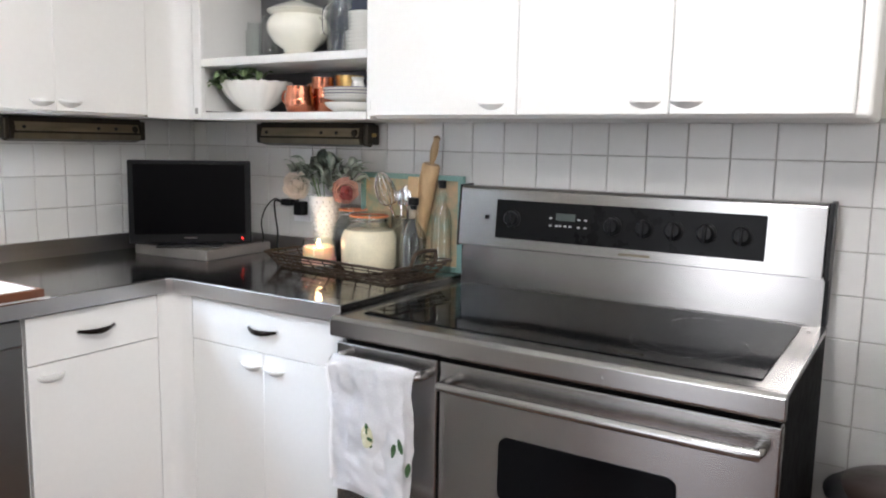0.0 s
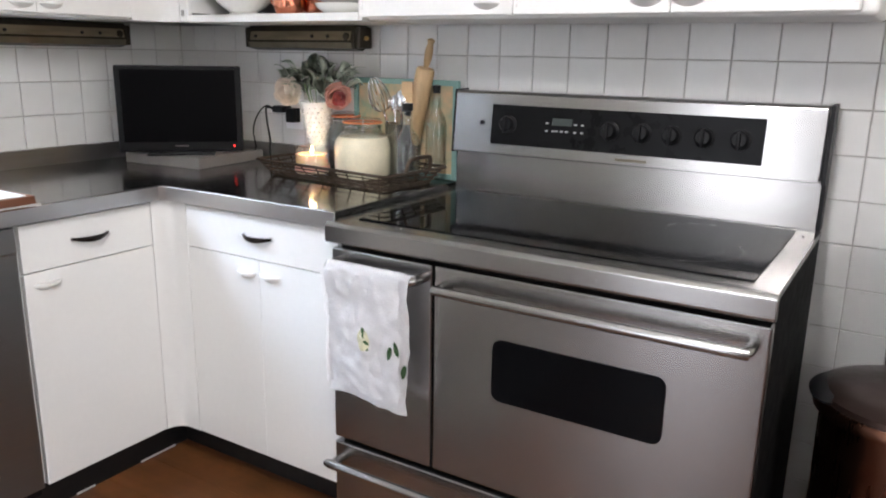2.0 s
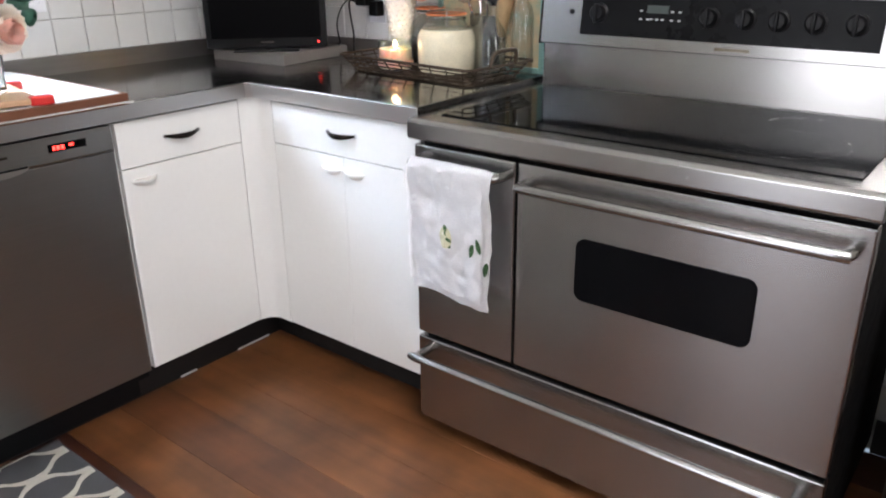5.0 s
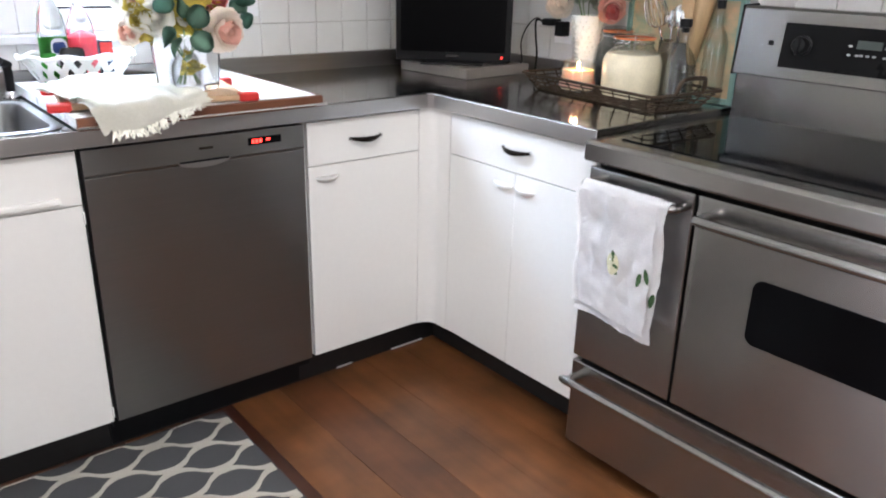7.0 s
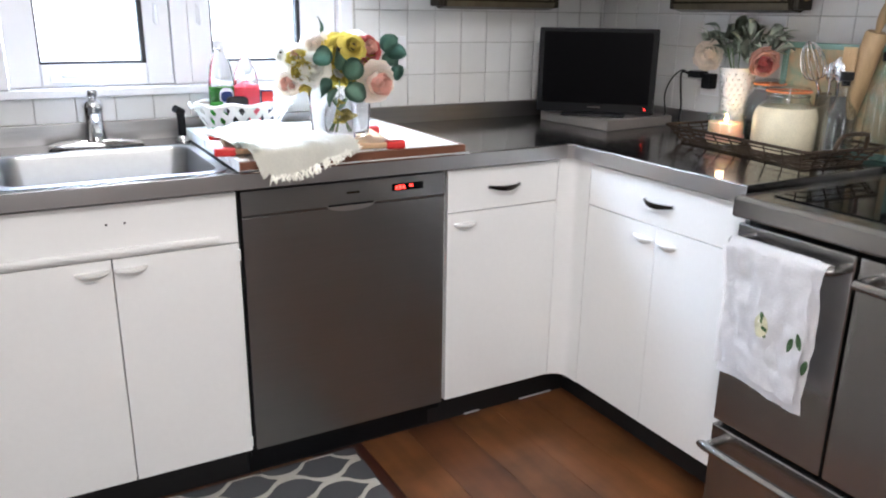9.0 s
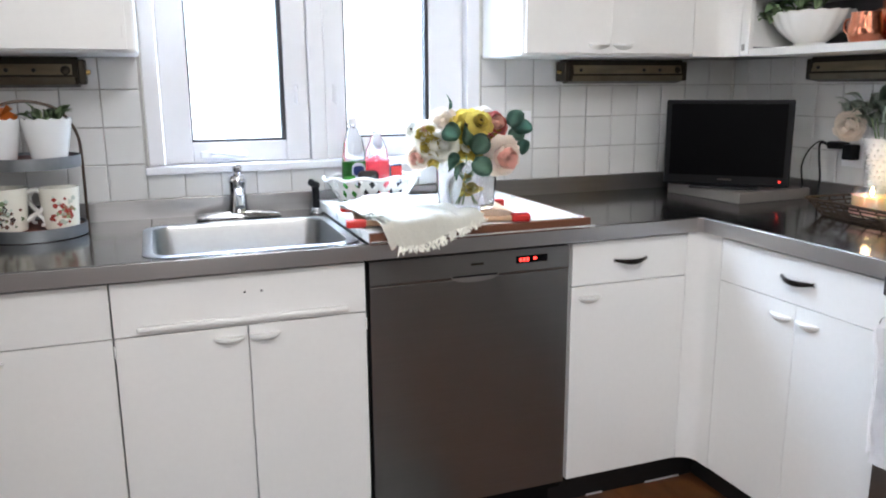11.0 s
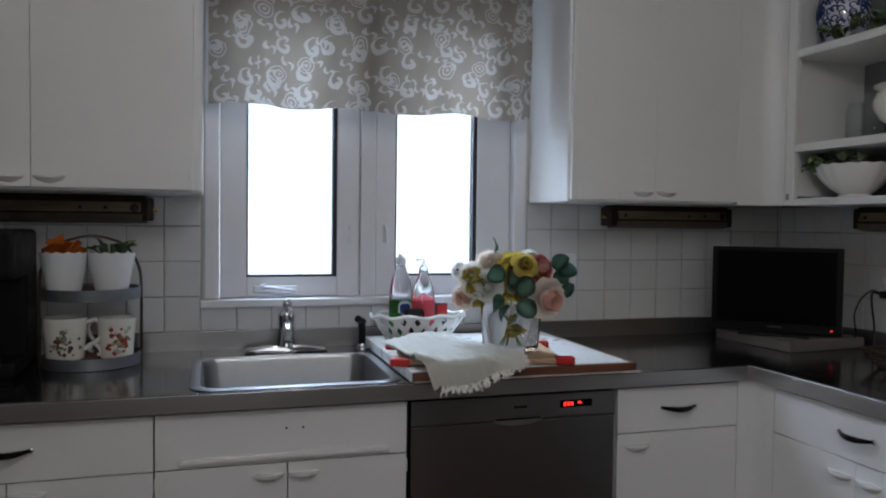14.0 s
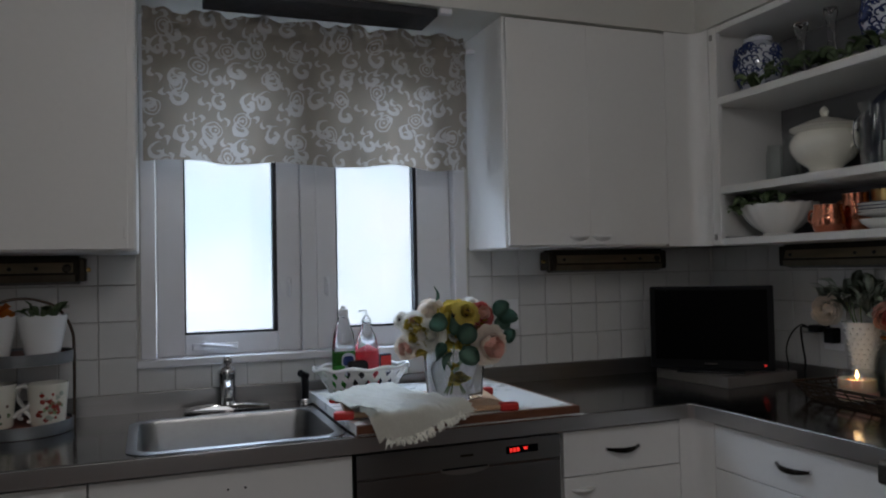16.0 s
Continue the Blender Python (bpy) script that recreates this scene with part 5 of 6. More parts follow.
part("glass_body", square_cup(0.138, 0.058, 0.064, 0.0035, 0.016), M_GLASS, gv, smooth=True)
bq = thing("silk_bouquet", GV + Vector((0, 0, 0.1)), "bouquet of cream, peach and red silk flowers with eucalyptus", "flowers")
BC = GV + Vector((0, 0, 0.132))
SIDE = Vector((0.93, -0.37, 0))
for side, dz, deep, r, mat, seed, heart, lb, spread in (
        (-0.132, 0.010, 0.02, 0.036, M_SILK1, 1, M_SILK2, "pale pink rose", 0.3), (-0.060, 0.105, 0.03, 0.040, M_SILK1, 2, None, "pale pink rose", 0.9),
        (-0.115, 0.074, 0.01, 0.034, M_SILK3, 7, M_SILK5, "white blossom", 1.1), (-0.065, 0.046, -0.02, 0.042, M_SILK3, 10, None, "white rose", 1.0),
        (-0.148, 0.085, 0.04, 0.022, M_SILK3, 21, M_DARKWOOD, "small white blossom", 1.1), (-0.108, 0.040, 0.0, 0.030, M_SILK3, 12, M_SILK5, "white blossom", 1.1),
        (-0.085, 0.015, 0.02, 0.028, M_SILK3, 13, M_SILK5, "small white blossom", 1.0), (0.004, 0.094, 0.01, 0.044, M_SILK5, 9, M_DARKWOOD, "yellow flower with dark centre", 1.5),
        (0.036, 0.105, -0.02, 0.030, M_SILK5, 24, M_DARKWOOD, "yellow flower with dark centre", 1.6), (0.078, 0.098, 0.02, 0.036, M_SILK4, 6, M_SILK2, "rose red bloom", 0.5),
        (0.055, 0.118, 0.05, 0.030, M_SILK3, 11, None, "cream blossom", 1.0), (0.096, 0.016, -0.03, 0.054, M_SILK1, 5, M_SILK2, "large cream pink peony", 1.0),
        (0.060, 0.055, 0.02, 0.034, M_SILK1, 23, M_SILK2, "cream blossom", 0.9), (0.0, 0.045, 0.03, 0.040, M_SILK5, 25, None, "yellow green blossom", 1.0)):
    bloom(bq, BC + SIDE * side + Vector((0.34, 0.9, 0)) * deep + Vector((0, 0, dz)), r, Vector((side * 5 - 0.25, -0.8, (dz - 0.05) * 6 + 0.1)), mat, seed, heart, lb, spread)
for side, dz, deep, yaw, pit, roll, s in ((-0.020, 0.070, -0.065, 200, 25, 70, 1.1), (-0.010, 0.055, -0.075, 60, 40, 65, 1.15), (-0.018, 0.015, -0.08, 215, -25, 75, 1.1), (0.012, 0.035, -0.085, 10, 35, 75, 1.15), (0.018, 0.010, -0.08, 330, -40, 70, 1.1),
                                          (-0.005, 0.0, -0.075, 200, -60, 60, 1.0), (-0.050, 0.135, 0.03, 90, 70, 60, 0.9), (0.118, 0.095, 0.0, 340, 45, 60, 1.0), (0.130, 0.085, 0.0, 350, 5, 55, 1.0), (0.115, 0.075, 0.01, 345, -15, 60, 0.9), (0.148, 0.02, 0.0, 340, 60, 60, 0.8)):
    leaf(bq, EUCA_ME, M_EUCA, BC + SIDE * side + Vector((0.34, 0.9, 0)) * deep + Vector((0, 0, dz)), yaw, pit, roll, s)
rnd = random.Random(44)
for k in range(16):
    side = rnd.uniform(-0.13, 0.12)
    bloom(bq, BC + SIDE * side + Vector((0.34, 0.9, 0)) * rnd.uniform(-0.01, 0.07) + Vector((0, 0, rnd.uniform(0.0, 0.09))), rnd.uniform(0.014, 0.022), Vector((side * 5, -0.7, rnd.uniform(-0.1, 0.6))),
          (M_SILK3, M_SILK1, M_SILK5)[k % 3], 60 + k, (M_SILK5, M_SILK2, M_DARKWOOD)[k % 3], "small filler blossom", 1.0)
rnd = random.Random(4)
for k in range(58):
    a = rnd.uniform(0, 360)
    leaf(bq, YEL_ME, M_SILK5, BC + Vector((0.08 * math.cos(radians(a)), 0.04 * math.sin(radians(a)) + 0.01, rnd.uniform(-0.03, 0.07))), a, rnd.uniform(-30, 60), rnd.uniform(-50, 50), rnd.uniform(0.6, 1.0))
for k in range(5):
    leaf(bq, YEL_ME, M_SILK5, GV + Vector((rnd.uniform(-0.02, 0.012), -0.015, 0.045 + 0.010 * k)), rnd.uniform(180, 330), rnd.uniform(-40, 20), rnd.uniform(40, 80), 0.75)
for k in range(9):
    a = rnd.uniform(0, 6.28)
    part("stem", tube([GV + Vector((0.03 * math.cos(a), 0.03 * math.sin(a), 0.02)), GV + Vector((0.012 * math.cos(a + 3), 0.012 * math.sin(a + 3), 0.09)), BC + Vector((0.06 * math.cos(a + 3), 0.04 * math.sin(a + 3), 0.02))], 0.002, 6), M_IVY, bq)

# ---- lattice basket with soaps ----
LB = Vector((-1.510, -0.150, 0.9460))
lbk = thing("lattice_basket", LB, "white woven ceramic basket of dish soaps", "basket")


def oval(a, t):
    sx, sy = 0.106 + 0.046 * t, 0.054 + 0.030 * t
    return LB + Vector((sx * math.cos(a), sy * math.sin(a), 0.006 + 0.072 * t + 0.004 * math.sin(a * 9) * t))


part("base", prism([tuple(oval(2 * math.pi * k / 32, 0).xy) for k in range(32)], "z", LB.z, LB.z + 0.008), M_PORC, lbk)
def strand(a0, way):
    """One flat woven strap of the basket's wall."""
    b = bmesh.new()
    rows = []
    for q in range(7):
        a, t = a0 + way * 0.40 * q / 6, q / 6
        lift = Vector((math.cos(a), math.sin(a), 0)) * 0.002 * way * math.cos(q * math.pi / 1.5)
        rows.append([b.verts.new(oval(a + d, t) + lift) for d in (-0.082, 0.082)])
    for r0, r1 in zip(rows, rows[1:]):
        b.faces.new((r0[0], r0[1], r1[1], r1[0]))
    bmesh.ops.solidify(b, geom=b.faces[:], thickness=0.004)
    return b


for k in range(20):
    for way in (1, -1):
        part("strand", strand(2 * math.pi * k / 20, way), M_PORC, lbk, smooth=True)
part("rim", tube([oval(2 * math.pi * k / 60, 1.0) for k in range(60)], 0.006, 8, closed=True), M_PORC, lbk, smooth=True)


def squeeze_bottle(at, h, r, fill, level, label, cap):
    prof = [(r * 0.9, 0), (r, 0.006), (r, h * 0.5), (r * 0.82, h * 0.68), (r * 0.42, h * 0.84), (r * 0.36, h * 0.88)]
    t = thing("soap_bottle", at, label, "bottle")
    part("bottle_body", lathe([(0, 0)] + prof + [(0, h * 0.88)], at, 24, squash=(1, 0.65)), M_CLEARP, t, smooth=True)
    k = 0.97
    fl2 = [(0, 0.003), (r * 0.88 * k, 0.003), (r * k * 0.97, 0.008), (r * k * 0.97, h * min(level, 0.5)), (0, h * level)]
    part("soap", lathe(fl2, at, 24, squash=(1, 0.65)), fill, t, smooth=True)
    part("cap", lathe([(0, h * 0.88), (r * 0.42, h * 0.88), (r * 0.40, h * 0.95), (r * 0.2, h * 0.97), (r * 0.18, h), (0, h)], at, 20), cap, t, smooth=True)
    return t


g = squeeze_bottle(LB + Vector((-0.055, 0.012, 0.009)), 0.262, 0.038, M_GREEN, 0.45, "clear bottle of green dish soap", M_PVC)
part("label_patch", prism(rounded_rect(LB.x - 0.068, LB.x - 0.026, LB.z + 0.052, LB.z + 0.125, 0.018), "y", LB.y - 0.0135, LB.y - 0.0125), M_BLUEW, g, "green and white label")
part("label_patch", prism(rounded_rect(LB.x - 0.064, LB.x - 0.030, LB.z + 0.085, LB.z + 0.115, 0.010), "y", LB.y - 0.0145, LB.y - 0.0135), M_NAVY, g, "blue label oval")
p = squeeze_bottle(LB + Vector((0.018, 0.008, 0.009)), 0.230, 0.039, M_PINK, 0.60, "clear pump bottle of pink hand soap", M_CLEARP)
part("nozzle", tube([LB + Vector((0.018, 0.008, 0.235)), LB + Vector((0.018, 0.008, 0.250)), LB + Vector((-0.008, -0.005, 0.252))], 0.005, 8), M_CLEARP, p, smooth=True)
pk = thing("soap_packet", LB + Vector((0.08, 0.01, 0.009)), "small red and blue printed packet", "packet")
part("packet", box(LB.x + 0.060, LB.x + 0.098, LB.y + 0.0, LB.y + 0.022, LB.z + 0.009, LB.z + 0.115, 0.004), M_NAVYP, pk)
part("print_bar", box(LB.x + 0.062, LB.x + 0.096, LB.y - 0.001, LB.y, LB.z + 0.075, LB.z + 0.108), M_RED, pk, "red printed band")
part("print_bar", box(LB.x + 0.066, LB.x + 0.090, LB.y - 0.0013, LB.y, LB.z + 0.055, LB.z + 0.07), M_BLUEW, pk, "pale printed band")
solo("sponge", box(LB.x - 0.055, LB.x + 0.008, LB.y - 0.045, LB.y - 0.030, LB.z + 0.009, LB.z + 0.102, 0.012), M_TOE, "black scrubbing sponge in the basket", "sponge")
solo("sponge", box(LB.x - 0.098, LB.x - 0.060, LB.y - 0.030, LB.y - 0.012, LB.z + 0.009, LB.z + 0.088, 0.006), M_GREEN, "green scrubbing sponge in the basket", "sponge")

# ---- faucet and sprayer ----
fc = thing("faucet", (-1.918, -0.105, 0.9145), "chrome single lever kitchen faucet", "faucet")
part("deck_plate", prism([(-2.045, 0.9145), (-2.035, 0.926), (-1.96, 0.936), (-1.876, 0.936), (-1.80, 0.926), (-1.792, 0.9145)], "y", -0.130, -0.078, bevel=0.004), M_CHROME, fc, smooth=True)
part("column", lathe([(0.030, 0.934), (0.027, 0.95), (0.024, 0.99), (0.025, 1.020), (0.027, 1.024), (0.027, 1.034), (0.020, 1.044), (0, 1.046)], (-1.918, -0.105, 0), 24), M_CHROME, fc, smooth=True)
part("spout", tube(smoothed([(-1.918, -0.105, 0.995), (-1.921, -0.16, 1.006), (-1.925, -0.22, 0.992), (-1.926, -0.242, 0.966)], 6), 0.013, 12), M_CHROME, fc, smooth=True)
part("lever", tube(smoothed([(-1.918, -0.102, 1.040), (-1.918, -0.108, 1.056), (-1.918, -0.124, 1.066), (-1.919, -0.150, 1.068)], 5), 0.011, 12, taper=[1 + 0.3 * k / 12 for k in range(13)] + [1.25, 1.0, 0.3]), M_CHROME, fc, smooth=True)
sp = thing("side_sprayer", (-1.683, -0.11, 0.9145), "black pull-out side sprayer in a chrome collar", "sprayer")
part("collar", lathe([(0.021, 0), (0.021, 0.004), (0.015, 0.018), (0, 0.019)], (-1.683, -0.11, 0.9145), 20), M_CHROME, sp, smooth=True)
part("grip", tube(smoothed([(-1.683, -0.11, 0.932), (-1.683, -0.112, 0.98), (-1.686, -0.114, 1.002)], 5), 0.0115, 12), M_BLACK, sp, smooth=True)
part("nozzle", tube([(-1.678, -0.110, 1.000), (-1.702, -0.130, 1.014)], 0.011, 12), M_BLACK, sp, smooth=True)

# ---- two-tier stand ----
TS = Vector((-2.456, -0.185, 0.9145))
ts = thing("tiered_stand", TS, "galvanised two-tier stand with red-brown trays", "stand")
for z in (0.004, 0.186):
    part("tray", lathe([(0, z), (0.121, z), (0.121, z + 0.020), (0, z + 0.020)], TS, 48), M_REDWOOD, ts, "red-brown wooden tray", smooth=True)
    part("band", lathe([(0.1215, z - 0.003), (0.126, z - 0.003), (0.127, z + 0.028), (0.1225, z + 0.028)], TS, 48), M_GALV, ts, "galvanised metal band", smooth=True)
arch = [(0.128, 0, 0.0), (0.129, 0, 0.2), (0.122, 0, 0.27), (0.09, 0, 0.325), (0.045, 0, 0.348), (0, 0, 0.355), (-0.045, 0, 0.348), (-0.09, 0, 0.325), (-0.122, 0, 0.27), (-0.129, 0, 0.2), (-0.128, 0, 0)]
part("handle", tube([TS + Matrix.Rotation(radians(12), 3, "Z") @ Vector(p) for p in smoothed(arch, 4)], 0.004, 8), M_WIRE, ts, "arched dark metal handle", smooth=True)


def pot(at, ribbed, label):
    n = 40
    prof = [(0.042, 0), (0.044, 0.005), (0.052, 0.05), (0.060, 0.10), (0.062, 0.106)]
    t = thing("flower_pot", at, label, "pot", "milk glass pots")
    if ribbed:
        prof = [(0.042, 0)] + [(0.043 + 0.019 * q / 22 + 0.0012 * (q % 2), 0.005 + 0.1 * q / 22) for q in range(23)]
    b = lathe([(0, 0)] + prof + [(prof[-1][0] - 0.004, 0.104), (0.046, 0.03), (0, 0.03)], at, n)
    for v in b.verts:
        d = v.co - Vector(at)
        if d.z > 0.099:
            v.co.z += 0.003 * math.sin(math.atan2(d.y, d.x) * 14)
    part("body", b, M_MILK, t, smooth=True)
    part("soil", lathe([(0, 0.095), (0.055, 0.095), (0, 0.098)], at, 20), M_TOE, t)
    return t


Z2 = TS.z + 0.2065
p1 = pot((TS.x - 0.062, TS.y - 0.045, Z2), False, "white milk glass pot with orange paper")
p2 = pot((TS.x + 0.056, TS.y - 0.040, Z2), True, "white ribbed milk glass pot with greenery")
rnd = random.Random(12)
po = thing("orange_paper", (TS.x - 0.062, TS.y - 0.045, Z2 + 0.09), "crumpled orange paper in the pot", "paper")
for k in range(6):
    a = k * 60 + 15
    c = Vector((TS.x - 0.062, TS.y - 0.045, Z2 + 0.098))
    b = bmesh.new()
    d, e = Vector((math.cos(radians(a)), math.sin(radians(a)), 0)), Vector((-math.sin(radians(a)), math.cos(radians(a)), 0))
    vs4 = [c - d * 0.01, c + d * 0.05 - e * 0.03, c + d * (0.055) + Vector((0, 0, 0.016 + 0.014 * (k % 3))), c + d * 0.03 + e * 0.035 + Vector((0, 0, 0.032)), c + Vector((0, 0, 0.038 + 0.020 * (k == 2)))]
    f = [b.verts.new(v) for v in vs4]
    for q in range(1, 4):
        b.faces.new((f[0], f[q], f[q + 1]))
    bmesh.ops.solidify(b, geom=b.faces[:], thickness=0.001)
    part("sheet", b, M_ORANGEF, po)
gr = thing("small_greenery", (TS.x + 0.056, TS.y - 0.04, Z2 + 0.09), "dark green sprigs in the ribbed pot", "plant")
for k in range(26):
    a = rnd.uniform(0, 360)
    leaf(gr, IVY_ME, M_IVY, Vector((TS.x + 0.056, TS.y - 0.04, Z2 + 0.1)) + Vector((0.03 * math.cos(radians(a)), 0.03 * math.sin(radians(a)), 0)), a, rnd.uniform(10, 70), rnd.uniform(-40, 40), rnd.uniform(0.6, 1.1))


def mug(at, r, h, hdl, label):
    t = thing("mug", at, label, "mug", "painted mugs")
    part("body", lathe([(0, 0), (r * 0.82, 0), (r * 0.86, 0.004), (r * 0.9, h * 0.4), (r, h * 0.95), (r * 1.01, h), (r * 0.95, h), (r * 0.85, h * 0.4), (0, 0.01)], at, 36), M_CREAM, t, smooth=True)
    a = Vector(at)
    d = Vector((math.cos(radians(hdl)), math.sin(radians(hdl)), 0))
    p = [a + d * (r * 0.90) + Vector((0, 0, h * 0.86)), a + d * (r + 0.022) + Vector((0, 0, h * 0.93)), a + d * (r + 0.040) + Vector((0, 0, h * 0.70)), a + d * (r + 0.028) + Vector((0, 0, h * 0.45)), a + d * (r + 0.006) + Vector((0, 0, h * 0.32)), a + d * (r * 0.88) + Vector((0, 0, h * 0.22))]
    b = tube(smoothed(p, 5), 0.0058, 8)
    p = [a + d * (r + 0.014) + Vector((0, 0, h * 0.40)), a + d * (r + 0.030) + Vector((0, 0, h * 0.26)), a + d * (r + 0.036) + Vector((0, 0, h * 0.12)), a + d * (r + 0.026) + Vector((0, 0, h * 0.10))]
    tube(smoothed(p, 5), 0.0048, 8, b)
    part("handle", b, M_PORC, t, "curled white handle", smooth=True)
    return t


def motif(t, at, r, yaw, z, n, rad, mat, name="painted_flower"):
    """Painted petals lying on a mug's wall."""
    d = Vector((math.cos(radians(yaw)), math.sin(radians(yaw)), 0))
    s = Vector((-d.y, d.x, 0))
    b = None
    for k in range(n):
        a = 2 * math.pi * k / n
        o = s * rad * 0.6 * math.cos(a) + Vector((0, 0, rad * 0.6 * math.sin(a)))
        b = lathe([(0, 0), (rad * 0.55, 0.0), (rad * 0.5, 0.0008), (0, 0.0012)], Vector(at) + d * (r + 0.0006 - (o.dot(s)) ** 2 / (2 * r)) + Vector((0, 0, z)) + o, 10, b, axis=d)
    return part(name, b, mat, t)


Z1 = TS.z + 0.0245
m1 = mug((TS.x - 0.060, TS.y - 0.045, Z1), 0.056, 0.112, -8, "cream mug painted with brown and red woodland motif")
m2 = mug((TS.x + 0.068, TS.y - 0.040, Z1), 0.050, 0.108, 150, "cream mug painted with red flowers")
paint = random.Random(31)
for m, dx, dy, r, mid, tones in ((m1, -0.060, -0.045, 0.0515, -90, (M_TRIM, M_TRIM, M_DARKWOOD, M_SAGE, M_IVY)), (m2, 0.068, -0.040, 0.0455, -76, (M_ROSE, M_ROSE, M_IVY, M_SAGE, M_ROSE))):
    at = (TS.x + dx, TS.y + dy, Z1)
    for k in range(44):
        yaw, z = mid + paint.gauss(0, 20), min(0.088, max(0.016, 0.046 + paint.gauss(0, 0.018)))
        tall = np.interp(z, [0.004, 0.045, 0.106], [0.86, 0.9, 1.0]) * r / 0.9
        motif(m, at, float(tall), yaw, z, paint.choice((3, 4, 5)), paint.uniform(0.003, 0.0065), tones[k % 5])

cm = thing("coffee_maker", (-2.79, -0.28, 0.914), "black countertop coffee maker", "appliance")
part("body", box(-2.90, -2.615, -0.20, -0.06, 0.9142, 1.285, 0.012), M_BLACK, cm)
part("head", box(-2.90, -2.610, -0.36, -0.19, 1.16, 1.288, 0.012), M_BLACK, cm)
part("base", box(-2.90, -2.610, -0.36, -0.19, 0.9142, 0.955, 0.010), M_BLACK, cm)
part("carafe", lathe([(0, 0.957), (0.07, 0.957), (0.078, 0.99), (0.07, 1.06), (0.05, 1.10), (0, 1.10)], (-2.745, -0.275, 0), 28), M_BLACKGLASS, cm, smooth=True)


# ---- towel on the small oven's bar ----
tw = thing("dish_towel", (RX - 0.05, -1.45, 0.80), "white linen dish towel with pear print", "towel")


def towel_fold(layer):
    y1, y0 = (-1.338, -1.556) if layer else (-1.350, -1.580)
    drop = (0.288, 0.312)[0 if layer else 1]

    def f(u, v):
        s = v * (drop + 0.07)
        y = y1 + (y0 - y1) * u + (-0.010 * v if layer else 0.004 * v)
        wob = 0.009 * noise.noise(Vector((u * 5, v * 6, layer * 7))) + 0.0055 * noise.noise(Vector((u * 14, v * 16, layer))) + 0.004 * math.sin(u * 8 + layer) * v
        xo = RX - 0.048
        if s < 0.07:
            a = math.pi * (0.15 + 0.85 * s / 0.07)
            r = 0.0155 + 0.003 * layer
            return (xo - r * -math.cos(a), y, 0.798 + r * math.sin(a) + wob * 0.2)
        return (xo - 0.0155 - 0.004 * layer + wob - 0.012 * v * layer * u, y + 0.003 * math.sin(v * 9), 0.798 - (s - 0.07) + 0.004 * math.sin(u * 5) - (0.010 * u * v))
    return f


for k in (0, 1):
    part("fold", sheet(24, 40, towel_fold(k), 0.0018), M_TOWEL, tw, smooth=True)
b = bmesh.new()
f = towel_fold(1)
for k in range(70):
    p = Vector(f(0.0, 0.2 + 0.8 * k / 70))
    b = tube([p, p + Vector((-0.002, 0.006, -0.003)), p + Vector((0, 0.004, -0.007))], 0.0018, 4, b)
tagged(part("fringe", b, M_TOWEL, tw, "frayed selvedge fringe"), kind="stuff")
M_PEAR = material("printed_pear", (0.70, 0.67, 0.47), 0.9, vary=0.15, scale=60)
M_LEAFP = material("printed_leaf", (0.05, 0.11, 0.04), 0.9, vary=0.2, scale=60)


def print_patch(u, v, wu, wv, mat, lean=0.0, layer=1):
    """An oval print that lies on the towel's face."""
    ff = towel_fold(layer)
    b = bmesh.new()
    rim = []
    c = b.verts.new(Vector(ff(u, v)) + Vector((-0.0022, 0, 0)))
    for k in range(14):
        a = 2 * math.pi * k / 14
        du, dv = wu * math.cos(a), wv * math.sin(a)
        rim.append(b.verts.new(Vector(ff(u + du + lean * dv, v + dv)) + Vector((-0.0022, 0, 0))))
    for k in range(14):
        b.faces.new((c, rim[k], rim[(k + 1) % 14]))
    part("printed_motif", b, mat, tw)


print_patch(0.53, 0.62, 0.075, 0.075, M_PEAR)
for du, dv in ((0.53, 0.555), (0.555, 0.59), (0.57, 0.635), (0.565, 0.67)):
    print_patch(du, dv, 0.028, 0.020, M_LEAFP, 0.6)
print_patch(0.87, 0.65, 0.035, 0.05, M_LEAFP, -0.4)
print_patch(0.955, 0.61, 0.03, 0.05, M_LEAFP, 0.4)
print_patch(0.96, 0.72, 0.03, 0.05, M_LEAFP, -0.3, 0)

# ---- bin and things beside the range ----
TB = Vector((-0.335, -2.575, 0))
M_LID = material("dark_bronze_lid", (0.050, 0.030, 0.025), 0.36, 0.8, vary=0.06, scale=30)
tb = thing("trash_can", TB, "round copper pedal bin with domed lid", "trash can")
part("body", lathe([(0, 0), (0.165, 0), (0.168, 0.02), (0.172, 0.60), (0, 0.60)], TB, 48), M_BRONZE, tb, smooth=True)
part("lid_ring", lathe([(0.172, 0.588), (0.188, 0.590), (0.190, 0.606), (0.184, 0.616), (0.172, 0.616)], TB, 48), M_BRONZE, tb, "bright copper rim", smooth=True)
part("lid", lathe([(0.182, 0.614), (0.178, 0.628), (0.15, 0.640), (0.08, 0.650), (0, 0.653)], TB, 48), M_LID, tb, smooth=True)
part("hinge_cover", lathe([(0, 0), (0.06, 0.0), (0.062, 0.006), (0.05, 0.014), (0, 0.017)], TB + Vector((-0.02, 0.150, 0.618)), 24, squash=(1.5, 0.75)), M_BLACK, tb, "black plastic hinge cover", smooth=True)
part("base_ring", lathe([(0.165, 0), (0.176, 0), (0.176, 0.03), (0.168, 0.034)], TB, 40), M_BLACK, tb, smooth=True)
dc = thing("dark_cabinet", (-0.07, -2.75, 0), "low dark brown wooden cabinet against the wall", "cabinet")
part("body", box(-0.115, -0.004, -2.98, -2.512, 0.0, 0.86, 0.004), M_DARKWOOD, dc)
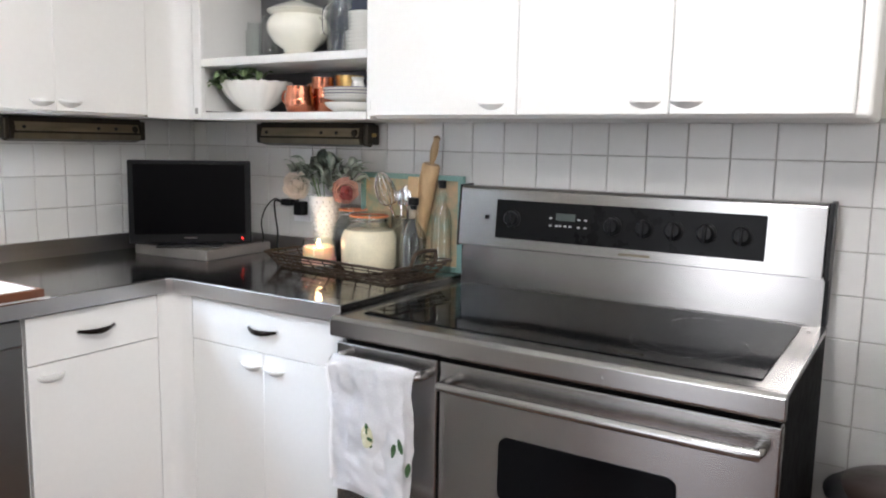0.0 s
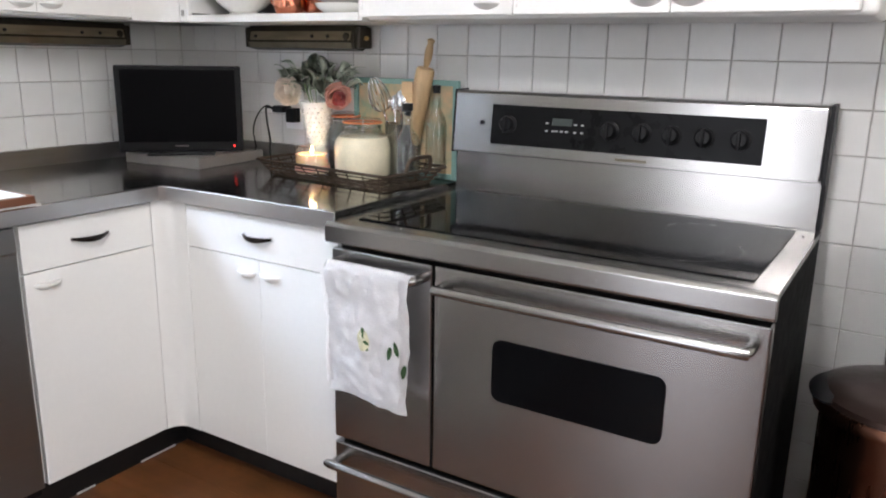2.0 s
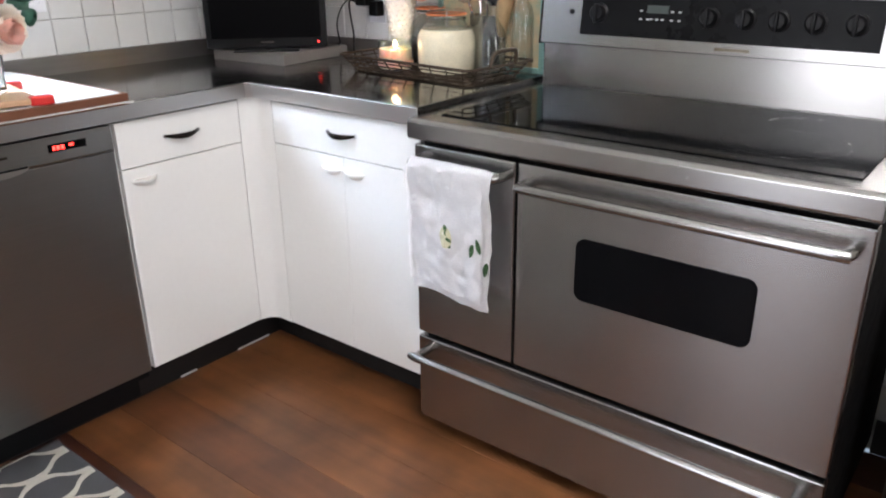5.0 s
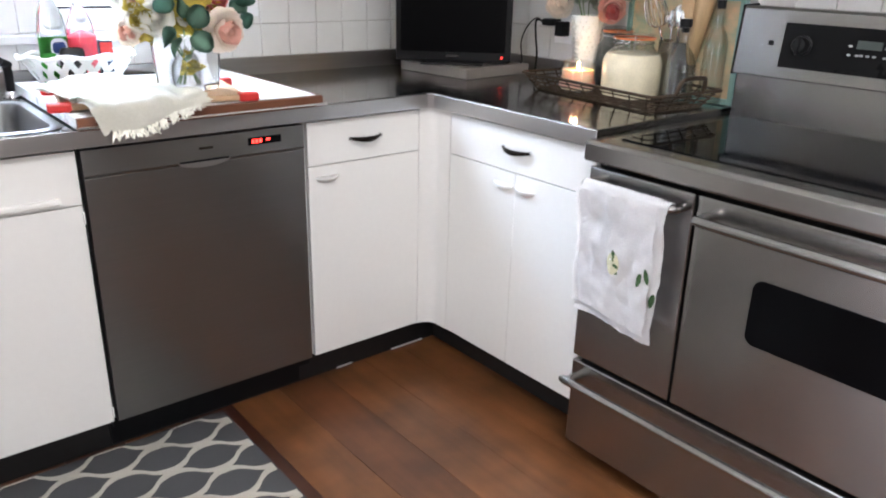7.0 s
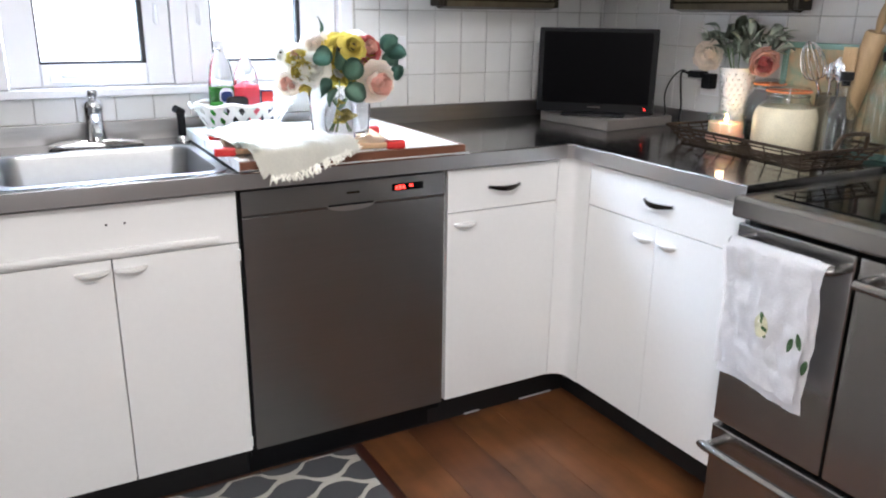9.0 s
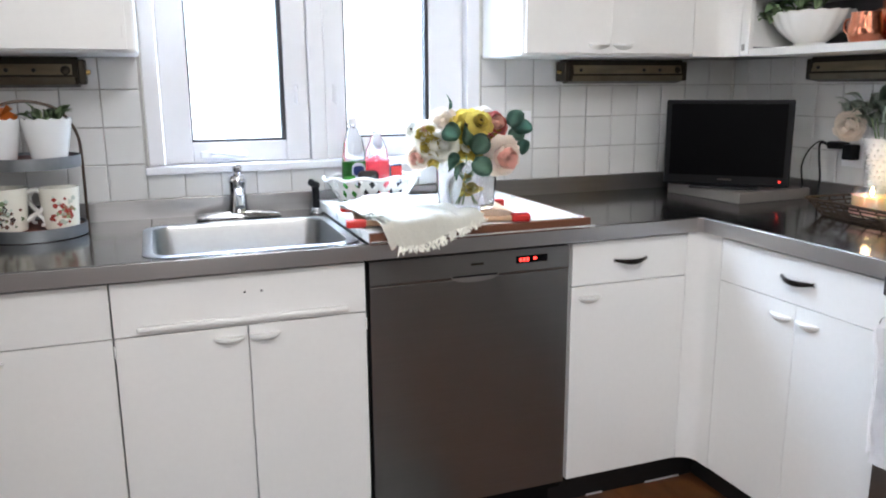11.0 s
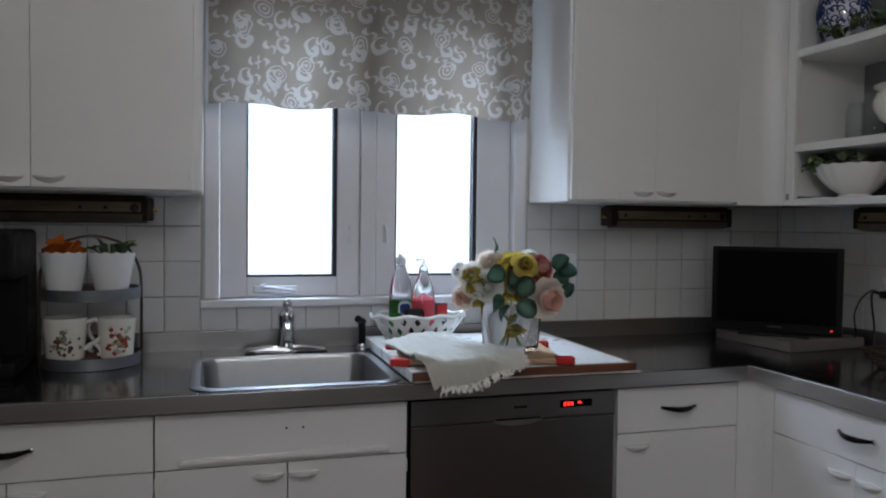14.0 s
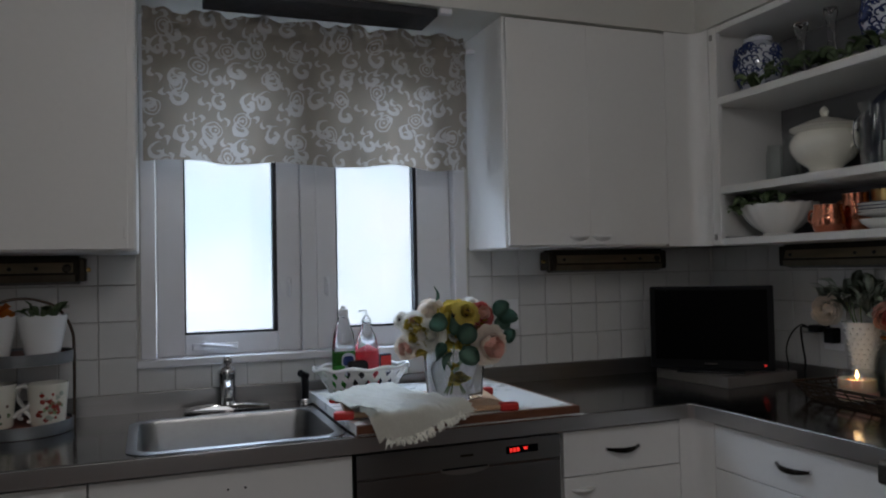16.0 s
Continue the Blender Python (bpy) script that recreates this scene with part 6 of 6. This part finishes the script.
part("top", box(-0.13, -0.004, -2.99, -2.503, 0.86, 0.88, 0.004), M_DARKWOOD, dc)

# Dark strip put at the wall's foot for the shade beside the range.
structure("baseboard", box(-0.02, -0.0075, -2.51, -2.335, 0.0, 0.10, 0.002), M_TOE, "dark strip standing in for shade between range and bin", "baseboard")
# pale slivers of old floor trim under the toe kick
for x0, x1 in ((-0.925, -0.865), (-0.70, -0.565)):
    structure("trim", box(x0, x1, -0.5165, -0.5125, 0.0002, 0.006, 0.001), M_PVC, "sliver of pale floor trim", "trim")

# ---- mat ----
mt = thing("kitchen_mat", (-1.95, -1.0, 0), "charcoal floor mat with ivory trellis pattern", "mat")
MX0, MX1, MY0, MY1 = -2.65, -1.337, -1.35, -0.535
part("base_mat", box(MX0, MX1, MY0, MY1, 0.0005, 0.007, 0.002), M_MAT, mt)
P, A, LX = 0.07, 0.030, 0.222
for k in range(12):
    y0 = -0.56 - P * k
    b = bmesh.new()
    rows = []
    for i in range(121):
        x = MX0 + 0.006 + (MX1 - MX0 - 0.012) * i / 120
        c = math.cos(2 * math.pi * (x + 1.345) / LX)
        s = 1 if k % 2 else -1
        y = min(MY1 - 0.006, y0 + s * A * math.copysign(abs(c) ** 0.8, c) + 0.0015 * noise.noise(Vector((x * 60, k, 0))))
        w = 0.0108 + 0.0045 * abs(c) ** 3 + 0.002 * noise.noise(Vector((x * 90, k, 5)))
        if y > MY1 - 0.012:
            w *= 0.3
        rows.append([b.verts.new((x, y - w, 0.0068)), b.verts.new((x, y, 0.0086)), b.verts.new((x, y + w, 0.0068))])
    for r0, r1 in zip(rows, rows[1:]):
        for q in range(2):
            b.faces.new((r0[q], r1[q], r1[q + 1], r0[q + 1]))
    part("trellis_line", b, M_MATL, mt, "ivory tufted trellis line")

# ---- crockery on the open shelves ----
SB, SM, ST = 1.4105, 1.5865, 1.8905
FB = (-0.20, -0.555, SB)
t = thing("fluted_bowl", FB, "white fluted porcelain bowl with trailing greenery", "bowl")
b = lathe([(0, 0), (0.058, 0), (0.050, 0.012), (0.080, 0.030), (0.106, 0.055), (0.122, 0.080), (0.131, 0.102), (0.127, 0.102), (0.104, 0.06), (0, 0.03)], FB, 96)
for v in b.verts:
    d = v.co - Vector(FB)
    a = math.atan2(d.y, d.x)
    if d.z > 0.02 and d.xy.length > 0.04:
        k = 1 + 0.042 * abs(math.sin(a * 9)) * (d.z / 0.1)
        v.co.x, v.co.y = FB[0] + d.x * k * 0.8, FB[1] + d.y * k
        v.co.z += 0.003 * abs(math.sin(a * 9)) * (d.z > 0.09)
    else:
        v.co.x = FB[0] + d.x * 0.8
part("body", b, M_PORC, t, smooth=True)
rnd = random.Random(21)
iv = thing("ivy_sprigs", (-0.21, -0.50, SB + 0.07), "green and white ivy sprigs spilling from the bowl", "plant")
for k in range(46):
    y = -0.415 - 0.2 * rnd.random() ** 1.6
    leaf(iv, IVY_ME, M_SAGE if k % 5 < 3 else M_IVY, (-0.24 + rnd.uniform(-0.055, 0.04), y, SB + 0.095 + rnd.uniform(-0.012, 0.035)), rnd.uniform(90, 330), rnd.uniform(-25, 45), rnd.uniform(-40, 40), rnd.uniform(0.9, 1.45))


def copper_mug(at, r, h, label):
    t = thing("copper_mug", at, label, "mug", "copper mugs")
    part("body", lathe([(0, 0), (r * 0.8, 0), (r, h * 0.25), (r * 1.02, h * 0.5), (r * 0.86, h * 0.88), (r * 0.9, h), (r * 0.84, h), (r * 0.8, h * 0.85), (r * 0.9, h * 0.4), (0, 0.01)], at, 32), M_COPPER, t, smooth=True)
    a = Vector(at)
    part("handle", tube(smoothed([a + Vector((0, r * 0.9, h * 0.82)), a + Vector((0, r + 0.02, h * 0.8)), a + Vector((0, r + 0.026, h * 0.5)), a + Vector((0, r * 0.98, h * 0.25))], 5), 0.004, 8), M_COPPER, t, smooth=True)


copper_mug((-0.235, -0.785, SB), 0.046, 0.084, "small hammered shiny copper mug")
copper_mug((-0.14, -0.800, SB), 0.042, 0.118, "tall hammered shiny copper mug")
solo("brass_cup", lathe([(0, 0), (0.04, 0), (0.045, 0.10), (0.048, 0.125), (0.044, 0.125), (0.04, 0.02), (0, 0.015)], (-0.09, -0.872, SB), 28), M_BRASS, "old brass cup behind the plates", "cup", smooth=True)
for k in range(5):
    z = SB + 0.009 * k + (0.024 if k else 0)
    pl = solo("plate", lathe([(0, z), (0.055, z), (0.092, z + 0.010), (0.096, z + 0.014), (0.092, z + 0.0145), (0.055, z + 0.005), (0, z + 0.004)] if k else
                             [(0, z), (0.06, z), (0.085, z + 0.018), (0.092, z + 0.030), (0.088, z + 0.030), (0.05, z + 0.008), (0, z + 0.006)], (-0.205, -0.985, 0), 40), M_PORC,
              "white plate with navy rim in a stack" if k else "white shallow bowl under the plates", "plate", "stacked white plates", smooth=True)
    if k > 1:
        part("rim_line", lathe([(0.0925, z + 0.012), (0.0966, z + 0.0135), (0.0966, z + 0.0148), (0.0925, z + 0.0135)], (-0.205, -0.985, 0), 40), M_NAVY, pl, "navy rim line")
vessel("creamer", (-0.20, -0.995, SB + 0.0745), [(0.018, 0), (0.022, 0.004), (0.02, 0.014), (0.017, 0.022), (0.022, 0.034)], 0.002, M_PORC, "small white creamer on the plates", "creamer")

TU = (-0.19, -0.742, SM)
t = thing("soup_tureen", TU, "cream ironstone soup tureen with domed lid", "tureen")
TP = [(0, 0), (0.060, 0), (0.060, 0.008), (0.046, 0.018), (0.050, 0.028), (0.080, 0.050), (0.098, 0.078), (0.102, 0.100), (0.094, 0.122), (0.084, 0.134), (0.100, 0.144), (0.095, 0.146), (0.08, 0.134), (0.09, 0.09), (0, 0.03)]
part("body", lathe(TP, TU, 48), M_CREAM, t, smooth=True)
part("lid", lathe([(0.098, 0.146), (0.101, 0.150), (0.080, 0.160), (0.046, 0.173), (0.016, 0.181), (0.009, 0.185), (0.014, 0.198), (0.010, 0.209), (0, 0.219)], TU, 48), M_CREAM, t, "domed lid with bud finial", smooth=True)
for s in (1, -1):
    part("handle", tube(smoothed([(TU[0], TU[1] + s * 0.090, TU[2] + 0.075), (TU[0] - 0.005, TU[1] + s * 0.112, TU[2] + 0.088), (TU[0] - 0.005, TU[1] + s * 0.112, TU[2] + 0.112), (TU[0], TU[1] + s * 0.090, TU[2] + 0.124)], 5), 0.006, 8), M_CREAM, t, smooth=True)
for y, h, r in ((-0.50, 0.135, 0.030), (-0.575, 0.15, 0.038), (-0.625, 0.07, 0.028)):
    vessel("glass_jar", (-0.15, y, SM), [(r * 0.9, 0), (r, 0.004), (r, h * 0.78), (r * 0.8, h * 0.88), (r * 0.82, h)], 0.002, M_THIN, "clear glass jar on the shelf", "jar")
for y, r, x in ((-0.63, 0.105, -0.055), (-0.90, 0.13, -0.06)):
    pl = solo("platter", lathe([(0, 0), (r * 0.7, 0), (r, 0.014), (r, 0.017), (r * 0.7, 0.005), (0, 0.005)], (x, y, SM + r), 40, axis=(-1, 0, 0.12)), M_NAVYP, "dark blue platter leaning at the back of the shelf", "platter", "blue platters", smooth=True)
for k in range(10):
    z = SM + 0.0115 * k
    r = 0.072 if k < 5 else 0.062
    solo("bowl", lathe([(0, z), (r * 0.5, z), (r * 0.95, z + 0.012), (r, z + 0.018), (r * 0.95, z + 0.018), (r * 0.5, z + 0.006), (0, z + 0.005)], (-0.20, -1.035, 0), 36), M_PORC, "white porcelain bowl in a stack", "bowl", "stacked white bowls", smooth=True)
t = vessel("glass_pitcher", (-0.262, -0.975, SM), [(0.034, 0), (0.038, 0.004), (0.040, 0.10), (0.036, 0.15), (0.042, 0.175)], 0.002, M_THIN, "clear glass pitcher beside the bowls", "pitcher")
part("handle", tube(smoothed([(-0.262, -0.937, SM + 0.05), (-0.262, -0.912, SM + 0.07), (-0.262, -0.912, SM + 0.13), (-0.262, -0.939, SM + 0.15)], 5), 0.004, 8), M_GLASS, t, smooth=True)


def ginger_jar(at, s, label):
    t = thing("ginger_jar", at, label, "jar", "blue and white jars")
    body = [(0.034, 0), (0.038, 0.004), (0.052, 0.04), (0.062, 0.085), (0.056, 0.118), (0.034, 0.134), (0.030, 0.140)]
    part("body", lathe([(0, 0)] + [(r * s, z * s) for r, z in body] + [(0, 0.14 * s)], at, 36), M_BLUEW, t, smooth=True)
    part("lid", lathe([(0, 0.139 * s), (0.036 * s, 0.139 * s), (0.036 * s, 0.150 * s), (0.02 * s, 0.158 * s), (0, 0.160 * s)], at, 28), M_BLUEW, t, smooth=True)
    rn = random.Random(3)
    for k in range(110):
        z = rn.uniform(0.010, 0.125)
        r = np.interp(z, [q[1] for q in body], [q[0] for q in body]) * s
        yaw = rn.uniform(110, 290)
        d = Vector((math.cos(radians(yaw)), math.sin(radians(yaw)), 0))
        sd = Vector((-d.y, d.x, 0))
        c = Vector(at) + Vector((0, 0, z * s))
        p = [c + d * (r + 0.0004) + sd * 0.011 * s * math.cos(q * 0.7) * (1 - q / 11) + Vector((0, 0, 0.011 * s * math.sin(q * 0.7) * (1 - q / 11))) for q in range(8)]
        part("painted_scroll", tube(p, 0.0032 * s, 5, flat=0.6), M_NAVY, t)
    return t


ginger_jar((-0.20, -0.490, ST), 1.28, "blue and white ginger jar")
ginger_jar((-0.19, -0.985, ST), 1.35, "large blue and white ginger jar")
for y, h in ((-0.655, 0.195), (-0.770, 0.208)):
    t = thing("glass_candlestick", (-0.18, y, ST), "clear cut glass candlestick", "candlestick", "glass candlesticks")
    part("stick", lathe([(0, 0), (0.036, 0), (0.034, 0.008), (0.012, 0.02), (0.016, 0.04), (0.010, 0.06), (0.015, 0.085), (0.010, 0.11), (0.014, h * 0.8), (0.020, h * 0.9), (0.022, h), (0.012, h), (0, h - 0.02)], (-0.18, y, ST), 20), M_GLASS, t, smooth=True)
gl = thing("ivy_garland", (-0.27, -0.7, ST), "sage green leafy garland along the top shelf", "plant")
part("vine", tube(smoothed([(-0.27, -0.50, ST + 0.004), (-0.28, -0.6, ST + 0.01), (-0.265, -0.72, ST + 0.008), (-0.275, -0.85, ST + 0.015), (-0.27, -1.05, ST + 0.01)], 6), 0.002, 6), M_IVY, gl)
for k in range(56):
    y = rnd.uniform(-1.05, -0.46)
    leaf(gl, IVY_ME, M_SAGE if k % 2 else M_IVY, (-0.275 + rnd.uniform(-0.025, 0.03), y, ST + 0.008 + rnd.uniform(0, 0.03)), rnd.uniform(60, 300), rnd.uniform(-10, 50), rnd.uniform(-40, 40), rnd.uniform(0.9, 1.5))

# ---- range and dishwasher details ----
for y in (-1.615, -1.635, -1.70, -1.72):
    for z in (1.097, 1.118):
        part("button", box(on_panel(y, z)[0] - 0.003, on_panel(y, z)[0] + 0.004, y - 0.004, y + 0.004, z - 0.0022, z + 0.0022), M_MARK, pan, "tiny pale button")
for y in (-1.645, -1.66, -1.675):
    part("button", box(on_panel(y, 1.098)[0] - 0.003, on_panel(y, 1.098)[0] + 0.004, y - 0.004, y + 0.004, 1.0955, 1.1), M_MARK, pan, "tiny pale button")
M_LCD = material("grey_green_lcd", (0.07, 0.085, 0.08), 0.2)
part("display", box(on_panel(-1.66, 1.122)[0] - 0.005, on_panel(-1.66, 1.122)[0] + 0.004, -1.69, -1.632, 1.113, 1.133), M_LCD, pan, "grey-green clock display")
part("badge", box(on_panel(-1.85, 1.035)[0] - 0.001, on_panel(-1.85, 1.035)[0] + 0.004, -1.905, -1.82, 1.031, 1.038, 0.0005), M_FIXL, hs, "small raised maker's badge")
part("switch", box(on_panel(-1.409, 1.108)[0] - 0.002, on_panel(-1.409, 1.108)[0] + 0.004, -1.416, -1.402, 1.102, 1.114, 0.001), M_BLACK, hs, "small black switch")
part("screw", lathe([(0, 0), (0.004, 0), (0.003, 0.002), (0, 0.0025)], (-0.15, -2.305, 0.898), 10), M_FIXT, rng)
part("screw", lathe([(0, 0), (0.004, 0), (0.003, 0.002), (0, 0.0025)], (-0.686, -2.0, 0.868), 10, axis=(-1, 0, 0)), M_STEEL, rng)
for x0, x1 in ((-1.228, -1.222), (-1.218, -1.211), (-1.207, -1.200)):
    part("display_digit", box(x0, x1, -0.6235, -0.622, 0.827, 0.837), M_REDGLOW, ctl, "glowing red digit bar")
part("display_digit", box(-1.186, -1.176, -0.6235, -0.622, 0.831, 0.837), M_REDGLOW, ctl, "glowing red indicator")
part("badge", box(-1.372, -1.335, -0.6212, -0.618, 0.828, 0.834), M_FIXT, ctl, "small dark maker's badge")


# ---- tiles and floorboards ----
def tile_mesh(name, w, h):
    b = bmesh.new()
    bmesh.ops.create_cube(b, size=1)
    for v in b.verts:
        v.co = (v.co.x * w, v.co.y * 0.006, v.co.z * h)
    ed = [e for e in b.edges if all(v.co.y < 0 for v in e.verts)]
    bmesh.ops.bevel(b, geom=ed, offset=0.0022, segments=2, profile=0.5, affect="EDGES")
    me = bpy.data.meshes.new(name)
    b.to_mesh(me)
    b.free()
    me.materials.append(M_TILE)
    return me


GAP = 0.0026
TILES = {}
trnd = random.Random(6)


def tile(parent, x, y, z, w, h, turn):
    key = (round(w, 3), round(h, 3))
    if key not in TILES:
        TILES[key] = tile_mesh("tile", w - GAP, h - GAP)
    ob = new("tile", TILES[key])
    ob.parent = parent
    ob.matrix_local = pose(x, y, z, trnd.uniform(-0.25, 0.25), 0, turn + trnd.uniform(-0.25, 0.25))


part("grout_bed", box(-2.95, -2.163, -0.0015, 0, 0.96, 1.40), M_GROUT, wall_n)
part("grout_bed", box(-1.079, -0.0015, -0.0015, 0, 0.96, 1.40), M_GROUT, wall_n)
part("grout_bed", box(-2.163, -1.079, -0.0015, 0, 0.96, 1.046), M_GROUT, wall_n)
part("grout_bed", box(-0.0015, 0, -2.52, 0, 0.0, 1.40), M_GROUT, wall_e)
PN, PE, PZ = 0.1075, 0.1105, 0.109
ROWS = [(0.970 + PZ * k, min(0.970 + PZ * (k + 1), 1.390)) for k in range(4)]
for c in range(-18, 9):
    x0, x1 = -0.880 + PN * c, -0.880 + PN * (c + 1)
    x1 = min(x1, -0.004)
    for z0, z1 in ROWS:
        a, b2, zt = x0, x1, z1
        if a < -1.079 and b2 > -2.163:
            if z0 > 1.0:
                if a < -2.163:
                    b2 = -2.164
                elif b2 > -1.079:
                    a = -1.078
                else:
                    continue
            else:
                zt = 1.045
        if b2 - a < 0.012:
            continue
        tile(wall_n, (a + b2) / 2, -0.0035, (z0 + zt) / 2, b2 - a, zt - z0, 0)
for c in range(-13, 13):
    y1, y0 = -1.408 - PE * c, -1.408 - PE * (c + 1)
    y1 = min(y1, -0.006)
    y0 = max(y0, -2.51)
    if y1 - y0 < 0.012:
        continue
    rows = ROWS if y0 > -2.25 else [(0.970 + PZ * k, min(0.970 + PZ * (k + 1), 1.390)) for k in range(-8, 4)]
    for z0, z1 in rows:
        tile(wall_e, -0.0035, (y0 + y1) / 2, (z0 + z1) / 2, y1 - y0, z1 - z0, -90)


def plank_mesh(w, ln):
    b = bmesh.new()
    bmesh.ops.create_cube(b, size=1)
    for v in b.verts:
        v.co = (v.co.x * w, v.co.y * ln, v.co.z * 0.012)
    ed = [e for e in b.edges if all(v.co.z > 0 for v in e.verts)]
    bmesh.ops.bevel(b, geom=ed, offset=0.0007, segments=1, affect="EDGES")
    me = bpy.data.meshes.new("floorboard")
    b.to_mesh(me)
    b.free()
    me.materials.append(M_FLOOR)
    return me


PW = 0.160
prnd = random.Random(17)
pm = {}
for i in range(26):
    x = -0.02 - PW * (i + 0.5)
    y = -0.02 + prnd.uniform(0, 0.6)
    while y > -4.55:
        ln = prnd.choice((2.4, 2.8, 3.2))
        a, c = min(y, -0.02), max(y - ln, -4.58)
        if a - c > 0.05:
            key = round(a - c, 2)
            if key not in pm:
                pm[key] = plank_mesh(PW - 0.0006, key - 0.001)
            ob = new("floorboard", pm[key])
            ob.parent = floor
            ob.location = (x, (a + c) / 2, -0.006)
        y -= ln
